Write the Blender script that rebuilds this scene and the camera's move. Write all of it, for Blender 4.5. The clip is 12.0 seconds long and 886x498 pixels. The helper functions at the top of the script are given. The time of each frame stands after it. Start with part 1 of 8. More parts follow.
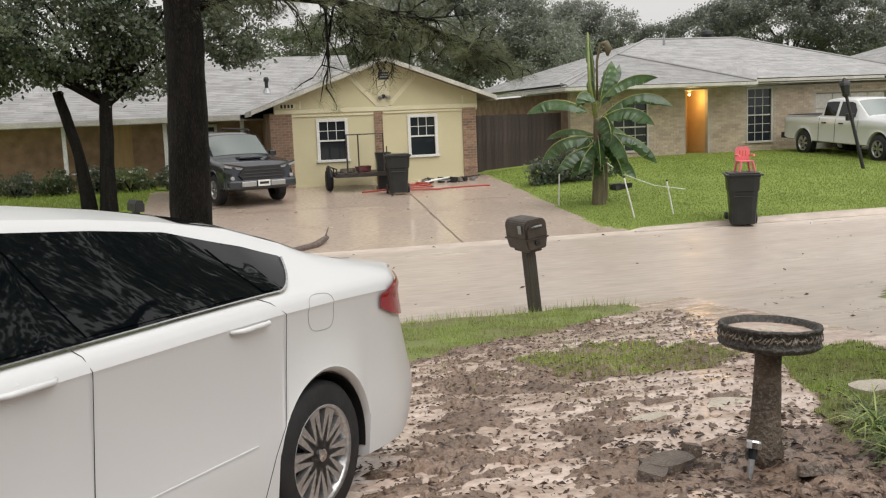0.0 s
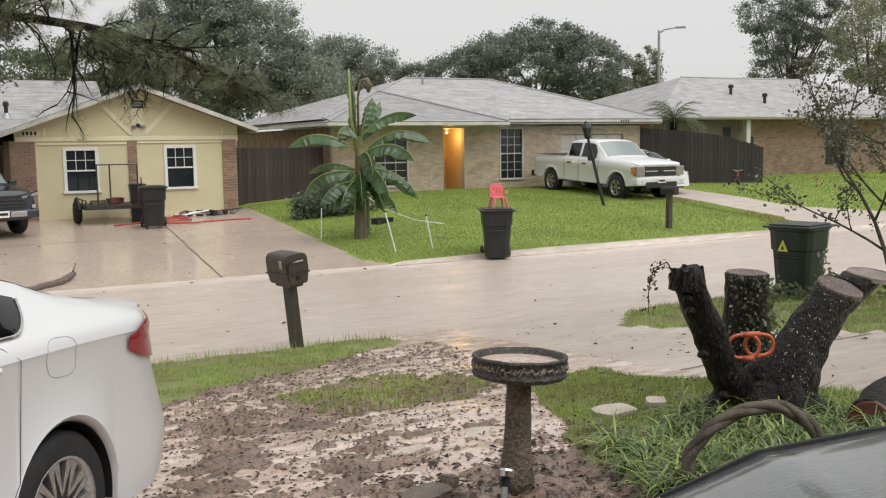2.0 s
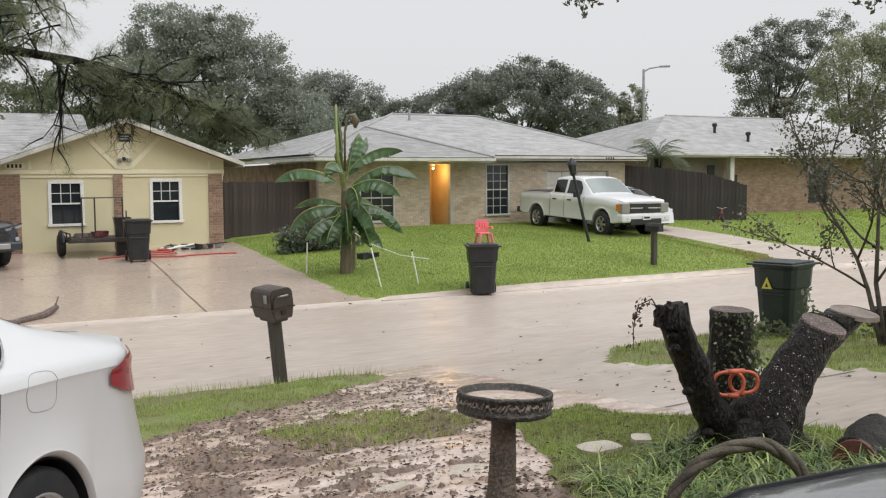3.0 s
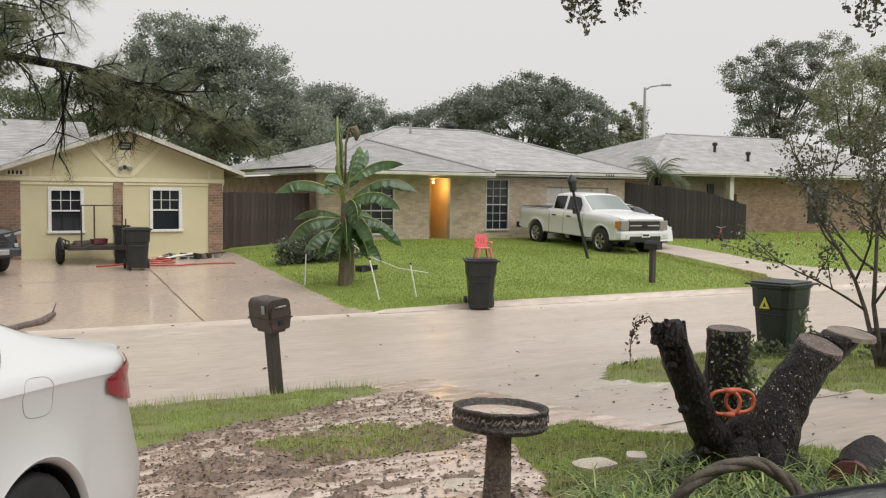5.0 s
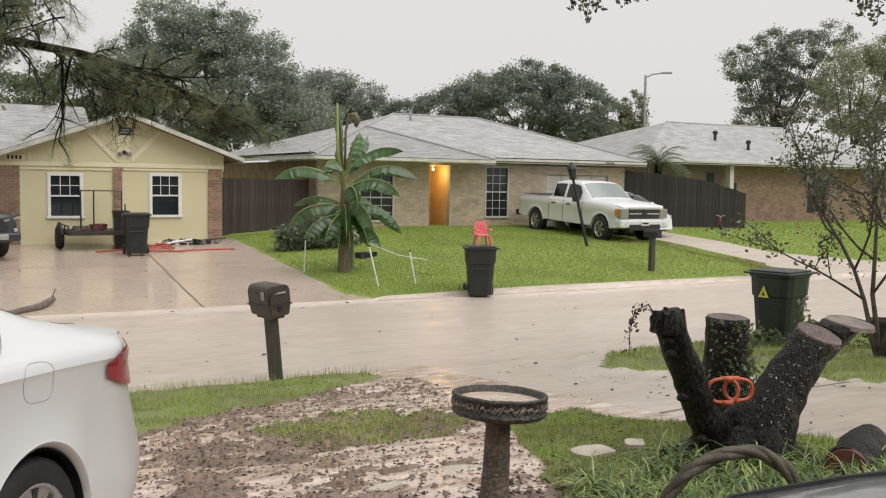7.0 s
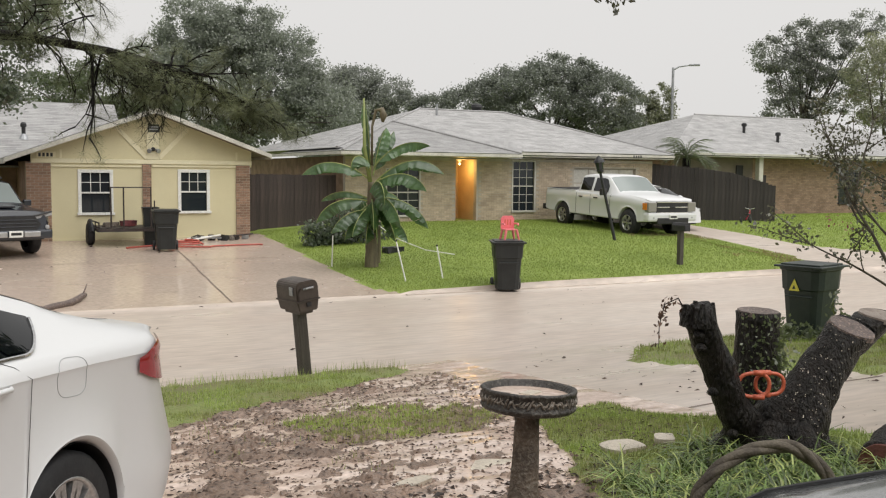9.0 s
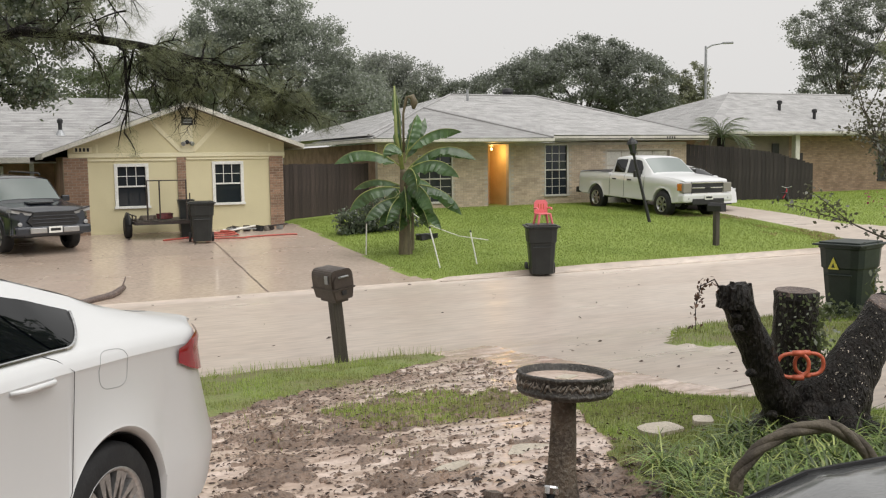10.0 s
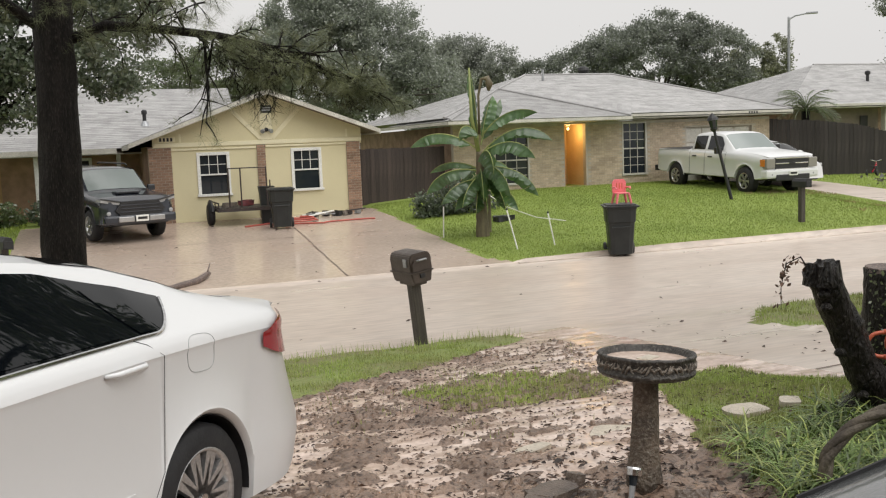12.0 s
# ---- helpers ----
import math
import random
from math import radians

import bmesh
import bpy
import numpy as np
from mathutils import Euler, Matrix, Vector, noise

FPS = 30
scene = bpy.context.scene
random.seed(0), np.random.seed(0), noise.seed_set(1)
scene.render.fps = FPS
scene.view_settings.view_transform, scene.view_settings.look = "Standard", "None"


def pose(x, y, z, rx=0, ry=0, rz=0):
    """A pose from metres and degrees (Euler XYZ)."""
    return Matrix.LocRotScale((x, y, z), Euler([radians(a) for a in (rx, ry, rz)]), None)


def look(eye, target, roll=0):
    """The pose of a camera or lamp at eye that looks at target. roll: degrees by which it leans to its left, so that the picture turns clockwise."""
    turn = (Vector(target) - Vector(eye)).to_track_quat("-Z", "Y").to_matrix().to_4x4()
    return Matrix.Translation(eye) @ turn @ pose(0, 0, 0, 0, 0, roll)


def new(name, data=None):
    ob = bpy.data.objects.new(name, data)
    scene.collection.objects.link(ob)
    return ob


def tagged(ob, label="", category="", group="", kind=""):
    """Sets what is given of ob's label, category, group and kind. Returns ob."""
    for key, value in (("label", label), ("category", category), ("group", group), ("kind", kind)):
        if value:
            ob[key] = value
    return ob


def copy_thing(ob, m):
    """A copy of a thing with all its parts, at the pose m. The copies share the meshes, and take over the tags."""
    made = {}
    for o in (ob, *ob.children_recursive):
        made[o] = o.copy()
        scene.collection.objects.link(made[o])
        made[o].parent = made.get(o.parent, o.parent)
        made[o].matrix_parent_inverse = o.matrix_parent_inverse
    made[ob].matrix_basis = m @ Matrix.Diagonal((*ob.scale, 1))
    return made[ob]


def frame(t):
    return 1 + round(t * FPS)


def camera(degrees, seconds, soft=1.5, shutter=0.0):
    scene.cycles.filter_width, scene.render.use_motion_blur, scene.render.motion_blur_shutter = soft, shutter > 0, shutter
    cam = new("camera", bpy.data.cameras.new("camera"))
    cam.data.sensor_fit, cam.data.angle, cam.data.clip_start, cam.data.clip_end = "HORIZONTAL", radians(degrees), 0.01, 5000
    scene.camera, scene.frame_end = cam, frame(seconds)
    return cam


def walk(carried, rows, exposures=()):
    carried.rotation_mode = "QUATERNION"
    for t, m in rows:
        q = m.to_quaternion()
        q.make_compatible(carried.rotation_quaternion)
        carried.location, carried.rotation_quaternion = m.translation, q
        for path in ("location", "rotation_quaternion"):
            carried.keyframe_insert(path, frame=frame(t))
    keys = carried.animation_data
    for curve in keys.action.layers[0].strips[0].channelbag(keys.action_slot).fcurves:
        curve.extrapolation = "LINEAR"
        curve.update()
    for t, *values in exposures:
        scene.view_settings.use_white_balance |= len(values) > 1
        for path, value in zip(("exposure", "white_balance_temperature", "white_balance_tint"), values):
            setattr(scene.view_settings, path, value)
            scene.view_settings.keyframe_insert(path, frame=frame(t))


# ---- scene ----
cam = camera(49.77, 12.0, soft=1.2, shutter=0.0)
PATH = [
    (0.0, (-0.0312, 0.0011, 2.4131), (2.326, 9.623, 1.05), -2.28),
    (0.5, (-0.0293, 0.0101, 2.423), (3.17, 9.388, 1.076), -1.08),
    (1.0, (-0.0131, 0.0199, 2.4289), (3.764, 9.213, 1.327), -0.79),
    (1.5, (-0.0073, 0.0061, 2.4276), (4.279, 8.969, 1.294), -0.85),
    (2.0, (-0.0015, 0.0061, 2.4287), (4.669, 8.781, 1.343), -0.9),
    (2.5, (0.0, -0.0, 2.43), (4.829, 8.712, 1.54), -0.69),
    (3.0, (-0.0008, 0.0046, 2.4297), (4.821, 8.736, 1.711), -0.47),
    (5.0, (-0.0062, -0.0052, 2.4279), (4.831, 8.728, 1.856), 0.59),
    (5.5, (-0.0065, -0.0049, 2.4284), (4.854, 8.713, 1.814), 0.74),
    (6.0, (-0.0063, -0.0045, 2.427), (4.865, 8.704, 1.763), 0.8),
    (6.5, (-0.0074, -0.005, 2.4284), (4.856, 8.705, 1.731), 0.82),
    (7.0, (-0.0109, -0.0053, 2.4286), (4.83, 8.716, 1.722), 0.89),
    (9.0, (-0.0167, 0.0006, 2.4267), (4.577, 8.85, 1.661), 0.51),
    (9.5, (-0.0164, -0.0022, 2.428), (4.436, 8.913, 1.592), -0.1),
    (10.0, (-0.0147, -0.0043, 2.4279), (4.255, 8.992, 1.518), -0.88),
    (10.5, (-0.0177, -0.0081, 2.4266), (4.039, 9.08, 1.454), -1.64),
    (11.0, (-0.0165, -0.0007, 2.4278), (3.825, 9.175, 1.402), -2.1),
    (11.5, (-0.0194, -0.0085, 2.4268), (3.629, 9.242, 1.369), -2.29),
    (12.0, (-0.0196, -0.0069, 2.4281), (3.496, 9.293, 1.355), -2.27),
]
# the clip's white balance drifts a little cooler and back
BALANCE = [(0.0, 0.25, 6480, 10.3), (1.5, 0.25, 6440, 10.3), (2.5, 0.28, 6270, 10.8), (3.2, 0.28, 6220, 10.8), (5.0, 0.25, 6480, 10.3), (12.0, 0.28, 6480, 10.3)]
walk(cam, [(t, look(eye, target, roll)) for t, eye, target, roll in PATH], BALANCE)

# ---- world and light: a flat rainy sky, soft light from above ----
SUN_EL, SUN_AZ = radians(62), radians(150)
world = bpy.data.worlds.new("rain_sky")
scene.world = world
world.use_nodes = True
wn, wl = world.node_tree.nodes, world.node_tree.links
wn.clear()
sky = wn.new("ShaderNodeTexSky")
sky.sky_type, sky.sun_disc = "NISHITA", False
sky.sun_elevation, sky.sun_rotation, sky.dust_density, sky.air_density = SUN_EL, SUN_AZ, 6.0, 1.0
hsv = wn.new("ShaderNodeHueSaturation")
hsv.inputs["Saturation"].default_value = 0.08
hsv.inputs["Value"].default_value = 1.0
cloud = wn.new("ShaderNodeMix")
cloud.data_type = "RGBA"
cloud.inputs[0].default_value = 0.88
cloud.inputs[7].default_value = (5.25, 5.16, 5.03, 1)
bg = wn.new("ShaderNodeBackground")
bg.inputs["Strength"].default_value = 0.128
wo = wn.new("ShaderNodeOutputWorld")
wl.new(sky.outputs[0], hsv.inputs["Color"])
wl.new(hsv.outputs[0], cloud.inputs[6])
wl.new(cloud.outputs[2], bg.inputs["Color"])
wl.new(bg.outputs[0], wo.inputs["Surface"])
sun = new("sun", bpy.data.lights.new("sun", "SUN"))
sun.data.energy, sun.data.angle, sun.data.color = 2.2, radians(80), (1.0, 0.98, 0.95)
sun.matrix_world = look((0, 0, 30), (math.sin(SUN_AZ) * -12, math.cos(SUN_AZ) * -12, 30 - 12 * math.tan(SUN_EL)))


# ---- materials ----
def mat(name, c1, c2=None, rough=0.7, scale=6.0, fine=60.0, bump=0.2, metal=0.0, c3=None, rough2=None, coat=0.0,
        stretch=(1, 1, 1), island=0.0, spec=0.5, dist=0.01, grain=1.0):
    """Two scales of variation: broad patches c1 to c2, fine grain, with specks of c3; relief from both."""
    m = bpy.data.materials.new(name)
    m.use_nodes = True
    n, l = m.node_tree.nodes, m.node_tree.links
    b = n["Principled BSDF"]
    c2 = c2 or tuple(v * 0.75 for v in c1)
    tc = n.new("ShaderNodeTexCoord")
    mp = n.new("ShaderNodeMapping")
    mp.inputs["Scale"].default_value = stretch
    l.new(tc.outputs["Object"], mp.inputs["Vector"])
    big = n.new("ShaderNodeTexNoise")
    big.inputs["Scale"].default_value, big.inputs["Detail"].default_value = scale, 5
    sm = n.new("ShaderNodeTexNoise")
    sm.inputs["Scale"].default_value, sm.inputs["Detail"].default_value = fine, 4
    l.new(mp.outputs[0], big.inputs["Vector"])
    l.new(mp.outputs[0], sm.inputs["Vector"])
    r1 = n.new("ShaderNodeValToRGB")
    r1.color_ramp.elements[0].position, r1.color_ramp.elements[1].position = 0.35, 0.65
    r1.color_ramp.elements[0].color, r1.color_ramp.elements[1].color = (*c1, 1), (*c2, 1)
    l.new(big.outputs[0], r1.inputs[0])
    out = r1.outputs[0]
    if c3:
        r2 = n.new("ShaderNodeValToRGB")
        r2.color_ramp.elements[0].position, r2.color_ramp.elements[1].position = 0.52, 0.68
        mx = n.new("ShaderNodeMix")
        mx.data_type = "RGBA"
        l.new(sm.outputs[0], r2.inputs[0])
        l.new(r2.outputs[0], mx.inputs[0])
        l.new(out, mx.inputs[6])
        mx.inputs[7].default_value = (*c3, 1)
        out = mx.outputs[2]
    gr = n.new("ShaderNodeMapRange")
    gr.inputs[1].default_value, gr.inputs[2].default_value, gr.inputs[3].default_value, gr.inputs[4].default_value = 0.3, 0.7, 1 - 0.18 * grain, 1 + 0.15 * grain
    l.new(sm.outputs[0], gr.inputs[0])
    val = gr.outputs[0]
    if island:
        for src in (n.new("ShaderNodeNewGeometry").outputs["Random Per Island"], n.new("ShaderNodeObjectInfo").outputs["Random"]):
            ir = n.new("ShaderNodeMapRange")
            ir.inputs[3].default_value, ir.inputs[4].default_value = 1 - island, 1 + island
            l.new(src, ir.inputs[0])
            mu = n.new("ShaderNodeMath")
            mu.operation = "MULTIPLY"
            l.new(val, mu.inputs[0])
            l.new(ir.outputs[0], mu.inputs[1])
            val = mu.outputs[0]
    hs = n.new("ShaderNodeHueSaturation")
    l.new(out, hs.inputs["Color"])
    l.new(val, hs.inputs["Value"])
    l.new(hs.outputs[0], b.inputs["Base Color"])
    rr = n.new("ShaderNodeMapRange")
    rr.inputs[1].default_value, rr.inputs[2].default_value = 0.35, 0.65
    rr.inputs[3].default_value, rr.inputs[4].default_value = rough, rough2 if rough2 is not None else min(1, rough * 1.25)
    l.new(big.outputs[0], rr.inputs[0])
    l.new(rr.outputs[0], b.inputs["Roughness"])
    b.inputs["Metallic"].default_value = metal
    b.inputs["Specular IOR Level"].default_value = spec
    b.inputs["Coat Weight"].default_value = coat
    b.inputs["Coat Roughness"].default_value = 0.08
    if bump:
        ad = n.new("ShaderNodeMath")
        ad.operation = "ADD"
        l.new(big.outputs[0], ad.inputs[0])
        l.new(sm.outputs[0], ad.inputs[1])
        bp = n.new("ShaderNodeBump")
        bp.inputs["Strength"].default_value, bp.inputs["Distance"].default_value = bump, dist
        l.new(ad.outputs[0], bp.inputs["Height"])
        l.new(bp.outputs[0], b.inputs["Normal"])
    return m


def leaf_mat(*a, **k):
    """A rain-wet leaf: a water film over the surface, with part of the light let through."""
    m = mat(*a, spec=1.0, coat=1.0, **k)
    n, l = m.node_tree.nodes, m.node_tree.links
    b = n["Principled BSDF"]
    tr = n.new("ShaderNodeBsdfTranslucent")
    mx = n.new("ShaderNodeMixShader")
    mx.inputs[0].default_value = 0.55
    l.new(b.inputs["Base Color"].links[0].from_socket, tr.inputs["Color"])
    l.new(b.outputs[0], mx.inputs[1])
    l.new(tr.outputs[0], mx.inputs[2])
    l.new(mx.outputs[0], n["Material Output"].inputs["Surface"])
    return m


def glass_mat(name, color, rough=0.05, spec=0.5):
    m = bpy.data.materials.new(name)
    m.use_nodes = True
    b = m.node_tree.nodes["Principled BSDF"]
    b.inputs["Base Color"].default_value = (*color, 1)
    b.inputs["Roughness"].default_value = rough
    b.inputs["Specular IOR Level"].default_value = spec
    return m


def glow_mat(name, color, strength):
    m = bpy.data.materials.new(name)
    m.use_nodes = True
    b = m.node_tree.nodes["Principled BSDF"]
    b.inputs["Emission Color"].default_value = (*color, 1)
    b.inputs["Emission Strength"].default_value = strength
    return m


M_ROAD = mat("wet_concrete_street", (0.54, 0.465, 0.4), (0.45, 0.375, 0.315), 0.27, 0.5, 7.0, 0.3, rough2=0.4, stretch=(0.35, 1.5, 1), dist=0.008)
M_DRIVE = mat("wet_concrete_drive", (0.51, 0.415, 0.34), (0.4, 0.315, 0.253), 0.14, 0.4, 12.0, 0.2, rough2=0.32, dist=0.005)
M_MUD = mat("churned_mud", (0.32, 0.225, 0.168), (0.175, 0.122, 0.09), 0.12, 2.4, 26.0, 0.8, rough2=0.45, c3=(0.08, 0.055, 0.042), dist=0.03)
# muddy water, its base colour raised to carry the sky's glare
M_PUDDLE = mat("sky_pale_mud_water", (0.66, 0.525, 0.44), (0.48, 0.36, 0.29), 0.06, 2.6, 22.0, 0.5, rough2=0.2, dist=0.004)
M_SOIL = mat("dark_soil", (0.1, 0.065, 0.045), (0.06, 0.04, 0.03), 0.5, 3.0, 40.0, 0.9, c3=(0.2, 0.14, 0.1), dist=0.02)
M_LAWN = mat("lawn_turf", (0.22, 0.28, 0.055), (0.165, 0.22, 0.042), 0.75, 0.7, 40.0, 0.9, c3=(0.23, 0.33, 0.05), dist=0.03)
M_YARD = mat("yard_turf", (0.22, 0.27, 0.07), (0.2, 0.18, 0.085), 0.7, 1.2, 30.0, 0.9, c3=(0.11, 0.17, 0.04), dist=0.03)
M_GRASS = mat("grass_blade", (0.29, 0.38, 0.085), (0.24, 0.25, 0.09), 0.55, 1.6, 9.0, 0.0, island=0.3)
M_GRASS2 = mat("lawn_blade", (0.28, 0.355, 0.066), (0.215, 0.285, 0.052), 0.55, 0.5, 9.0, 0.0, island=0.15)
M_STRAW = mat("dead_grass", (0.34, 0.25, 0.13), (0.26, 0.2, 0.1), 0.6, 2.0, 9.0, 0.0, island=0.3)
M_LILY = mat("liriope_leaf", (0.11, 0.165, 0.038), (0.055, 0.09, 0.022), 0.4, 2.0, 9.0, 0.0, island=0.5)
M_LILY2 = mat("pale_leaf_edge", (0.3, 0.34, 0.1), (0.2, 0.25, 0.07), 0.4, 2.0, 9.0, 0.0, island=0.3)
M_YELLOW = mat("pale_yellow_siding", (0.64, 0.58, 0.37), (0.59, 0.53, 0.335), 0.6, 0.8, 30.0, 0.04, grain=0.15)
M_CREAM = mat("cream_trim", (0.75, 0.7, 0.5), (0.69, 0.63, 0.43), 0.55, 1.0, 30.0, 0.1, grain=0.3)
M_WHITE = mat("white_paint", (0.78, 0.78, 0.74), (0.7, 0.7, 0.66), 0.5, 2.0, 30.0, 0.08)
M_FASCIA = mat("fascia_paint", (0.58, 0.56, 0.5), (0.45, 0.43, 0.38), 0.5, 2.0, 30.0, 0.1)
M_SHINGLE = mat("grey_shingle", (0.335, 0.33, 0.325), (0.275, 0.27, 0.265), 0.38, 2.0, 70.0, 0.5, c3=(0.29, 0.285, 0.28), island=0.15, rough2=0.6)
M_BRICK = mat("tan_brick", (0.56, 0.46, 0.34), (0.47, 0.38, 0.28), 0.75, 1.5, 50.0, 0.3, island=0.16)
M_BRICKR = mat("brown_brick", (0.3, 0.19, 0.13), (0.2, 0.13, 0.09), 0.75, 3.0, 50.0, 0.3, island=0.3)
M_MORTAR = mat("mortar", (0.46, 0.42, 0.35), (0.38, 0.34, 0.28), 0.9, 3.0, 60.0, 0.3)
M_FENCE = mat("dark_fence_wood", (0.032, 0.026, 0.023), (0.02, 0.016, 0.014), 0.6, 2.0, 30.0, 0.5, stretch=(6, 6, 0.6), island=0.25)
M_FENCE2 = mat("red_brown_fence", (0.055, 0.038, 0.032), (0.034, 0.025, 0.022), 0.6, 2.0, 30.0, 0.5, stretch=(6, 6, 0.6), island=0.25)
M_BARK = mat("wet_pine_bark", (0.018, 0.015, 0.013), (0.009, 0.008, 0.007), 0.6, 5.0, 40.0, 1.0, stretch=(3, 3, 0.5), spec=0.12, c3=(0.035, 0.03, 0.026), dist=0.04)
M_STUMP = mat("wet_stump_bark", (0.016, 0.012, 0.01), (0.007, 0.006, 0.005), 0.35, 9.0, 38.0, 1.0, stretch=(1.6, 1.6, 0.6), spec=0.25, c3=(0.03, 0.027, 0.022), dist=0.04)
# bark of the distant trees, lightened to carry the rain haze
M_FARBARK = mat("haze_grey_far_bark", (0.11, 0.095, 0.08), (0.07, 0.06, 0.05), 0.7, 3.0, 30.0, 0.5, stretch=(3, 3, 0.5))
M_GEAR = mat("maroon_canvas", (0.16, 0.035, 0.035), (0.07, 0.02, 0.025), 0.6, 9.0, 40.0, 0.5)
M_CUT = mat("weathered_cut_wood", (0.12, 0.09, 0.078), (0.075, 0.055, 0.048), 0.45, 8.0, 60.0, 0.6, c3=(0.28, 0.2, 0.16))
M_REDCUT = mat("fresh_log_end", (0.16, 0.06, 0.045), (0.09, 0.035, 0.03), 0.45, 10.0, 60.0, 0.6)
M_LEAF = leaf_mat("oak_leaf", (0.145, 0.178, 0.112), (0.115, 0.148, 0.095), 0.3, 1.0, 9.0, 0.0, island=0.22)
M_LEAF2 = leaf_mat("light_leaf", (0.18, 0.22, 0.1), (0.14, 0.18, 0.085), 0.3, 1.0, 9.0, 0.0, island=0.25)
# distant crowns: leaf colours paled and greyed in place of rain haze
M_LEAF4 = leaf_mat("haze_pale_wet_oak_leaf", (0.245, 0.27, 0.215), (0.2, 0.225, 0.175), 0.3, 0.4, 9.0, 0.0, island=0.25)
M_LEAF3 = leaf_mat("haze_grey_green_leaf", (0.28, 0.3, 0.25), (0.24, 0.26, 0.215), 0.3, 1.0, 9.0, 0.0, island=0.3)
M_NEEDLE = mat("pine_needle", (0.14, 0.155, 0.062), (0.09, 0.105, 0.042), 0.5, 1.0, 9.0, 0.0, island=0.35)
M_MYRTLE = leaf_mat("myrtle_leaf", (0.1, 0.1, 0.055), (0.075, 0.08, 0.045), 0.35, 1.0, 9.0, 0.0, island=0.35)
# olive distant crowns, haze mixed into the leaf colour
M_LEAF5 = leaf_mat("haze_olive_wet_leaf", (0.27, 0.28, 0.18), (0.21, 0.225, 0.14), 0.3, 0.5, 9.0, 0.0, island=0.25)
M_BANANA = leaf_mat("banana_leaf", (0.13, 0.24, 0.08), (0.085, 0.17, 0.06), 0.32, 3.0, 20.0, 0.25, stretch=(1, 1, 1), island=0.2)
M_BSTEM = mat("banana_stem", (0.15, 0.13, 0.07), (0.09, 0.07, 0.04), 0.5, 4.0, 30.0, 0.4, stretch=(3, 3, 0.5))
M_CARWHITE = mat("white_car_paint", (0.64, 0.645, 0.645), (0.61, 0.615, 0.615), 0.3, 0.7, 30.0, 0.0, coat=0.35, grain=0.02)
M_CARBLACK = mat("dark_car_paint", (0.024, 0.028, 0.037), (0.018, 0.021, 0.029), 0.18, 1.0, 30.0, 0.0, coat=0.4, grain=0.1)
M_CARGREY = mat("wet_grey_car_paint", (0.12, 0.125, 0.125), (0.09, 0.095, 0.095), 0.2, 3.0, 90.0, 0.25, coat=1.0, metal=0.3)
M_CARGLASS = glass_mat("dark_car_glass", (0.003, 0.004, 0.005), 0.02, 0.42)
# windscreen glass with the reflected sky painted in as a pale base
M_TRUCKGLASS = glass_mat("sky_pale_windscreen", (0.2, 0.23, 0.22), 0.12)
M_WINGLASS = glass_mat("dark_window_glass", (0.02, 0.025, 0.03), 0.04)
M_TYRE = mat("tyre_rubber", (0.013, 0.013, 0.014), (0.009, 0.009, 0.01), 0.6, 8.0, 60.0, 0.2)
M_CHROME = mat("chrome", (0.7, 0.7, 0.7), (0.6, 0.6, 0.6), 0.15, 3.0, 60.0, 0.0, metal=1.0)
M_ALLOY = mat("alloy_wheel", (0.5, 0.5, 0.5), (0.42, 0.42, 0.42), 0.3, 3.0, 60.0, 0.0, metal=0.8)
M_BLACK = mat("black_plastic", (0.02, 0.02, 0.021), (0.014, 0.014, 0.015), 0.45, 5.0, 60.0, 0.1)
M_BINGREEN = mat("dark_green_bin_plastic", (0.022, 0.034, 0.028), (0.016, 0.026, 0.022), 0.4, 4.0, 60.0, 0.1)
M_BINBLACK = mat("black_bin_plastic", (0.022, 0.025, 0.024), (0.015, 0.017, 0.017), 0.4, 4.0, 60.0, 0.1)
M_PINK = mat("pink_plastic", (0.8, 0.2, 0.22), (0.72, 0.17, 0.19), 0.35, 4.0, 60.0, 0.0)
M_RED = glass_mat("red_lens", (0.24, 0.002, 0.011), 0.08, 0.4)
M_LENS = glass_mat("headlamp_lens", (0.36, 0.365, 0.37), 0.06)
M_GOLDLENS = glass_mat("lamp_with_amber_tint", (0.26, 0.245, 0.22), 0.05)
M_AMBER = glass_mat("amber_lens", (0.6, 0.2, 0.03), 0.15)
M_CONC = mat("mossy_cast_concrete", (0.16, 0.13, 0.1), (0.08, 0.065, 0.05), 0.5, 7.0, 50.0, 0.9, c3=(0.24, 0.22, 0.19), dist=0.02)
M_CONCD = mat("dark_wet_concrete", (0.04, 0.034, 0.028), (0.022, 0.019, 0.016), 0.4, 8.0, 50.0, 0.9, c3=(0.085, 0.078, 0.065), dist=0.015)
M_PAVER = mat("paver_stone", (0.52, 0.46, 0.37), (0.4, 0.35, 0.28), 0.35, 4.0, 50.0, 0.4)
M_MAILBOX = mat("dark_bronze_plastic", (0.07, 0.052, 0.04), (0.05, 0.037, 0.03), 0.42, 6.0, 60.0, 0.25)
M_POSTW = mat("wet_dark_post_wood", (0.075, 0.064, 0.052), (0.048, 0.041, 0.034), 0.5, 5.0, 50.0, 0.5, stretch=(6, 6, 0.5))
M_ORANGE = mat("orange_plastic", (0.58, 0.13, 0.065), (0.46, 0.1, 0.05), 0.35, 5.0, 60.0, 0.0)
M_ROPE = mat("weathered_rope", (0.11, 0.092, 0.066), (0.055, 0.045, 0.035), 0.7, 9.0, 70.0, 0.7, dist=0.01)
M_STEEL = mat("galvanised_steel", (0.4, 0.41, 0.42), (0.32, 0.33, 0.34), 0.4, 4.0, 60.0, 0.05, metal=0.6)
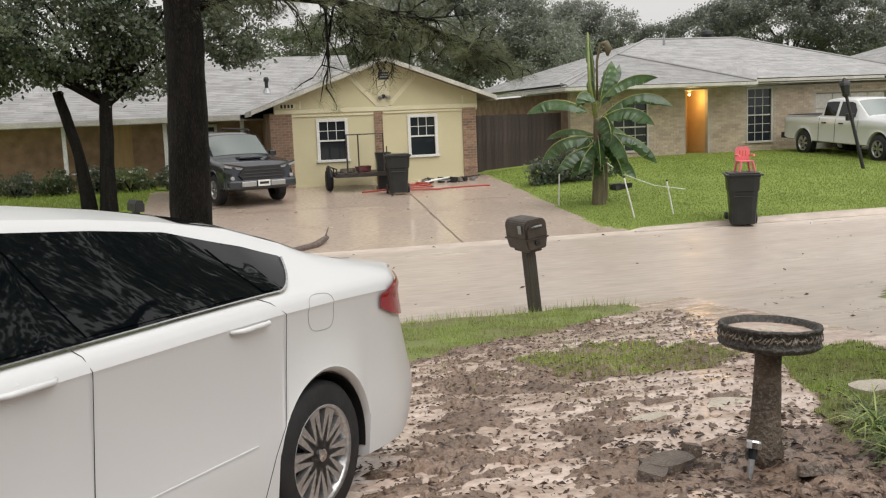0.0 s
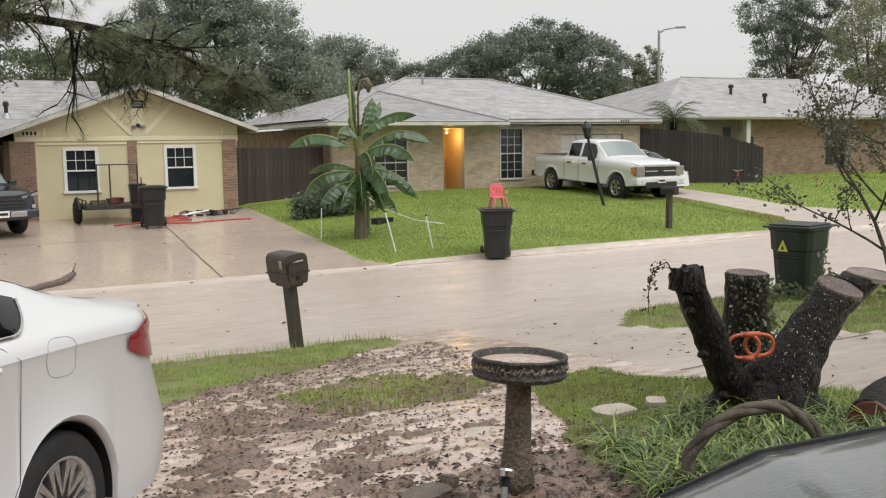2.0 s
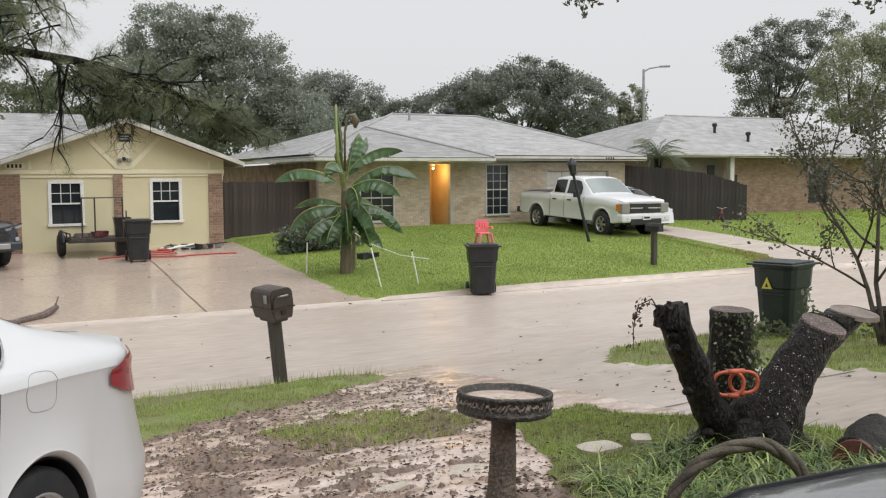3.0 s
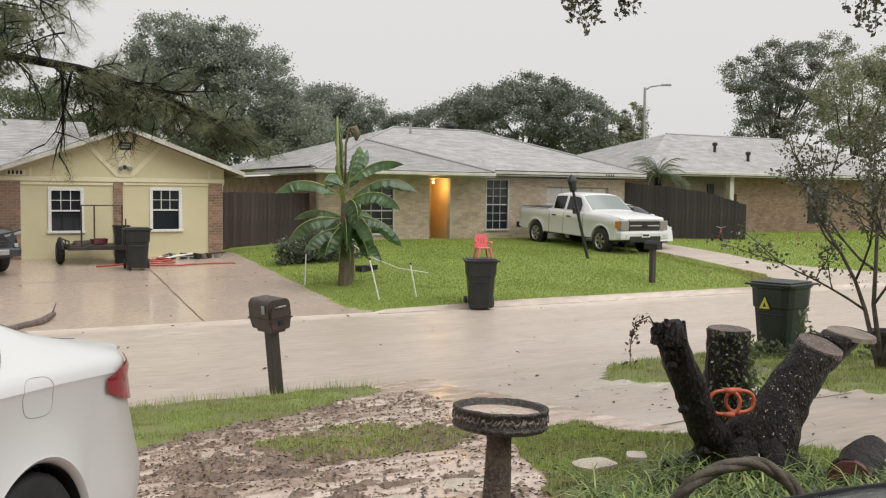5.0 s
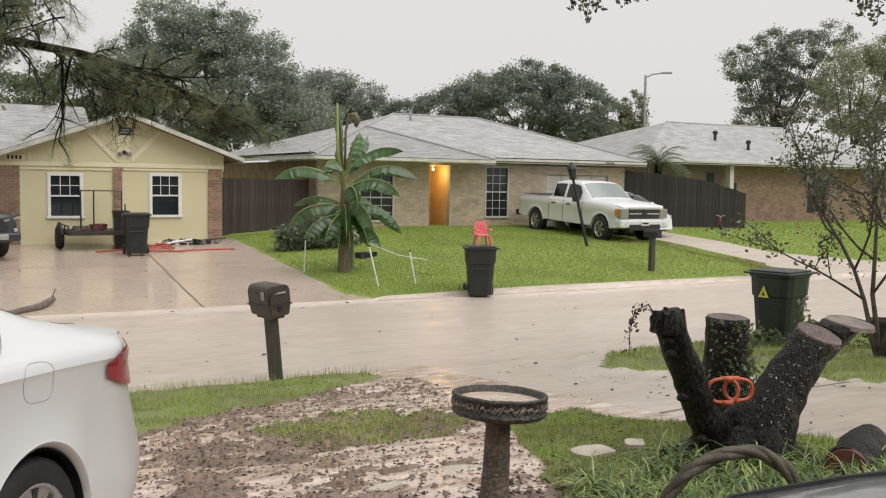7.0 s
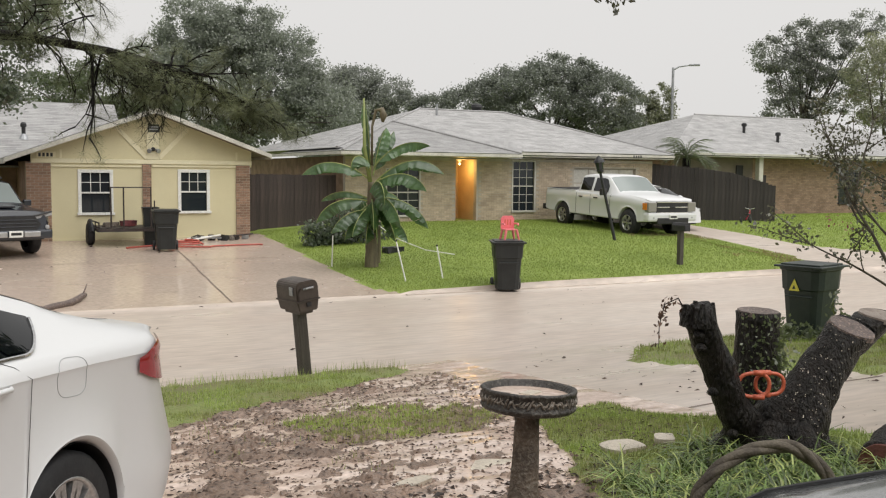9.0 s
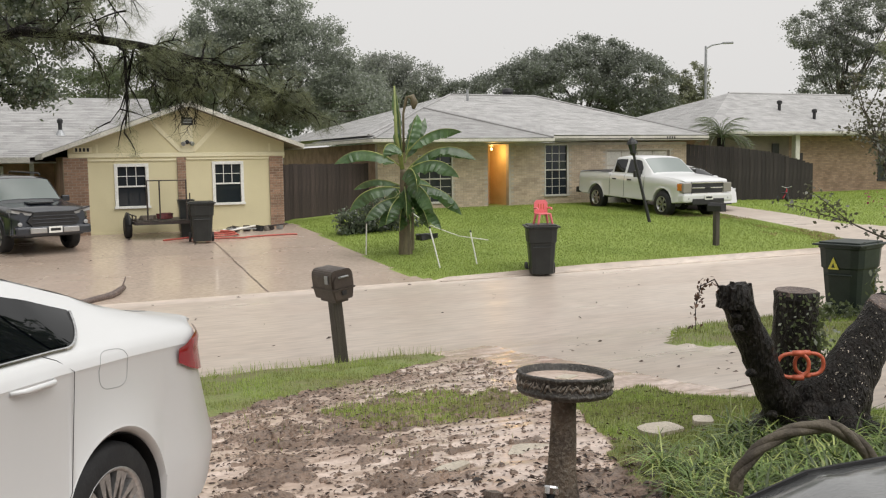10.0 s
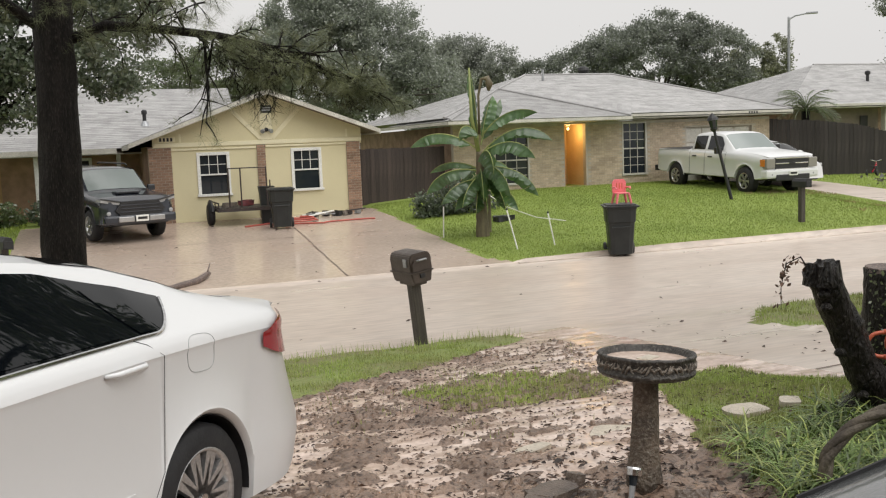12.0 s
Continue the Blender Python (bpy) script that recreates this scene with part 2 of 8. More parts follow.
M_RUST = mat("dark_trailer_steel", (0.05, 0.035, 0.03), (0.03, 0.024, 0.022), 0.5, 6.0, 60.0, 0.3)
M_HOSE = mat("red_hose", (0.5, 0.1, 0.07), (0.4, 0.08, 0.06), 0.4, 5.0, 60.0, 0.0)
M_STAIN = mat("varnished_door_wood", (0.6, 0.4, 0.2), (0.52, 0.34, 0.16), 0.45, 3.0, 40.0, 0.2, stretch=(4, 4, 0.5))
M_ORANGEWALL = mat("ochre_alcove_paint", (0.66, 0.48, 0.26), (0.6, 0.43, 0.23), 0.6, 2.0, 40.0, 0.1)
M_STONE = mat("grey_slate", (0.16, 0.125, 0.1), (0.09, 0.07, 0.058), 0.35, 6.0, 50.0, 0.8, dist=0.02)
M_TWIG = mat("twig_and_leaf_litter", (0.09, 0.05, 0.03), (0.05, 0.03, 0.022), 0.5, 3.0, 30.0, 0.0, island=0.5)
M_SIGNYEL = mat("yellow_sticker", (0.75, 0.68, 0.1), (0.68, 0.6, 0.08), 0.4, 8.0, 60.0, 0.0)
# dim brown for insides and undersides, their shade put into the colour
M_DARKINT = mat("shade_dim_brown", (0.22, 0.18, 0.15), (0.17, 0.14, 0.12), 0.7, 2.0, 40.0, 0.2)
M_CRACK = mat("joint_filler", (0.17, 0.12, 0.09), (0.1, 0.07, 0.055), 0.5, 6.0, 60.0, 0.2)
M_DOOR_LAMP = glow_mat("porch_bulb", (1.0, 0.55, 0.12), 0.9)
M_FLOWER = mat("dark_pink_flower", (0.3, 0.04, 0.1), (0.22, 0.03, 0.08), 0.5, 5.0, 30.0, 0.0, island=0.3)


# ---- mesh helpers ----
def link(name, bm, m, smooth=False):
    me = bpy.data.meshes.new(name)
    bm.to_mesh(me)
    bm.free()
    for k in (m if isinstance(m, (list, tuple)) else [m]):
        me.materials.append(k)
    if smooth:
        me.shade_smooth()
        if name == "body":
            me.set_sharp_from_angle(angle=radians(32))
    return new(name, me)


def part(name, bm, m, parent, label="", smooth=False):
    ob = link(name, bm, m, smooth)
    ob.parent = parent
    if label:
        tagged(ob, label)
    return ob


def thing(name, m, label, category, group="", kind=""):
    e = new(name)
    e.empty_display_size = 0.1
    e.matrix_world = m
    return tagged(e, label, category, group, kind)


def B():
    return bmesh.new()


def box(bm, x0, y0, z0, x1, y1, z1, bev=0.0, m=None):
    g = bmesh.ops.create_cube(bm, size=1)
    vs = g["verts"]
    t = Matrix.Translation(((x0 + x1) / 2, (y0 + y1) / 2, (z0 + z1) / 2)) @ Matrix.Diagonal((abs(x1 - x0), abs(y1 - y0), abs(z1 - z0), 1))
    bmesh.ops.transform(bm, matrix=(m @ t) if m else t, verts=vs)
    if bev:
        es = list({e for v in vs for e in v.link_edges})
        bmesh.ops.bevel(bm, geom=es, offset=bev, segments=2, profile=0.6, affect="EDGES")
    return bm


def tube(bm, pts, radii, seg=8, cap=True):
    """A tapered tube along points."""
    pts = [Vector(p) for p in pts]
    if not isinstance(radii, (list, tuple)):
        radii = [radii] * len(pts)
    rings = []
    side = None
    for i, p in enumerate(pts):
        d = (pts[min(i + 1, len(pts) - 1)] - pts[max(i - 1, 0)]).normalized()
        if side is None:
            side = d.orthogonal().normalized()
        side = (side - d * side.dot(d)).normalized()
        o = d.cross(side)
        rings.append([bm.verts.new(p + (side * math.cos(a) + o * math.sin(a)) * radii[i]) for a in (2 * math.pi * k / seg for k in range(seg))])
    for a, b in zip(rings, rings[1:]):
        for k in range(seg):
            bm.faces.new((a[k], a[(k + 1) % seg], b[(k + 1) % seg], b[k]))
    if cap:
        bm.faces.new(rings[0][::-1])
        bm.faces.new(rings[-1])
    return bm


def lathe(bm, prof, seg=24, m=None, cap=True):
    """A turned shape from (radius, height) pairs."""
    rings = []
    for r, z in prof:
        ring = [Vector((r * math.cos(2 * math.pi * k / seg), r * math.sin(2 * math.pi * k / seg), z)) for k in range(seg)]
        rings.append([bm.verts.new((m @ v) if m else v) for v in ring])
    for a, b in zip(rings, rings[1:]):
        for k in range(seg):
            bm.faces.new((a[k], a[(k + 1) % seg], b[(k + 1) % seg], b[k]))
    if cap and prof[0][0] > 0.002:
        bm.faces.new(rings[0][::-1])
    if cap and prof[-1][0] > 0.002:
        bm.faces.new(rings[-1])
    return bm


def prism(bm, poly, axis, a, b):
    """A flat outline drawn out along an axis ('x': outline in y, z; 'y': x, z; 'z': x, y) from a to b."""
    def at(u, v, w):
        return {"x": (w, u, v), "y": (u, w, v), "z": (u, v, w)}[axis]
    lo = [bm.verts.new(at(u, v, a)) for u, v in poly]
    hi = [bm.verts.new(at(u, v, b)) for u, v in poly]
    n = len(poly)
    bm.faces.new(lo)
    bm.faces.new(hi[::-1])
    for k in range(n):
        bm.faces.new((lo[k], hi[k], hi[(k + 1) % n], lo[(k + 1) % n]))
    bmesh.ops.recalc_face_normals(bm, faces=bm.faces)
    return bm


def raw(name, verts, faces, m, smooth=False):
    me = bpy.data.meshes.new(name)
    me.from_pydata(verts, [], faces)
    for k in (m if isinstance(m, (list, tuple)) else [m]):
        me.materials.append(k)
    if smooth:
        me.shade_smooth()
    return new(name, me)


def lerp(tab, v):
    return float(np.interp(v, [a for a, _ in tab], [b for _, b in tab]))


def smooth(v, a, b):
    t = min(1.0, max(0.0, (v - a) / (b - a)))
    return t * t * (3 - 2 * t)


# ---- the ground: heights and kinds of surface ----
NEAR_Z = [(-12, 0.95), (0, 0.9), (2, 0.83), (4, 0.645), (5, 0.56), (7, 0.37), (9, 0.19), (10.3, 0.1), (10.75, 0.03)]
DRIVE_Z = [(17.5, 0.03), (19, 0.1), (28, 0.55), (32, 0.6), (60, 0.9)]
LAWN_Z = [(17.5, 0.09), (18.0, 0.14), (20, 0.33), (23, 0.6), (26.5, 0.76), (30, 0.82), (60, 1.0)]
KERB_N, KERB_F = 10.75, 17.5


def rough_noise(x, y, s=1.0):
    return noise.noise(Vector((x * s, y * s, 0.3)))


def lawn_edge(y):
    """The side of the lawn along the neighbour's drive."""
    return 7.75 + 0.07 * (y - 17.5) + max(0, 18.3 - y) * 0.45


def kind_at(x, y):
    wob = 0.18 * rough_noise(x, y, 1.3) + 0.07 * rough_noise(x, y, 4.1)
    if KERB_N + (0.35 * wob if x < 5 else 0) < y < KERB_F:
        return "road"
    if y >= KERB_F:
        if -1.6 < x < lawn_edge(y) and y < 29:
            return "driveway"
        if 21.3 - 0.7 * max(0, 19.4 - y) < x + 0.3 * wob < 23.5 + 1.0 * max(0, 21.2 - y) and y < 31:
            return "driveway_far"
        return "lawn"
    verge = 8.1 + max(0, x - 1.6) * 0.58
    if y > verge + wob and x < 4.75 + wob:
        return "verge"
    bed = 4.3 + 0.75 * smooth(y, 6.3, 4.0) + 0.25 * smooth(y, 3.5, 1.5)
    if x > 4.0 and y > 6.9 + wob:
        if x > 7.35 + max(0, y - 9.2) * 0.9 + max(0, 9.2 - y) * 0.42 + 0.5 * wob and y < 10.45 - max(0, 9.6 - x) * 0.2:
            return "island_lawn"
        return "own_driveway" if x > 4.9 + 0.4 * wob else "mud"
    if x > bed + 0.9 + 0.3 * wob and y > -2:
        if x > 7.35 + max(0, 9.2 - y) * 0.42 + 0.5 * wob:
            return "island_lawn"
        return "own_driveway"
    if x > 2.95 + max(0, y - 3.5) * 0.42 + wob:
        return "bed"
    return "mud"


def ground_z(x, y):
    if y <= KERB_N:
        z = lerp(NEAR_Z, y)
        if y < 10.3:
            z += 0.025 * rough_noise(x, y, 0.9)
        return z
    if y < KERB_F - 0.005:
        return 0.0
    w = smooth(x, 7.9, 12.5)
    if x > 19.8:
        w *= 1 - 0.35 * smooth(x, 19.8, 20.6) * (1 - smooth(y, 19, 27))
    z = lerp(DRIVE_Z, y) * (1 - w) + lerp(LAWN_Z, y) * w
    if lawn_edge(y) < x < 20.3:
        z += 0.05 * smooth(x - lawn_edge(y), 0, 0.25)
    return z


def ground_detail(x, y, k):
    z = ground_z(x, y)
    if k == "mud":
        ruts = 0.022 * math.sin((x * 0.9 - y * 0.35) * 7) * smooth(rough_noise(x, y, 0.6), -0.2, 0.4)
        z += ruts + 0.02 * rough_noise(x, y, 2.3) + 0.036 * rough_noise(x, y, 5.2) + 0.036 * rough_noise(x, y, 11) + 0.024 * rough_noise(x * 0.8, y * 1.2, 23)
    elif k in ("verge", "bed", "island_lawn"):
        z += 0.02 + 0.03 * rough_noise(x, y, 2.5)
    return z


def build_ground():
    xs = np.concatenate([np.arange(-60, -4, 4), np.arange(-4, 0, 0.4), np.arange(0, 0.9, 0.1), np.arange(0.9, 5.2, 0.045), np.arange(5.2, 6, 0.08), np.arange(6, 12, 0.15), np.arange(12, 26, 0.35), np.arange(26, 60, 2), [60, 80, 120, 300, 900]])
    xs = np.concatenate([[-900, -300, -120], xs])
    ys = np.concatenate([[-900, -200, -60, -20, -10], np.arange(-6, 2.4, 0.6), np.arange(2.4, 9.6, 0.045), np.arange(9.6, 10.7, 0.08), [10.75], np.arange(11, 17.4, 0.4),
                         [17.46, 17.5], np.arange(17.56, 19, 0.09), np.arange(19, 24, 0.14), np.arange(24, 34, 0.4), [36, 40, 50, 60, 120, 300, 900]])
    mats = {"road": M_ROAD, "driveway": M_DRIVE, "driveway_far": M_ROAD, "lawn": M_LAWN, "own_driveway": M_ROAD, "island_lawn": M_YARD,
            "mud": M_MUD, "verge": M_YARD, "bed": M_YARD}
    names = {"road": ("road", "wet flooded concrete street, rain-glazed"), "driveway": ("driveway", "wet tan concrete driveway with a cracked joint"),
             "driveway_far": ("driveway", "wet concrete driveway beside the brick house"), "lawn": ("lawn", "bright green mown front lawn"),
             "own_driveway": ("driveway", "wet concrete drive with scattered leaves"), "island_lawn": ("lawn", "patch of wet weedy grass"),
             "mud": ("ground", "churned wet mud with puddles and leaf litter"), "verge": ("verge", "grassy verge beside the street"),
             "bed": ("planting_bed", "grassy planting bed with bare soil")}
    sets = {k: ({}, [], []) for k in mats}
    for j in range(len(ys) - 1):
        for i in range(len(xs) - 1):
            k = kind_at((xs[i] + xs[i + 1]) / 2, (ys[j] + ys[j + 1]) / 2)
            index, verts, faces = sets[k]
            f = []
            for a, b in ((i, j), (i + 1, j), (i + 1, j + 1), (i, j + 1)):
                if (a, b) not in index:
                    index[(a, b)] = len(verts)
                    x, y = float(xs[a]), float(ys[b])
                    near = -1 < x < 12 and 2 < y < 10.7
                    verts.append((x, y, ground_detail(x, y, kind_at(x, y)) if near else ground_z(x, y)))
                f.append(index[(a, b)])
            faces.append(f)
    for k, (index, verts, faces) in sets.items():
        ob = raw(names[k][0], verts, faces, mats[k], True)
        tagged(ob, names[k][1], names[k][0].replace("_", " "), kind="structure")


build_ground()


# ---- building helpers ----
def shingle_plane(name, a, b, c, d, parent, label="", m=None, course=0.16, tab=0.5, thick=0.006):
    """A roof slope from the eave a to b up to the ridge (d above a, c above b), laid in lapped courses of tabs."""
    a, b, c, d = (Vector(v) for v in (a, b, c, d))
    up = ((d + c) / 2 - (a + b) / 2)
    n = max(2, int(up.length / course))
    nrm = (b - a).cross(d - a if (d - a).length > 0.1 else c - a).normalized()
    if nrm.z < 0:
        nrm = -nrm
    verts, faces = [], []
    rnd = random.Random(len(name) + int(a.x * 10))
    for k in range(n):
        v0, v1 = k / n, min(1.0, (k + 1.12) / n)
        l0, r0, l1, r1 = a.lerp(d, v0), b.lerp(c, v0), a.lerp(d, v1), b.lerp(c, v1)
        w = (r0 - l0).length
        cuts = [0.0]
        while cuts[-1] < 1:
            cuts.append(min(1.0, cuts[-1] + tab * rnd.uniform(0.6, 1.4) / max(w, 0.2)))
        for u0, u1 in zip(cuts, cuts[1:]):
            t = thick * rnd.uniform(0.7, 1.5)
            p = [l0.lerp(r0, u0), l0.lerp(r0, u1), l1.lerp(r1, u1), l1.lerp(r1, u0)]
            i = len(verts)
            verts += [p[0], p[1], p[0] + nrm * t, p[1] + nrm * t, p[2] + nrm * 0.002, p[3] + nrm * 0.002]
            faces += [(i, i + 1, i + 3, i + 2), (i + 2, i + 3, i + 4, i + 5)]
    ob = raw(name, verts, faces, m or M_SHINGLE)
    ob.parent = parent
    if label:
        tagged(ob, label)
    return ob


def brickwork(name, x0, x1, z0, z1, y, parent, m, holes=(), bw=0.2, bh=0.066, joint=0.01, depth=0.012):
    """A face of running-bond bricks on a wall that looks towards -y, left out over the holes (x0, z0, x1, z1)."""
    verts, faces = [], []
    rows = int((z1 - z0) / (bh + joint))
    for r in range(rows):
        z = z0 + r * (bh + joint)
        x = x0 - (0.5 * bw if r % 2 else 0)
        while x < x1:
            a, b = max(x, x0), min(x + bw, x1)
            x += bw + joint
            if b - a < 0.03 or any(a < hx1 and b > hx0 and z < hz1 and z + bh > hz0 for hx0, hz0, hx1, hz1 in holes):
                continue
            i = len(verts)
            d = depth + 0.004 * random.random()
            verts += [(a, y, z), (b, y, z), (b, y, z + bh), (a, y, z + bh), (a, y - d, z), (b, y - d, z), (b, y - d, z + bh), (a, y - d, z + bh)]
            faces += [(i + 4, i + 5, i + 6, i + 7), (i, i + 1, i + 5, i + 4), (i + 3, i + 7, i + 6, i + 2), (i, i + 4, i + 7, i + 3), (i + 1, i + 2, i + 6, i + 5)]
    ob = raw(name, verts, faces, m)
    ob.parent = parent
    return tagged(ob, kind="stuff")


def wall_y(name, x0, x1, z0, z1, y0, y1, holes, m, parent, label=""):
    """A wall along x from y0 (outer face) to y1 with openings (x0, z0, x1, z1) through it."""
    bm = B()
    xs = sorted({x0, x1, *[v for h in holes for v in (h[0], h[2])]})
    zs = sorted({z0, z1, *[v for h in holes for v in (h[1], h[3])]})
    for i in range(len(xs) - 1):
        for k in range(len(zs) - 1):
            cx, cz = (xs[i] + xs[i + 1]) / 2, (zs[k] + zs[k + 1]) / 2
            if not any(h[0] < cx < h[2] and h[1] < cz < h[3] for h in holes):
                box(bm, xs[i], y0, zs[k], xs[i + 1], y1, zs[k + 1])
    bmesh.ops.remove_doubles(bm, verts=bm.verts, dist=0.0005)
    return part(name, bm, m, parent, label)


def sash_window(parent, x0, z0, x1, z1, y, cols, rows, frame_m, rows2=0, casing=0.09):
    """A window with its casing, sash bars, panes and a dim-painted board for the unlit room; y is the wall's outer
    face.
    """
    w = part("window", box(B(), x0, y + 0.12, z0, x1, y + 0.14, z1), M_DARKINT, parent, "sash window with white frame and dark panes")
    bm = B()
    box(bm, x0 - casing, y - 0.03, z1, x1 + casing, y + 0.03, z1 + casing, 0.006)
    box(bm, x0 - casing, y - 0.03, z0, x0, y + 0.03, z1, 0.006)
    box(bm, x1, y - 0.03, z0, x1 + casing, y + 0.03, z1, 0.006)
    part("frame", bm, frame_m, w)
    part("sill", box(B(), x0 - casing - 0.03, y - 0.07, z0 - 0.07, x1 + casing + 0.03, y + 0.03, z0, 0.008), frame_m, w)
    zm = (z0 + z1) / 2
    part("meeting_rail", box(B(), x0, y + 0.01, zm - 0.022, x1, y + 0.06, zm + 0.022, 0.004), frame_m, w)
    for (b, t, nr) in ((z0, zm - 0.022, rows2), (zm + 0.022, z1, rows)):
        part("pane", box(B(), x0, y + 0.045, b, x1, y + 0.052, t), M_WINGLASS, w)
        if nr:
            for k in range(1, cols):
                x = x0 + (x1 - x0) * k / cols
                part("glazing_bar", box(B(), x - 0.009, y + 0.028, b, x + 0.009, y + 0.044, t), frame_m, w)
            for k in range(1, nr):
                z = b + (t - b) * k / nr
                part("glazing_bar", box(B(), x0, y + 0.026, z - 0.009, x1, y + 0.042, z + 0.009), frame_m, w)
    return w


# ---- the yellow house across the street ----
def yellow_house():
    h = thing("house", pose(0, 0, 0), "pale yellow bungalow with converted garage front and grey shingle roof", "house")
    Y, Z0, ZT = 28.0, 0.5, 2.62
    wins = [(3.27, 1.32, 4.02, 2.42), (5.98, 1.34, 6.72, 2.45)]
    wall_y("front_wall", 1.87, 8.0, Z0 - 0.3, ZT, Y, Y + 0.18, wins, M_YELLOW, h, "smooth pale yellow panel wall")
    for x in (1.87, 7.85):
        part("side_wall", box(B(), x, Y + 0.18, Z0 - 0.3, x + 0.15, Y + 8, ZT + 0.1), M_BRICKR, h)
    for x0, z0, x1, z1 in wins:
        sash_window(h, x0, z0, x1, z1, Y, 3, 2, M_WHITE, 0)
    # header beam and mouldings over the old garage openings
    part("header_trim", box(B(), 2.0, Y - 0.06, 2.68, 8.05, Y, 2.80, 0.01), M_CREAM, h)
    part("header_trim", box(B(), 2.5, Y - 0.04, 2.58, 4.88, Y, 2.63, 0.006), M_CREAM, h)
    part("header_trim", box(B(), 5.17, Y - 0.04, 2.6, 7.58, Y, 2.65, 0.006), M_CREAM, h)
    part("base_trim", box(B(), 2.5, Y - 0.025, Z0 - 0.02, 7.58, Y, Z0 + 0.1, 0.006), M_YELLOW, h)
    # gable
    px, pz, s = 5.2, 4.22, 0.366
    gable = part("gable", prism(B(), [(2.0, 2.62), (8.05, 2.62), (8.05, pz - s * 2.85 - 0.06), (px, pz - 0.06), (2.0, pz - s * 3.2 - 0.06)], "y", Y - 0.02, Y + 0.16), M_YELLOW, h)
    part("batten", box(B(), px - 0.17, Y - 0.045, 2.81, px + 0.17, Y - 0.02, pz - 0.16, 0.006), M_CREAM, h)
    for sx in (-1, 1):
        a, b = Vector((px + sx * 0.17, Y - 0.04, 2.85)), Vector((px + sx * 1.0, Y - 0.04, pz - s * 1.0 - 0.14))
        d = (b - a).normalized()
        q = Vector((d.z, 0, -d.x)) * 0.06
        bm = B()
        prism(bm, [((a + q).x, (a + q).z), ((b + q).x, (b + q).z), ((b - q).x, (b - q).z), ((a - q).x, (a - q).z)], "y", Y - 0.05, Y - 0.021)
        part("brace_board", bm, M_CREAM, h)
    for x in (2.75, 7.6):
        part("batten", box(B(), x - 0.03, Y - 0.032, 2.81, x + 0.03, Y - 0.02, 3.05, 0.004), M_CREAM, h)
    # roof over the front
    for sx, ex in ((-1, 1.32), (1, 8.5)):
        ez = pz - s * abs(ex - px)
        y0, y1 = Y - 0.55, Y + 8.5
        a, b = (ex, y0, ez), (ex, y1, ez)
        part("roof_deck", prism(B(), [(ex, ez - 0.1), (px, pz - 0.1), (px, pz - 0.005), (ex, ez - 0.005)], "y", y0 + 0.02, y1), M_DARKINT, h)
        shingle_plane("roof", (ex, y1, ez), (ex, y0, ez), (px, y0, pz), (px, y1, pz), h, "grey asphalt shingles")
        bm = B()
        prism(bm, [(ex, ez - 0.12), (px, pz - 0.125), (px, pz + 0.005), (ex, ez + 0.0)], "y", y0 - 0.03, y0 + 0.015)
        part("bargeboard", bm, M_FASCIA, h, "off-white bargeboard")
        part("eave_fascia", box(B(), ex - 0.02, y0, ez - 0.15, ex + 0.02, y1, ez - 0.01), M_FASCIA, h)
    # small sign, twin floodlight, number plaque as bars
    sg = part("sign", box(B(), 5.07, Y - 0.07, 3.58, 5.38, Y - 0.046, 3.8, 0.006), M_BLACK, h, "small dark sign with two lines of writing")
    for z in (3.73, 3.66):
        part("writing_bar", box(B(), 5.1, Y - 0.075, z - 0.018, 5.35, Y - 0.07, z + 0.018), M_STEEL, sg)
    fl = part("floodlight", lathe(B(), [(0.05, 0), (0.06, 0.03), (0.03, 0.05)], 12, pose(px, Y - 0.05, 3.1, 90)), M_BLACK, h, "twin-head floodlight")
    for dx in (-0.12, 0.12):
        part("lamp_head", lathe(B(), [(0.03, 0), (0.05, 0.05), (0.065, 0.13), (0.06, 0.14)], 12, pose(px + dx * 0.6, Y - 0.08, 3.09, 110, 0, dx * 250)), M_STEEL, fl)
    pl = part("number_plaque", box(B(), 2.14, Y - 0.05, 2.82, 2.62, Y - 0.021, 2.98, 0.006), M_CREAM, h)
    for k in range(4):
        part("writing_bar", box(B(), 2.19 + k * 0.1, Y - 0.056, 2.85, 2.25 + k * 0.1, Y - 0.05, 2.95), M_BLACK, pl)
    # main wing to the west, set back
    wz = 2.72
    wh = [(-7.5, 1.2, -6.3, 2.4), (-3.2, 0.7, -2.2, 2.6), (-0.6, 1.25, 0.35, 2.4)]
    wall_y("wing_wall", -14, 2.09, 0.3, wz, 32.0, 32.2, wh, M_BRICKR, h, "dim brown brick wall under the porch")
    for x0, z0, x1, z1 in wh[::2]:
        sash_window(h, x0, z0, x1, z1, 32.0, 3, 2, M_WHITE, 2)
    part("front_door", box(B(), -3.2, 32.05, 0.7, -2.2, 32.1, 2.6, 0.01), M_STAIN, h, "brown panelled front door")
    for x in (-4.1, -1.15, 1.2):
        pm = box(B(), x - 0.06, 30.95, 0.55, x + 0.06, 31.07, wz - 0.1, 0.01)
        part("porch_post", pm, M_WHITE, h)
    a, b = (-14.5, 30.7, 2.74), (5.0, 30.7, 2.74)
    c, d = (5.4, 36.2, 4.86), (-14.5, 36.2, 4.86)
    shingle_plane("roof", a, b, c, d, h, "grey asphalt shingles")
    part("roof_deck", prism(B(), [(30.75, 2.62), (36.2, 4.74), (41.6, 2.62)], "x", -14.4, 4.9), M_DARKINT, h)
    shingle_plane("roof", (5.0, 41.7, 2.74), (-14.5, 41.7, 2.74), d, c, h)
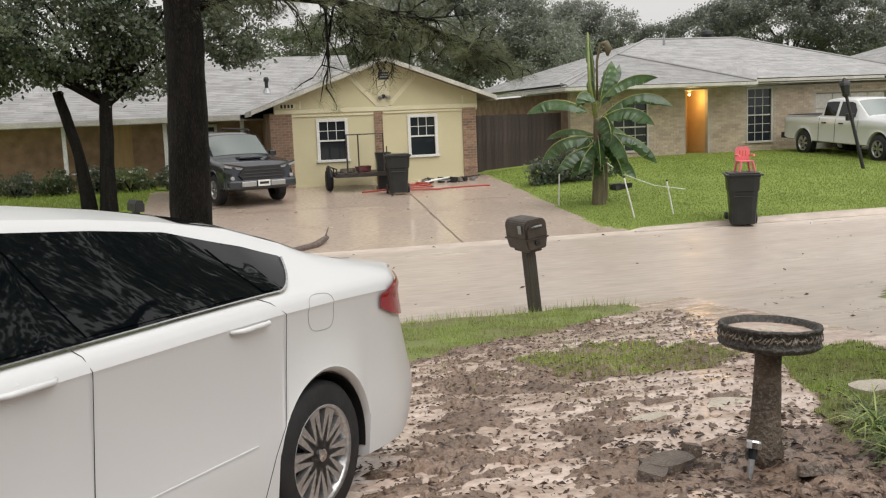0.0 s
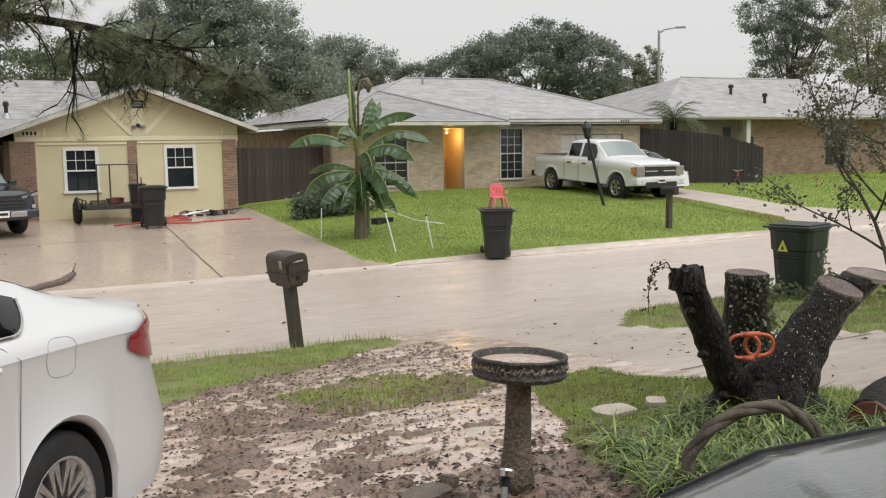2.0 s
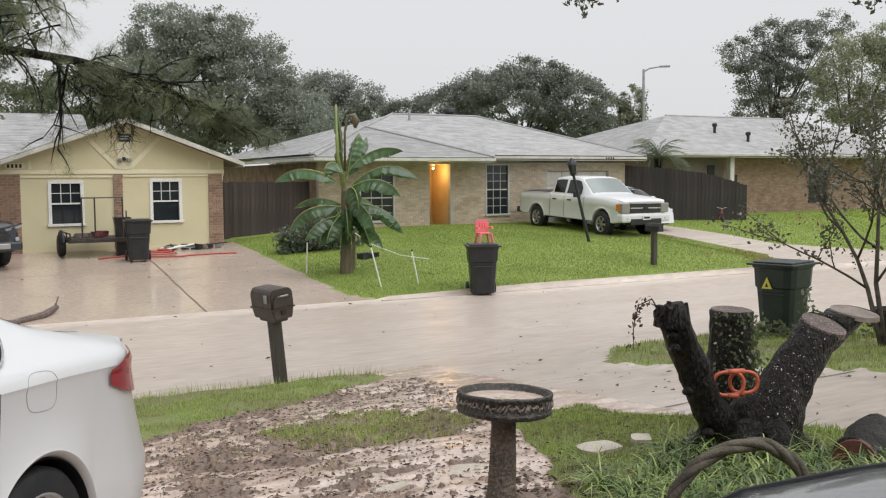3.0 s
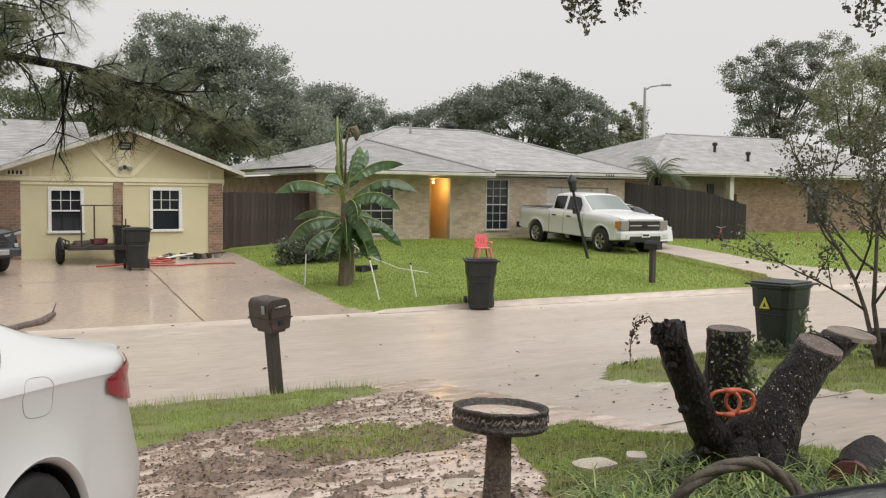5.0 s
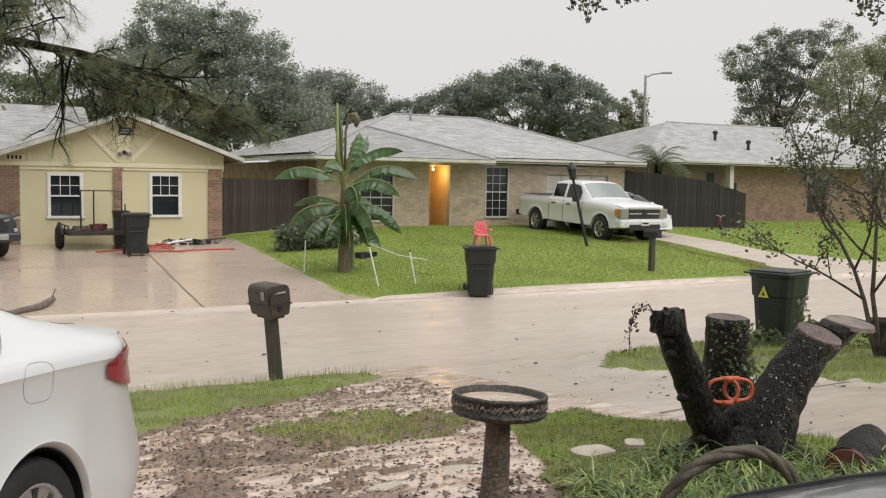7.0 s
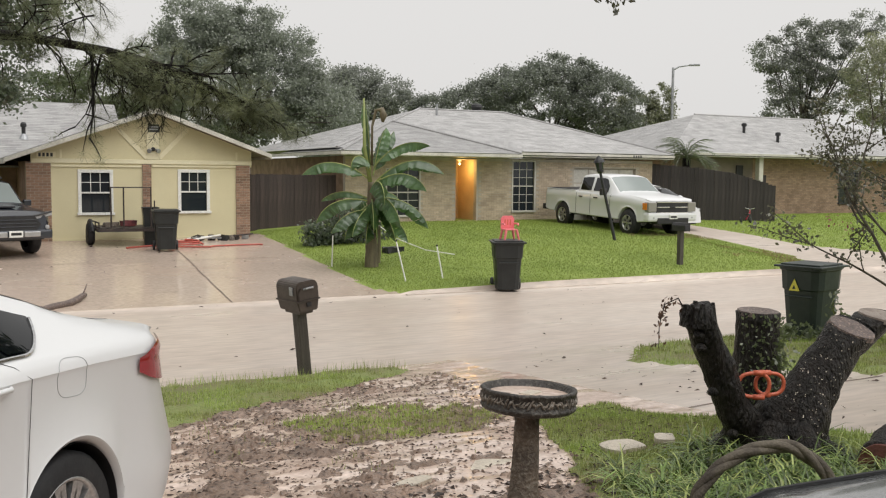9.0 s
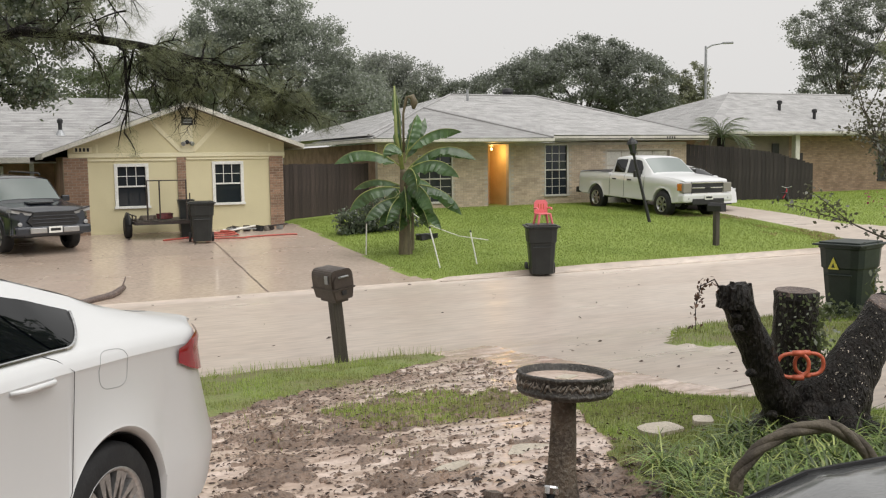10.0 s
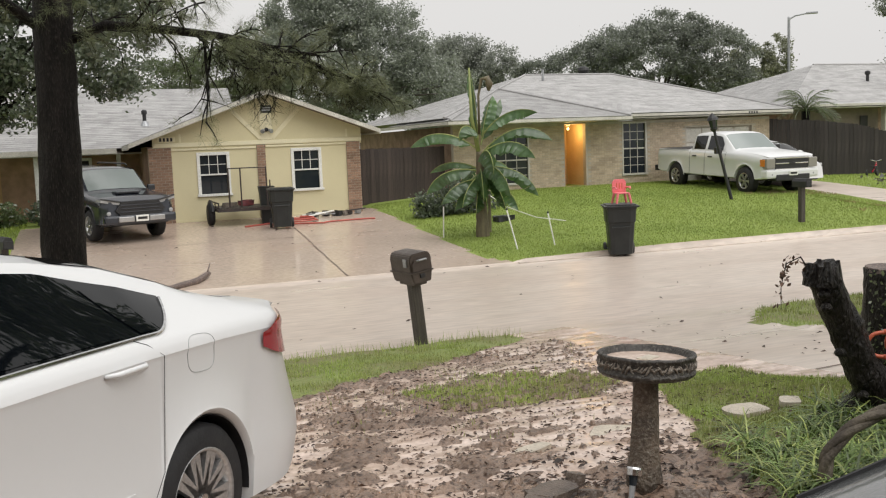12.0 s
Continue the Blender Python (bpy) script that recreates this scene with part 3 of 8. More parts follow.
    part("eave_fascia", box(B(), -14.5, 30.66, 2.58, 1.15, 30.7, 2.74, 0.004), M_FASCIA, h)
    part("porch_ceiling", box(B(), -14.3, 30.75, 2.56, 2.05, 32.0, 2.6), M_FASCIA, h)
    for x, y in ((2.15, 32.6), (-0.3, 35.8)):
        z = 2.74 + (y - 30.7) * 0.385
        vp = part("vent_pipe", lathe(B(), [(0.06, -0.1), (0.06, 0.35), (0.09, 0.36), (0.09, 0.45), (0.05, 0.5)], 12, pose(x, y, z)), M_BLACK, h)
        part("flashing", lathe(B(), [(0.16, -0.04), (0.07, 0.14)], 12, pose(x, y, z)), M_STEEL, vp)
    return h, Y


YH, YH_Y = yellow_house()


# ---- the tan brick house ----
def brick_house():
    h = thing("house", pose(0, 0, 0), "tan brick bungalow with grey hip roof and lit entrance", "house")
    Y, Z0, ZT = 29.4, 0.45, 3.05
    wins = [(13.1, 1.08, 14.3, 2.62), (18.05, 1.2, 18.95, 2.95)]
    door = (15.72, 0.5, 16.55, 3.0)
    gar = (20.7, 0.5, 23.6, 2.75)
    wall_y("front_wall", 11.6, 24.4, Z0, ZT, Y, Y + 0.2, wins + [door, gar], M_MORTAR, h, "tan brick front wall")
    brickwork("brickwork", 11.6, 24.4, Z0, ZT - 0.05, Y, h, M_BRICK, [(a - 0.02, b - 0.02, c + 0.02, d + 0.02) for a, b, c, d in wins + [door, gar]])
    for x0, z0, x1, z1 in wins:
        sash_window(h, x0, z0, x1, z1, Y, 3, 3, M_FASCIA, 3, 0.05)
    # west wall in darker brown brick: the eave's shade put into its colour
    part("side_wall", box(B(), 11.6, Y + 0.2, Z0, 11.8, 40.5, ZT), M_BRICKR, h)
    part("side_wall", box(B(), 24.2, Y + 0.2, Z0, 24.4, 40.5, ZT), M_BRICK, h)
    part("back_wall", box(B(), 11.8, 40.3, Z0, 24.2, 40.5, ZT), M_BRICK, h)
    # entrance recess with its lamp
    part("alcove_wall", box(B(), 15.6, Y + 0.2, Z0, 15.72, Y + 1.4, ZT), M_ORANGEWALL, h)
    part("alcove_wall", box(B(), 16.55, Y + 0.2, Z0, 16.67, Y + 1.4, ZT), M_ORANGEWALL, h)
    part("alcove_wall", box(B(), 15.6, Y + 1.4, Z0, 16.67, Y + 1.5, ZT), M_ORANGEWALL, h)
    part("alcove_ceiling", box(B(), 15.6, Y + 0.05, 3.0, 16.67, Y + 1.5, ZT), M_WHITE, h)
    part("step", box(B(), 15.6, Y - 0.25, 0.6, 16.7, Y + 1.4, 0.86, 0.02), M_MORTAR, h)
    fd = part("front_door", box(B(), 15.8, Y + 1.36, 0.86, 16.48, Y + 1.4, 2.8, 0.01), M_STAIN, h, "varnished wooden front door")
    part("door_handle", lathe(B(), [(0.03, 0), (0.035, 0.03), (0.01, 0.05)], 10, pose(16.4, Y + 1.36, 1.8, 90)), M_CHROME, fd)
    pl = part("porch_light", lathe(B(), [(0.05, 0.0), (0.08, 0.06), (0.07, 0.1)], 14, pose(16.13, Y + 0.5, 2.88)), M_CHROME, h)
    part("bulb", lathe(B(), [(0.005, -0.08), (0.045, -0.05), (0.05, -0.01), (0.03, 0.02)], 12, pose(16.13, Y + 0.5, 2.88)), M_DOOR_LAMP, pl)
    # garage door, set back
    gd = part("garage_door", box(B(), 20.7, Y + 0.14, 0.5, 23.6, Y + 0.18, 2.75), M_MORTAR, h, "tan panelled garage door")
    for r in range(4):
        for c in range(4):
            part("panel", box(B(), 20.76 + c * 0.71, Y + 0.118, 0.56 + r * 0.55, 21.42 + c * 0.71, Y + 0.14, 1.06 + r * 0.55, 0.008), M_FASCIA, gd)
    # main hip roof
    ez, y0, x0, x1, y1 = 3.3, 28.85, 11.1, 25.0, 41.2
    rl, rr = (17.0, 35.0, 5.1), (21.0, 35.0, 5.1)
    shingle_plane("roof", (x0, y0, ez), (x1, y0, ez), rr, rl, h, "wet grey asphalt shingles")
    shingle_plane("roof", (x0, y1, ez), (x0, y0, ez), rl, rl, h)
    shingle_plane("roof", (x1, y0, ez), (x1, y1, ez), rr, rr, h)
    shingle_plane("roof", (x1, y1, ez), (x0, y1, ez), rl, rr, h)
    # the porch's own low hip in front
    ya = 28.35
    ap = (14.25, 31.6, 4.36)
    shingle_plane("roof", (x0 - 0.05, ya, ez - 0.1), (17.75, ya, ez - 0.1), ap, ap, h)
    shingle_plane("roof", (x0 - 0.05, 34.6, ez - 0.1), (x0 - 0.05, ya, ez - 0.1), ap, ap, h)
    shingle_plane("roof", (17.75, ya, ez - 0.1), (18.9, 30.2, ez + 0.46), ap, ap, h)
    part("eave_fascia", box(B(), x0 - 0.07, ya - 0.03, ez - 0.22, 17.78, ya + 0.01, ez - 0.12, 0.004), M_FASCIA, h, "off-white fascia board")
    part("eave_fascia", box(B(), 17.74, ya + 0.01, ez - 0.22, 17.78, y0, ez - 0.12, 0.004), M_FASCIA, h)
    part("eave_fascia", box(B(), 17.78, y0 - 0.03, ez - 0.12, x1 + 0.02, y0 + 0.01, ez - 0.03, 0.004), M_FASCIA, h)
    part("eave_fascia", box(B(), x0 - 0.07, ya + 0.01, ez - 0.22, x0 - 0.03, y1, ez - 0.12, 0.004), M_FASCIA, h)
    part("eave_fascia", box(B(), x1 - 0.02, y0 + 0.01, ez - 0.18, x1 + 0.02, y1, ez - 0.01, 0.004), M_FASCIA, h)
    part("soffit", box(B(), x0, ya + 0.02, ez - 0.24, 17.74, Y + 0.1, ez - 0.21), M_FASCIA, h)
    part("soffit", box(B(), 17.78, y0 + 0.02, ez - 0.18, x1 - 0.03, Y + 0.1, ez - 0.15), M_FASCIA, h)
    part("house_core", box(B(), 12, Y + 1.6, Z0, 24.1, 40.2, ez - 0.3), M_DARKINT, h)
    for k in range(4):
        part("writing_bar", box(B(), 23.0 + k * 0.11, y0 - 0.036, ez - 0.14, 23.06 + k * 0.11, y0 - 0.03, ez - 0.05), M_BLACK, h)
    # hip caps
    for p, q in (((x0, y0, ez), rl), (rr, (x1, y0, ez)), (rl, rr), ((17.75, ya, ez - 0.1), ap), (ap, (x0, ya, ez - 0.1))):
        part("ridge_cap", tube(B(), [Vector(p) + Vector((0, 0, 0.01)), Vector(q) + Vector((0, 0, 0.01))], 0.05, 6), M_SHINGLE, h)
    vp = part("roof_turbine", lathe(B(), [(0.12, -0.2), (0.12, 0.1), (0.2, 0.14), (0.25, 0.25), (0.22, 0.36), (0.1, 0.42)], 18, pose(19.9, 35.4, 5.05)), M_BLACK, h, "black roof ventilator")
    part("vent_pipe", tube(B(), [(17.3, 34.0, 4.7), (17.3, 34.0, 5.25)], 0.05, 10), M_STEEL, h)
    return h


BH = brick_house()
entry = new("porch_lamp_glow", bpy.data.lights.new("porch_lamp_glow", "POINT"))
entry.data.energy, entry.data.color, entry.data.shadow_soft_size = 14, (1.0, 0.62, 0.22), 0.08
entry.location = (16.13, 29.78, 2.72)


# ---- the third house, further along ----
def third_house():
    h = thing("house", pose(0, 0, 0), "low brown brick house with grey hip roof further along", "house")
    Y = 31.6
    wins = [(37.5, 1.3, 38.7, 2.8)]
    wall_y("front_wall", 27.4, 46, 0.4, 3.4, Y, Y + 0.2, wins, M_DARKINT, h, "brown brick wall")
    brickwork("brickwork", 31.9, 46, 0.5, 3.35, Y, h, M_BRICKR2, [(a - 0.02, b - 0.02, c + 0.02, d + 0.02) for a, b, c, d in wins])
    for x0, z0, x1, z1 in wins:
        sash_window(h, x0, z0, x1, z1, Y, 3, 3, M_BLACK, 3, 0.05)
    part("porch_post", box(B(), 31.6, 30.9, 0.5, 31.85, 31.15, 3.4, 0.02), M_FASCIA, h)
    part("shutter", box(B(), 30.9, Y - 0.05, 1.0, 31.3, Y, 3.0, 0.01), M_BLACK, h)
    ez, y0, x0, x1, y1 = 3.52, 30.6, 26.4, 47, 42
    rl, rr = (32.4, 36.0, 5.5), (41, 36.0, 5.5)
    shingle_plane("roof", (x0, y0, ez), (x1, y0, ez), rr, rl, h, "wet grey asphalt shingles")
    shingle_plane("roof", (x0, y1, ez), (x0, y0, ez), rl, rl, h)
    shingle_plane("roof", (x1, y0, ez), (x1, y1, ez), rr, rr, h)
    part("house_core", box(B(), 27.5, Y + 0.4, 0.4, 45.8, 41, ez - 0.05), M_DARKINT, h)
    part("side_wall", box(B(), 27.2, Y, 0.4, 27.4, 41, ez - 0.03), M_BRICKR, h)
    part("eave_fascia", box(B(), x0, y0 - 0.03, ez - 0.13, x1, y0 + 0.01, ez - 0.03, 0.004), M_FASCIA, h)
    part("eave_fascia", box(B(), x0 - 0.03, y0, ez - 0.19, x0 + 0.01, y1, ez - 0.01, 0.004), M_FASCIA, h)
    part("soffit", box(B(), x0 + 0.03, y0 + 0.02, ez - 0.19, x1 - 0.03, Y + 0.05, ez - 0.16), M_FASCIA, h)
    for x, z in ((33.1, 4.55), (34.0, 4.1)):
        yy = y0 + (z - ez) * 2.72
        part("vent_pipe", lathe(B(), [(0.07, -0.1), (0.07, 0.28), (0.12, 0.3), (0.12, 0.42), (0.05, 0.46)], 10, pose(x, yy, z)), M_BLACK, h)
    part("ridge_cap", tube(B(), [rl, rr], 0.06, 6), M_SHINGLE, h)


M_BRICKR2 = mat("ruddy_brick", (0.36, 0.25, 0.17), (0.28, 0.19, 0.13), 0.75, 2.0, 50.0, 0.3, island=0.18)
third_house()


# ---- fences ----
def board_fence(p0, p1, z0, tops, m, label, board=0.145):
    """A fence of upright boards from p0 to p1; tops: its height at the start and the end."""
    f = thing("fence", pose(0, 0, 0), label, "fence", kind="structure")
    a, b = Vector(p0), Vector(p1)
    n = int((b - a).length / (board - 0.004))
    ang = math.degrees(math.atan2(b.y - a.y, b.x - a.x))
    for k in range(n):
        t = (k + 0.5) / n
        p = a.lerp(b, t)
        top = lerp(tops, t) + random.uniform(-0.015, 0.015)
        part("board", box(B(), -board / 2, -0.01 + 0.006 * (k % 2), 0, board / 2, 0.01 + 0.006 * (k % 2), top - z0, 0.0), m, f).matrix_world = pose(p.x, p.y, z0, random.uniform(-0.6, 0.6), 0, ang)
    for k in range(int((b - a).length / 2.4) + 1):
        p = a + (b - a).normalized() * min(k * 2.4, (b - a).length)
        part("post", box(B(), -0.045, 0.02, 0, 0.045, 0.11, lerp(tops, 0.5) - z0, 0.006), m, f).matrix_world = pose(p.x, p.y, z0, 0, 0, ang)
    for fr in (0.15, 0.8):
        za, zb = z0 + (tops[0][1] - z0) * fr, z0 + (tops[-1][1] - z0) * fr
        q = (b - a).normalized().cross(Vector((0, 0, 1))) * -0.03
        part("rail", tube(B(), [a + q + Vector((0, 0, za)), b + q + Vector((0, 0, zb))], 0.03, 4), m, f)
    return f


board_fence((8.05, 30.0, 0), (11.5, 30.0, 0), 0.5, [(0, 2.42), (1, 2.42)], M_FENCE2, "dark red-brown wooden board fence between two houses")
board_fence((24.4, 29.4, 0), (25.9, 28.2, 0), 0.6, [(0, 2.95), (1, 2.8)], M_FENCE, "dark weathered board fence beside the garage")
board_fence((25.9, 28.2, 0), (28.4, 26.9, 0), 0.55, [(0, 2.8), (0.45, 2.6), (1, 2.14)], M_FENCE, "dark weathered board fence stepping down")


# ---- porch and garage around the camera, out of the picture ----
def own_house():
    h = thing("house", pose(0, 0, 0), "brick house front with open garage behind the viewer", "house")
    part("front_wall", box(B(), -9, -3.2, 0.6, 12, -3.0, 3.6), M_BRICKR, h)
    part("roof_deck", box(B(), -9.4, -9, 3.6, 12.4, -2.4, 3.75), M_DARKINT, h)
    part("porch_slab", box(B(), -3, -3.0, 0.5, 0.5, 0.5, 0.86, 0.01), M_MORTAR, h)


own_house()


# ---- vehicles ----
class Shell:
    """A car body lofted along x from its tail (0) to its nose; y to both sides."""

    def __init__(self, L, W, zb, zs, zt, wt, wheels, r_arch, end_round=0.35, tail=(), nose=(), waist=0.8):
        self.L, self.W, self.zb_t, self.zs_t, self.zt_t, self.wt_t = L, W, zb, zs, zt, wt
        self.wheels, self.ra, self.er, self.tail, self.nose, self.waist = wheels, r_arch, end_round, tail, nose, waist

    def half(self, x):
        d = min(x, self.L - x)
        return self.W * (1 - 0.16 * max(0.0, 1 - d / self.er) ** 2.2) * (1 - 0.02 * abs(x / self.L - 0.45) * 2)

    def bottom(self, x):
        z = lerp(self.zb_t, x)
        for xw, zw in self.wheels:
            d = abs(x - xw)
            if d < self.ra:
                z = max(z, zw + math.sqrt(self.ra ** 2 - d * d))
        return z

    def section(self, x):
        w, zb, zs, zt, wt = self.half(x), self.bottom(x), lerp(self.zs_t, x), lerp(self.zt_t, x), lerp(self.wt_t, x)
        wt = min(wt, w * 0.93)
        zc = self.waist * zs
        low = [(w * 0.95, zb), (w * 0.988, zb + 0.015), (w * 1.0, max(0.4 * zs, zb + 0.03)), (w * 0.996, max(0.47 * zs, zb + 0.04)),
               (w * 0.984, max(zc - 0.022, zb + 0.05)), (w * 0.992, max(zc, zb + 0.06)), (w * 0.984, max(zc + 0.4 * (zs - zc), zb + 0.07)), (w * 0.968, zc + 0.8 * (zs - zc)), (w * 0.945, zs)]
        h = zt - zs
        up = [(w * 0.925, zs + min(0.015, h * 0.2)), (wt + 0.035, zt - min(0.085, h * 0.38)), (wt, zt - min(0.05, h * 0.3)), (wt * 0.75, zt - min(0.018, h * 0.1)), (wt * 0.4, zt - 0.004), (0.0, zt)]
        return low + up

    def ends(self, x, z):
        s = 0.0
        if x < self.er and self.tail:
            s += (1 - x / self.er) * lerp(self.tail, z)
        if x > self.L - self.er and self.nose:
            s -= (1 - (self.L - x) / self.er) * lerp(self.nose, z)
        return x + s

    def point(self, x, k, side=1):
        y, z = self.section(x)[k]
        return Vector((self.ends(x, z), y * side, z))

    def mesh(self, step=0.05):
        bm = B()
        xs = set(np.arange(0, self.L + 0.001, step).round(4)) | {self.L}
        for xw, _ in self.wheels:
            xs |= {round(xw + self.ra * math.cos(a), 4) for a in np.linspace(0, math.pi, 25)}
            xs |= {round(xw - self.ra - 0.004, 4), round(xw + self.ra + 0.004, 4)}
        xs = sorted(v for v in xs if 0 <= v <= self.L)
        rings = []
        for x in xs:
            n = len(self.section(x))
            inner = [Vector((self.ends(x, 0.3), s * self.half(x) * 0.7, self.bottom(x) + 0.0)) for s in (1, -1)]
            ring = [inner[0]] + [self.point(x, k) for k in range(n)] + [self.point(x, k, -1) for k in range(n - 2, -1, -1)] + [inner[1]]
            rings.append([bm.verts.new(p) for p in ring])
        for a, b in zip(rings, rings[1:]):
            for k in range(len(a) - 1):
                bm.faces.new((a[k], b[k], b[k + 1], a[k + 1]))
        bm.faces.new(rings[0])
        bm.faces.new(rings[-1][::-1])
        bmesh.ops.recalc_face_normals(bm, faces=bm.faces)
        return bm

    def side_patch(self, x0, x1, s0, s1, side, lift, n=16, ka=9, kb=10, shear=0.0, far=None):
        """A skin over the side between two lines of the section; s0, s1: functions of x giving the share of the height."""
        bm = B()
        rows = []
        out = Vector((0, side, 0.25)).normalized() * lift
        for x in np.linspace(x0, x1, n):
            row = []
            for f in np.linspace(s0(x), s1(x), 5):
                # slanted pillars: the glass leans forward towards the roof
                lean = -shear * (f - s0(x)) * (1.0 if far is None else (x - x0) / (x1 - x0))
                row.append(bm.verts.new(self.point(x + lean, ka, side).lerp(self.point(x + lean, kb, side), min(f, s1(x + lean))) + out))
            rows.append(row)
        for a, b in zip(rows, rows[1:]):
            for k in range(4):
                bm.faces.new((a[k], b[k], b[k + 1], a[k + 1]))
        return bm

    def top_patch(self, x0, x1, wide, lift, n=10, m=9):
        bm = B()
        rows = []
        for x in np.linspace(x0, x1, n):
            sec = self.section(x)[10:]
            ys, zs = [p[0] for p in sec][::-1], [p[1] for p in sec][::-1]
            w = sec[1][0] * (wide(x) if callable(wide) else wide)
            rows.append([bm.verts.new((self.ends(x, 9), y, float(np.interp(abs(y), ys, zs)) + lift)) for y in np.linspace(-w, w, m)])
        for a, b in zip(rows, rows[1:]):
            for k in range(m - 1):
                bm.faces.new((a[k], a[k + 1], b[k + 1], b[k]))
        return bm


def wheel(parent, x, y, z, r, rim_r, side, spokes, wid=0.22, rim_m=None):
    m = pose(x, y, z, 90 if side < 0 else -90)
    h = wid / 2
    w = part("wheel", lathe(B(), [(rim_r * 0.98, -h), (rim_r * 1.03, -h + 0.0), (r * 0.93, -h * 0.96), (r * 0.99, -h * 0.75), (r, -h * 0.4), (r, h * 0.4), (r * 0.99, h * 0.75), (r * 0.93, h * 0.96), (rim_r * 1.03, h)], 36, m, False),
             M_TYRE, parent, "black rubber tyre on an alloy rim", True)
    part("rim", lathe(B(), [(rim_r * 0.9, h - 0.07), (rim_r * 0.95, h - 0.01), (rim_r * 1.03, h + 0.003), (rim_r * 1.04, h - 0.012), (rim_r * 0.97, h - 0.09)], 36, m, False), rim_m or M_ALLOY, w, "silver alloy rim", True)
    part("brake_disc", lathe(B(), [(0.01, h - 0.13), (rim_r * 0.93, h - 0.13), (rim_r * 0.93, h - 0.14)], 24, m), M_BLACK, w)
    for k in range(spokes):
        bm = B()
        for da in (-0.09, 0.09):
            prism(bm, [(rim_r * 0.12, -0.02), (rim_r * 0.95, -0.026 + da * rim_r), (rim_r * 0.95, 0.012 + da * rim_r), (rim_r * 0.12, 0.02)], "z", h - 0.045, h - 0.012)
        bmesh.ops.transform(bm, matrix=m @ pose(0, 0, 0, 0, 0, 360 * k / spokes), verts=bm.verts)
        part("spoke", bm, rim_m or M_ALLOY, w)
    part("hub_cap", lathe(B(), [(0.0, h - 0.0), (rim_r * 0.13, h - 0.003), (rim_r * 0.17, h - 0.04)], 16, m), M_CHROME, w)
    return w


def seam(parent, pts, r=0.0015, m=None, name="panel_seam"):
    return part(name, tube(B(), pts, r, 5), m or M_BLACK, parent)


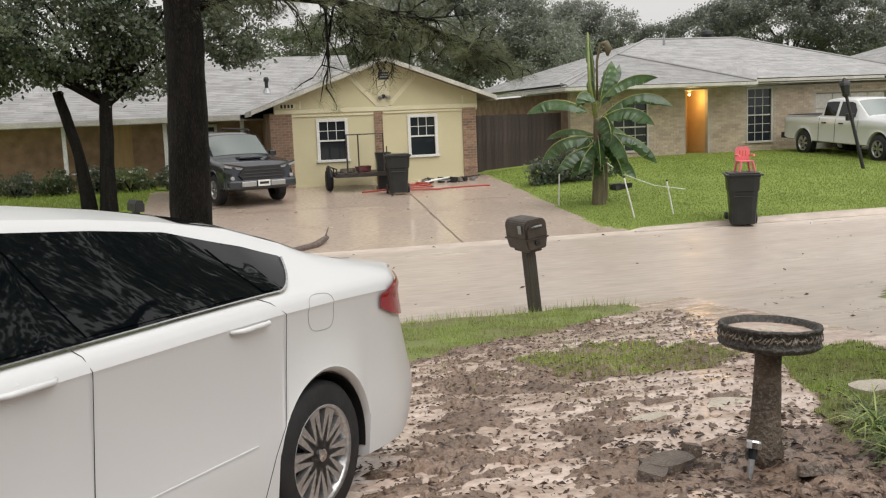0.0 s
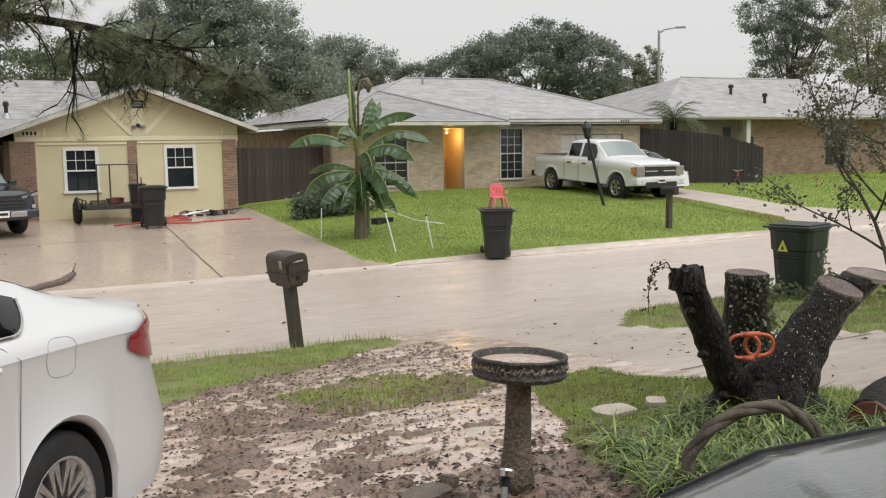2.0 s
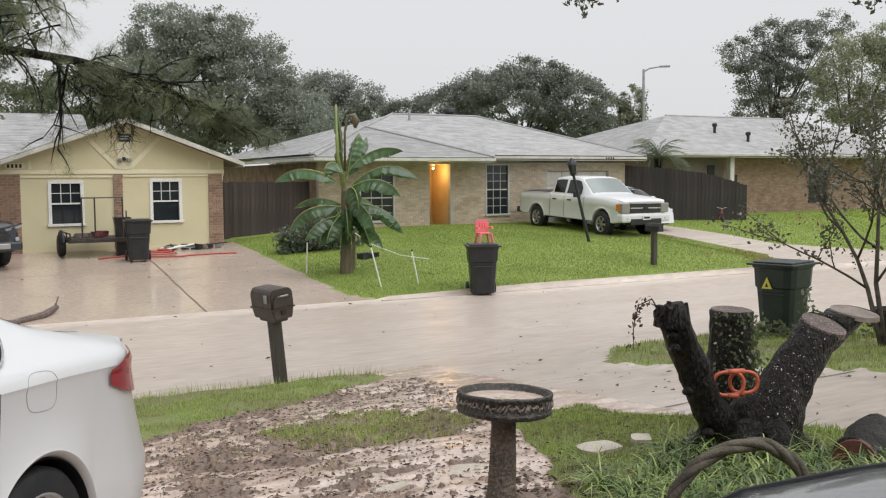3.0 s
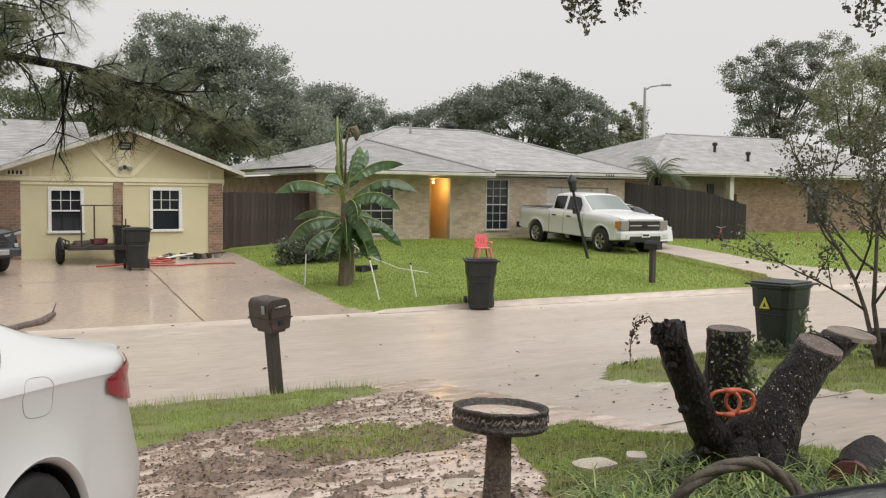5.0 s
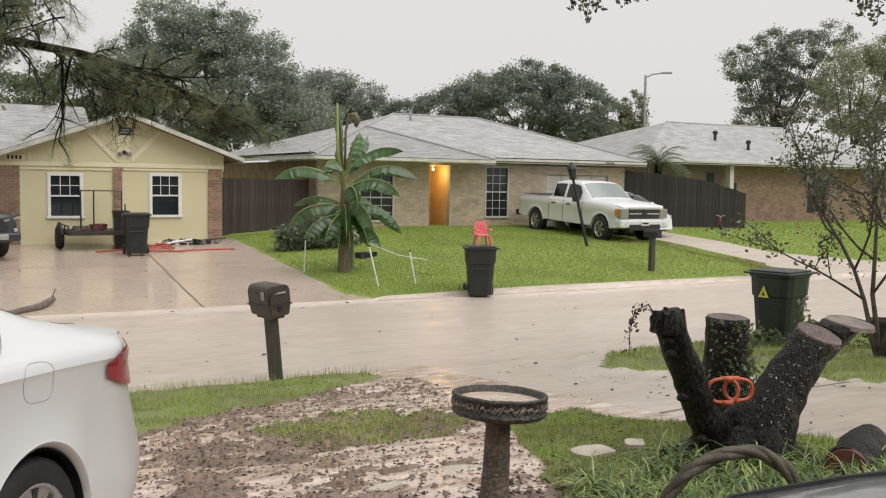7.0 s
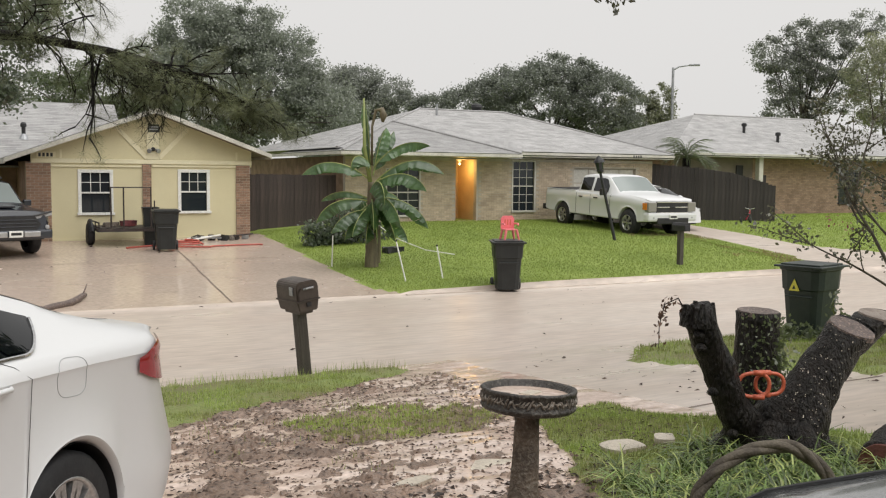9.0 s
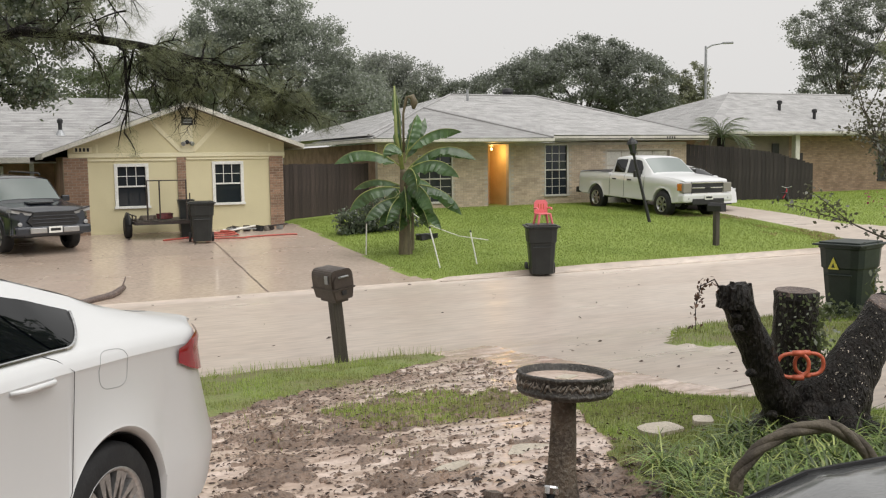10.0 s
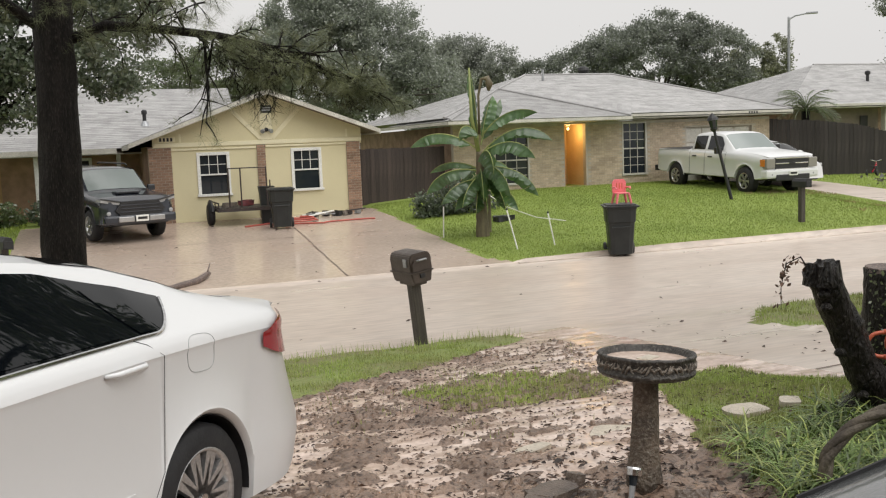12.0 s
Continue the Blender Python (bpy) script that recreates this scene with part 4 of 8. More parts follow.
def sedan(m):
    c = thing("car", m, "white four-door saloon parked on the mud, wet with rain", "car")
    wl = [(1.1, 0.318), (3.95, 0.318)]
    s = Shell(4.87, 0.925, [(0, 0.32), (0.3, 0.24), (1.5, 0.2), (4.4, 0.2), (4.87, 0.25)],
              [(0, 1.075), (0.3, 1.088), (0.6, 1.088), (1.0, 1.075), (1.5, 1.048), (2.0, 1.01), (2.5, 0.968), (2.8, 0.943), (3.4, 0.92), (4.0, 0.88), (4.87, 0.62)],
              [(0, 1.125), (0.1, 1.15), (0.3, 1.155), (0.55, 1.178), (0.8, 1.235), (1.05, 1.303), (1.4, 1.375), (1.8, 1.412), (2.2, 1.428), (2.6, 1.43), (3.0, 1.39), (3.3, 1.33), (3.7, 1.16), (4.0, 1.02), (4.5, 0.9), (4.87, 0.72)],
              [(0, 0.68), (0.5, 0.68), (0.9, 0.62), (1.5, 0.58), (2.6, 0.6), (3.2, 0.6), (3.8, 0.68), (4.87, 0.7)], wl, 0.368, 0.62,
              [(0.2, 0.07), (0.4, 0.03), (0.6, 0.03), (0.75, 0.1), (0.85, 0.19), (1.0, 0.25), (1.08, 0.22), (1.13, 0.17)], [(0.3, 0.0), (0.6, 0.05), (0.8, 0.15)], 0.935)
    part("body", s.mesh(), M_CARWHITE, c, "glossy white bodywork", True)
    for xw, zw in wl:
        part("wheel_well", box(B(), xw - 0.42, -0.6, 0.24, xw + 0.42, 0.6, 0.78), M_BLACK, c)
        for sd in (1, -1):
            bm = B()
            arc = [[bm.verts.new((xw + 0.364 * math.cos(a), sd * y, zw + 0.364 * math.sin(a))) for y in (0.6, 0.885)] for a in np.linspace(-0.1, math.pi + 0.1, 28)]
            for p, q in zip(arc, arc[1:]):
                bm.faces.new((p[0], p[1], q[1], q[0]))
            part("arch_liner", bm, M_BLACK, c, "", True)
    part("underbody", box(B(), 0.4, -0.78, 0.18, 4.6, 0.78, 0.3, 0.02), M_BLACK, c)
    for side in (1, -1):
        for xw, zw in wl:
            wheel(c, xw, side * 0.775, zw, 0.333, 0.22, side, 10)
        top = lambda x: min(0.985, 0.76 + 0.34 * max(0, x - 1.17), 0.05 + 2.2 * max(0, 3.72 - x))
        sill = lambda x: 0.72 * min(1.0, max(0.0, (1.4 - x) / 0.23)) ** 2.0
        part("window_surround", s.side_patch(1.17, 3.75, sill, top, side, 0.004, 60), M_CARGLASS, c, "black window surround", True)
        for x0, x1 in ((1.23, 1.48), (1.6, 2.42), (2.56, 3.5)):
            part("window", s.side_patch(x0, x1, lambda x: sill(x) + 0.05, lambda x: max(0.09, top(x) - 0.08), side, 0.009, 20, shear=-0.22 if x0 < 2 else -0.08, far=0.0 if x0 < 1.5 else None), M_CARGLASS, c, "dark reflective side glass", True)
        edge = [s.point(x, 9, side).lerp(s.point(x, 10, side), sill(x)) + Vector((0, side * 0.01, 0)) for x in np.concatenate([np.linspace(1.17, 1.5, 18), np.linspace(1.55, 3.75, 24)])]
        seam(c, edge, 0.0075, M_CHROME, "belt_trim")
        for pts in ([(1.56, 9), (1.5, 7), (1.42, 5), (1.43, 3), (1.5, 2), (1.58, 1)], [(2.5, 9), (2.48, 7), (2.46, 5), (2.46, 3), (2.48, 1)], [(3.62, 8), (3.64, 5), (3.62, 3), (3.6, 1)]):
            seam(c, [s.point(x, k, side) + Vector((0, side * 0.001, 0)) for x, k in pts])
        seam(c, [s.point(x, 3, side) + Vector((0, side * 0.001, -0.01 - 0.03 * (x - 1.7))) for x in np.linspace(1.62, 3.4, 14)], 0.004, M_CARWHITE, "rocker_crease")
        for xh, zh in ((1.66, 0.955), (2.72, 0.898)):
            y0 = s.section(xh)[5][0] - 0.004
            hd = part("door_handle", tube(B(), [(xh - 0.12, side * (y0 + 0.002), zh + 0.012), (xh - 0.09, side * (y0 + 0.026), zh + 0.008), (xh + 0.07, side * (y0 + 0.028), zh - 0.004), (xh + 0.12, side * (y0 + 0.002), zh - 0.008)], [0.007, 0.011, 0.011, 0.008], 10), M_CARWHITE, c, "body-coloured pull handle", True)
            part("handle_recess", lathe(B(), [(0.0, -0.004), (0.03, 0.0), (0.038, -0.005)], 22, pose(xh, side * (y0 - 0.003), zh - 0.016, -90 * side) @ Matrix.Diagonal((2.4, 1, 1, 1))), M_CARWHITE, hd)
        # lamp clusters on the rear corners
        bm = B()
        rows = []
        for q in np.linspace(0.02, 0.66, 18):
            z0 = 0.872 + 0.062 * (q / 0.66) ** 3.0
            z1 = 1.085 - 0.085 * (q / 0.66) ** 2.2
            row = []
            for z in np.linspace(z0, z1, 6):
                sec = s.section(q)
                y = float(np.interp(z, [p[1] for p in sec[:12]], [p[0] for p in sec[:12]]))
                row.append(bm.verts.new((s.ends(q, z) - 0.014, side * (y + 0.016), z)))
            rows.append(row)
        for a, b in zip(rows, rows[1:]):
            for k in range(5):
                bm.faces.new((a[k], b[k], b[k + 1], a[k + 1]))
        tl = part("tail_lamp", bm, M_RED, c, "red tail lamp cluster", True)
        part("head_lamp", box(B(), 4.5, side * 0.5, 0.62, 4.76, side * 0.8, 0.72, 0.03), M_LENS, c)
        mir = part("wing_mirror", lathe(B(), [(0.01, -0.1), (0.07, -0.08), (0.085, 0.0), (0.07, 0.09), (0.01, 0.1)], 14, pose(3.4, side * 1.0, 1.0, 0, 90, 30)), M_CARWHITE, c, "", True)
    ring = []
    for a in np.linspace(0, 2 * math.pi, 30):
        x, z = 1.15 + 0.1 * math.copysign(abs(math.cos(a)) ** 0.6, math.cos(a)), 0.965 + 0.08 * math.copysign(abs(math.sin(a)) ** 0.6, math.sin(a))
        sec = s.section(x)
        ring.append((x, float(np.interp(z, [p[1] for p in sec[:9]], [p[0] for p in sec[:9]])) + 0.001, z))
    seam(c, ring, 0.0011, M_STEEL, "fuel_flap")
    part("windscreen", s.top_patch(3.06, 3.98, 0.97, 0.005), M_CARGLASS, c, "", True)
    part("rear_window", s.top_patch(0.78, 1.66, 0.96, 0.005), M_CARGLASS, c, "", True)
    seam(c, [s.point(x, 12, sd) + Vector((0, 0, 0.001)) for sd in (1,) for x in np.linspace(0.06, 0.74, 8)])
    seam(c, [(s.ends(0.06, z), y, z) for y, z in ((0.66, 0.72), (0.3, 0.7), (-0.3, 0.7), (-0.66, 0.72))])
    part("exhaust_tip", lathe(B(), [(0.03, 0), (0.04, 0.1), (0.03, 0.11)], 14, pose(0.12, 0.55, 0.27, 0, -90)), M_CHROME, c)
    return c


# parked nose-up on the slope of the yard, its tail towards the street
CAR_POSE = pose(0.403, 5.594, 0.485, 0, -5.65, -129.9) @ Matrix.Scale(1.02, 4)
CAR = sedan(CAR_POSE)


def pickup(m):
    c = thing("pickup_truck", m, "white crew-cab pickup truck parked on the drive", "truck")
    wl = [(1.25, 0.4), (4.9, 0.4)]
    s = Shell(5.85, 1.0, [(0, 0.6), (0.4, 0.5), (1.9, 0.48), (5.4, 0.45), (5.85, 0.5)],
              [(0, 1.25), (1.95, 1.27), (2.1, 1.25), (4.3, 1.23), (5.0, 1.2), (5.85, 1.12)],
              [(0, 1.28), (1.98, 1.29), (2.02, 1.32), (2.12, 1.7), (2.2, 1.84), (2.5, 1.87), (3.4, 1.87), (3.62, 1.82), (4.25, 1.36), (4.4, 1.33), (5.3, 1.27), (5.7, 1.22), (5.85, 1.15)],
              [(0, 0.92), (1.9, 0.92), (2.1, 0.76), (2.6, 0.72), (3.5, 0.72), (4.2, 0.82), (5.85, 0.85)], wl, 0.48, 0.25,
              [], [(0.4, 0.0), (1.2, 0.04)], 0.82)
    part("body", s.mesh(0.07), M_CARWHITE, c, "white bodywork, streaked with rain", True)
    part("bed_floor", box(B(), 0.1, -0.82, 1.286, 1.92, 0.82, 1.3), M_BLACK, c)
    for xw, zw in wl:
        part("wheel_well", box(B(), xw - 0.5, -0.85, 0.42, xw + 0.5, 0.85, 0.95), M_BLACK, c)
    for side in (1, -1):
        for xw, zw in wl:
            wheel(c, xw, side * 0.86, zw, 0.415, 0.24, side, 6, 0.27)
        for x0, x1, sl in ((2.22, 2.82, 0.0), (2.95, 3.75, 1.0)):
            top = (lambda x: 0.93) if not sl else (lambda x: min(0.93, 0.15 + 1.9 * max(0, 4.0 - x)))
            part("window", s.side_patch(x0, x1, lambda x: 0.1, top, side, 0.006, 12), M_CARGLASS, c, "dark side glass", True)
        for xs_ in (2.06, 2.88, 3.95):
            seam(c, [s.point(xs_, k, side) + Vector((0, side * 0.002, 0)) for k in (9, 7, 5, 3, 2)], 0.006)
        for xh in (2.25, 3.1):
            part("door_handle", box(B(), xh - 0.02, side * 0.98, 1.07, xh + 0.18, side * 1.015, 1.11, 0.008), M_BLACK, c)
        part("wing_mirror", box(B(), 3.72, side * 1.0, 1.2, 3.84, side * 1.24, 1.42, 0.03), M_BLACK, c)
        hl = part("head_lamp", box(B(), 5.56, side * 0.62, 0.8, 5.885, side * 0.94, 1.1, 0.03), M_GOLDLENS, c, "clear lamp with amber corner")
        part("indicator", box(B(), 5.6, side * 0.93, 0.86, 5.8, side * 0.966, 1.07, 0.012), M_AMBER, hl)
        part("fog_lamp", lathe(B(), [(0.0, 0.01), (0.06, 0.0), (0.06, -0.03)], 12, pose(5.925, side * 0.76, 0.62, 0, 90)), M_LENS, c)
        seam(c, [(xw_ + 0.49 * math.cos(a), side * (s.section(xw_)[3][0] + 0.004), 0.4 + 0.49 * math.sin(a)) for xw_ in (1.25,) for a in np.linspace(0.1, 3.04, 18)], 0.012, M_CARWHITE, "arch_lip")
    part("windscreen", s.top_patch(3.63, 4.24, 0.96, 0.006), M_TRUCKGLASS, c, "rain-streaked windscreen, pale with painted sky reflection", True)
    g = part("grille", box(B(), 5.8, -0.6, 0.76, 5.87, 0.6, 1.12, 0.01), M_BLACK, c, "black grille with chrome bars")
    for z in (0.77, 0.945, 1.1):
        part("grille_bar", box(B(), 5.85, -0.6, z - 0.018, 5.885, 0.6, z + 0.018, 0.006), M_CHROME, g)
    part("badge", box(B(), 5.88, -0.1, 0.915, 5.9, 0.1, 0.975, 0.006), M_BLACK, g)
    b = part("front_bumper", box(B(), 5.62, -0.97, 0.5, 5.93, 0.97, 0.77, 0.07), M_CARWHITE, c, "white painted bumper")
    part("air_intake", box(B(), 5.6, -0.62, 0.42, 5.945, 0.62, 0.62, 0.03), M_BLACK, b)
    np_ = part("number_plate", box(B(), 5.94, -0.16, 0.58, 5.96, 0.16, 0.72, 0.006), M_WHITE, b)
    part("writing_bar", box(B(), 5.959, -0.12, 0.62, 5.965, 0.12, 0.68), M_BLACK, np_)
    part("rear_bumper", box(B(), -0.12, -0.92, 0.5, 0.08, 0.92, 0.7, 0.03), M_BLACK, c)
    return c


# nose towards the street; the drive falls towards it
TR_YAW = -90.5
pickup(pose(19.72, 28.5, 0.8, 0, 2.0, TR_YAW) @ Matrix.Scale(0.98, 4))
second = copy_thing(CAR, pose(21.95, 29.5, 0.8, 0, 1.5, -93))
tagged(second, "white saloon car parked beside the pickup truck")


def suv(m):
    c = thing("car", m, "dark grey sport utility vehicle parked before the porch", "car")
    wl = [(0.95, 0.38), (3.75, 0.38)]
    s = Shell(4.75, 0.95, [(0, 0.5), (0.4, 0.42), (4.4, 0.42), (4.75, 0.45)],
              [(0, 1.15), (3.5, 1.1), (4.2, 1.06), (4.75, 0.98)],
              [(0, 1.5), (0.12, 1.7), (0.5, 1.76), (2.5, 1.77), (2.75, 1.72), (3.4, 1.22), (3.6, 1.17), (4.4, 1.1), (4.75, 1.0)],
              [(0, 0.7), (2.6, 0.7), (3.4, 0.78), (4.75, 0.82)], wl, 0.46, 0.3, [], [(0.4, 0.0), (1.1, 0.06)], 0.82)
    part("body", s.mesh(0.08), M_CARBLACK, c, "dark blue-grey bodywork beaded with rain", True)
    for xw, zw in wl:
        part("wheel_well", box(B(), xw - 0.48, -0.8, 0.36, xw + 0.48, 0.8, 0.86), M_BLACK, c)
    part("windscreen", s.top_patch(2.76, 3.38, 0.96, 0.006), M_TRUCKGLASS, c, "", True)
    for side in (1, -1):
        for xw, zw in wl:
            wheel(c, xw, side * 0.8, zw, 0.38, 0.23, side, 6, 0.25)
        for x0, x1 in ((0.35, 0.95), (1.05, 1.85), (1.95, 2.75)):
            part("window", s.side_patch(x0, x1, lambda x: 0.1, lambda x: 0.92 if x < 2.6 else 0.7, side, 0.006, 10), M_CARGLASS, c, "", True)
        part("roof_rail", tube(B(), [(0.4, side * 0.62, 1.79), (0.5, side * 0.62, 1.83), (2.4, side * 0.62, 1.83), (2.5, side * 0.62, 1.78)], 0.02, 8), M_BLACK, c)
        part("wing_mirror", box(B(), 2.9, side * 0.96, 1.12, 3.0, side * 1.16, 1.28, 0.03), M_CARBLACK, c)
        bm = B()
        prism(bm, [(side * 0.46, 0.9), (side * 0.93, 0.99), (side * 0.93, 1.06), (side * 0.8, 1.04), (side * 0.46, 0.97)], "x", 4.42, 4.735)
        for v in bm.verts:
            v.co.x -= 0.2 * max(0.0, abs(v.co.y) - 0.55)
        hl = part("head_lamp", bm, M_LENS, c, "angular swept-back headlamp")
        part("lamp_brow", tube(B(), [(4.75, side * 0.46, 0.985), (4.72, side * 0.72, 1.035), (4.65, side * 0.93, 1.075)], 0.02, 6), M_BLACK, hl)
        part("fog_lamp", lathe(B(), [(0.0, 0.01), (0.05, 0.0), (0.05, -0.03)], 12, pose(4.76, side * 0.78, 0.72, 0, 90)), M_LENS, c)
        part("bumper_bar", box(B(), 4.72, side * 0.19, 0.5, 4.85, side * 0.58, 0.63, 0.02), M_ALLOY, c, "silver bumper insert")
    bm = B()
    prism(bm, [(-0.5, 0.66), (0.5, 0.66), (0.62, 0.78), (0.46, 0.99), (-0.46, 0.99), (-0.62, 0.78)], "x", 4.66, 4.785)
    g = part("grille", bm, M_BLACK, c, "black six-sided grille")
    for z in (0.74, 0.82, 0.9):
        part("grille_bar", box(B(), 4.78, -0.5, z - 0.012, 4.8, 0.5, z + 0.012, 0.004), M_CARBLACK, g)
    part("bumper", box(B(), 4.6, -0.9, 0.44, 4.8, 0.9, 0.67, 0.06), M_CARBLACK, c, "dark painted bumper")
    np_ = part("number_plate", box(B(), 4.84, -0.16, 0.5, 4.865, 0.16, 0.65, 0.005), M_WHITE, c)
    part("writing_bar", box(B(), 4.864, -0.12, 0.55, 4.87, 0.12, 0.61), M_BLACK, np_)
    part("skid_plate", box(B(), 4.6, -0.7, 0.42, 4.78, 0.7, 0.54, 0.03), M_BLACK, c)
    part("hood_scoop", box(B(), 3.75, -0.3, 1.14, 4.1, 0.3, 1.2, 0.025), M_CARBLACK, c)
    part("scoop_mouth", box(B(), 4.085, -0.26, 1.155, 4.105, 0.26, 1.185, 0.004), M_BLACK, c)
    return c


suv(pose(-0.2, 28.85, 0.53, 0, 1.5, -71))


def grey_car(m):
    """Only the bonnet and wing of this one come into view."""
    c = thing("car", m, "grey car with a wet bonnet beside the planting bed", "car")
    wl = [(1.0, 0.33), (3.75, 0.33)]
    s = Shell(4.6, 0.9, [(0, 0.3), (0.4, 0.22), (4.2, 0.22), (4.6, 0.28)],
              [(0, 0.95), (3.2, 0.92), (3.9, 0.84), (4.6, 0.62)],
              [(0, 1.05), (0.7, 1.12), (1.4, 1.36), (2.2, 1.44), (2.7, 1.4), (3.4, 1.08), (3.6, 1.0), (4.2, 0.93), (4.6, 0.78)],
              [(0, 0.68), (1.5, 0.58), (2.6, 0.6), (3.5, 0.7), (4.6, 0.7)], wl, 0.38, 0.5, [], [(0.3, 0.0), (0.8, 0.1)], 0.8)
    part("body", s.mesh(0.05), M_CARGREY, c, "grey bodywork beaded with rain", True)
    part("windscreen", s.top_patch(2.72, 3.38, 0.96, 0.005), M_CARGLASS, c, "", True)
    for side in (1, -1):
        for xw, zw in wl:
            wheel(c, xw, side * 0.76, zw, 0.33, 0.21, side, 6)
        part("window", s.side_patch(1.2, 2.9, lambda x: 0.08, lambda x: min(0.9, 0.1 + 1.5 * (x - 1.15), 0.1 + 1.5 * (3.2 - x)), side, 0.006, 12), M_CARGLASS, c, "", True)
        part("bonnet_gap", tube(B(), [s.point(x, 11, side) + Vector((0, 0, 0.004)) for x in np.linspace(3.45, 4.5, 12)], 0.006, 5), M_BLACK, c)
    return c


GREY_POSE = pose(5.13, -0.9, 0.79, 0, 0, 152.6)
grey_car(GREY_POSE)


# ---- wheeled bins ----
def wheelie_bin(m, mat_, label, sticker=False):
    b = thing("wheelie_bin", m, label, "bin", "wheeled refuse bins")
    bm = B()
    rings = []
    for z, w, d in ((0.05, 0.24, 0.27), (0.3, 0.255, 0.29), (0.7, 0.285, 0.325), (0.72, 0.305, 0.345), (0.98, 0.32, 0.365), (1.0, 0.34, 0.385), (1.03, 0.34, 0.385)):
        ring = []
        for k in range(24):
            a = 2 * math.pi * k / 24
            c, s_ = math.cos(a), math.sin(a)
            q = (abs(c) ** 6 + abs(s_) ** 6) ** (-1 / 6)
            ring.append(bm.verts.new((w * c * q, d * s_ * q, z)))
        rings.append(ring)
    for a, c in zip(rings, rings[1:]):
        for k in range(24):
            bm.faces.new((a[k], a[(k + 1) % 24], c[(k + 1) % 24], c[k]))
    bm.faces.new(rings[0][::-1])
    bm.faces.new(rings[-1])
    part("body", bm, mat_, b)
    bm = B()
    box(bm, -0.36, -0.42, 1.03, 0.36, 0.41, 1.06, 0.012)
    box(bm, -0.3, -0.34, 1.055, 0.3, 0.34, 1.085, 0.014)
    part("lid", bm, mat_, b, "wet ribbed plastic lid")
    part("handle", tube(B(), [(-0.25, 0.38, 1.0), (-0.25, 0.47, 1.02), (0.25, 0.47, 1.02), (0.25, 0.38, 1.0)], 0.016, 8), mat_, b)
    for sx in (-1, 1):
        part("wheel", lathe(B(), [(0.02, -0.03), (0.12, -0.03), (0.13, -0.015), (0.13, 0.015), (0.12, 0.03), (0.02, 0.03)], 18, pose(sx * 0.29, 0.27, 0.13, 0, 90)), M_BLACK, b)
    part("axle", tube(B(), [(-0.3, 0.27, 0.13), (0.3, 0.27, 0.13)], 0.015, 8), M_STEEL, b)
    part("grab_bar", tube(B(), [(-0.2, -0.345, 0.62), (0.2, -0.345, 0.62)], 0.014, 8), mat_, b)
    if sticker:
        bm = B()
        prism(bm, [(-0.14, 0.7), (0.02, 0.7), (-0.06, 0.87)], "y", -0.372, -0.362)
        st = part("warning_sticker", bm, M_SIGNYEL, b, "yellow triangular warning sticker")
        bm = B()
        prism(bm, [(-0.085, 0.725), (-0.035, 0.725), (-0.06, 0.79)], "y", -0.376, -0.372)
        part("sticker_mark", bm, M_BINGREEN, st)
        part("raised_mark", box(B(), -0.08, -0.352, 0.9, 0.1, -0.345, 0.93, 0.002), M_BINBLACK, b)
    return b


FAR_BIN = (10.5, 17.3)
wheelie_bin(pose(FAR_BIN[0], FAR_BIN[1], 0.0, 0, 0, -24), M_BINBLACK, "black wheeled bin standing in the gutter at the kerb")
wheelie_bin(pose(11.02, 9.72, ground_z(10.95, 9.75), 0, 0, -76) @ Matrix.Diagonal((1.0, 1.0, 1.0, 1)), M_BINGREEN, "dark green wheeled bin with a yellow warning sticker", True)
wheelie_bin(pose(5.0, 25.3, ground_z(5.0, 25.3), 0, 0, -8), M_BINBLACK, "black wheeled bin on the concrete drive beside a trailer")


def toy_chair(m):
    c = thing("child_chair", m, "pink plastic child's chair standing on a bin lid", "chair")
    part("seat", box(B(), -0.14, -0.13, 0.2, 0.14, 0.14, 0.225, 0.01), M_PINK, c)
    bm = B()
    prism(bm, [(-0.15, 0.22), (0.15, 0.22), (0.15, 0.44), (0.1, 0.5), (-0.1, 0.5), (-0.15, 0.44)], "y", 0.12, 0.145)
    part("backrest", bm, M_PINK, c)
    for sx in (-1, 1):
        part("armrest", tube(B(), [(sx * 0.15, 0.13, 0.33), (sx * 0.16, -0.08, 0.34), (sx * 0.15, -0.12, 0.3)], 0.018, 8), M_PINK, c)
        for sy in (-1, 1):
            part("leg", tube(B(), [(sx * 0.12, sy * 0.11, 0.2), (sx * 0.16, sy * 0.14, 0.0)], [0.03, 0.022], 8), M_PINK, c)
    for k in (-0.06, 0.0, 0.06):
        part("slot", box(B(), k - 0.012, 0.116, 0.3, k + 0.012, 0.12, 0.42), M_ORANGE, c)
    return c


toy_chair(pose(FAR_BIN[0] + 0.08, FAR_BIN[1] + 0.05, 1.086, 0, 0, -10))


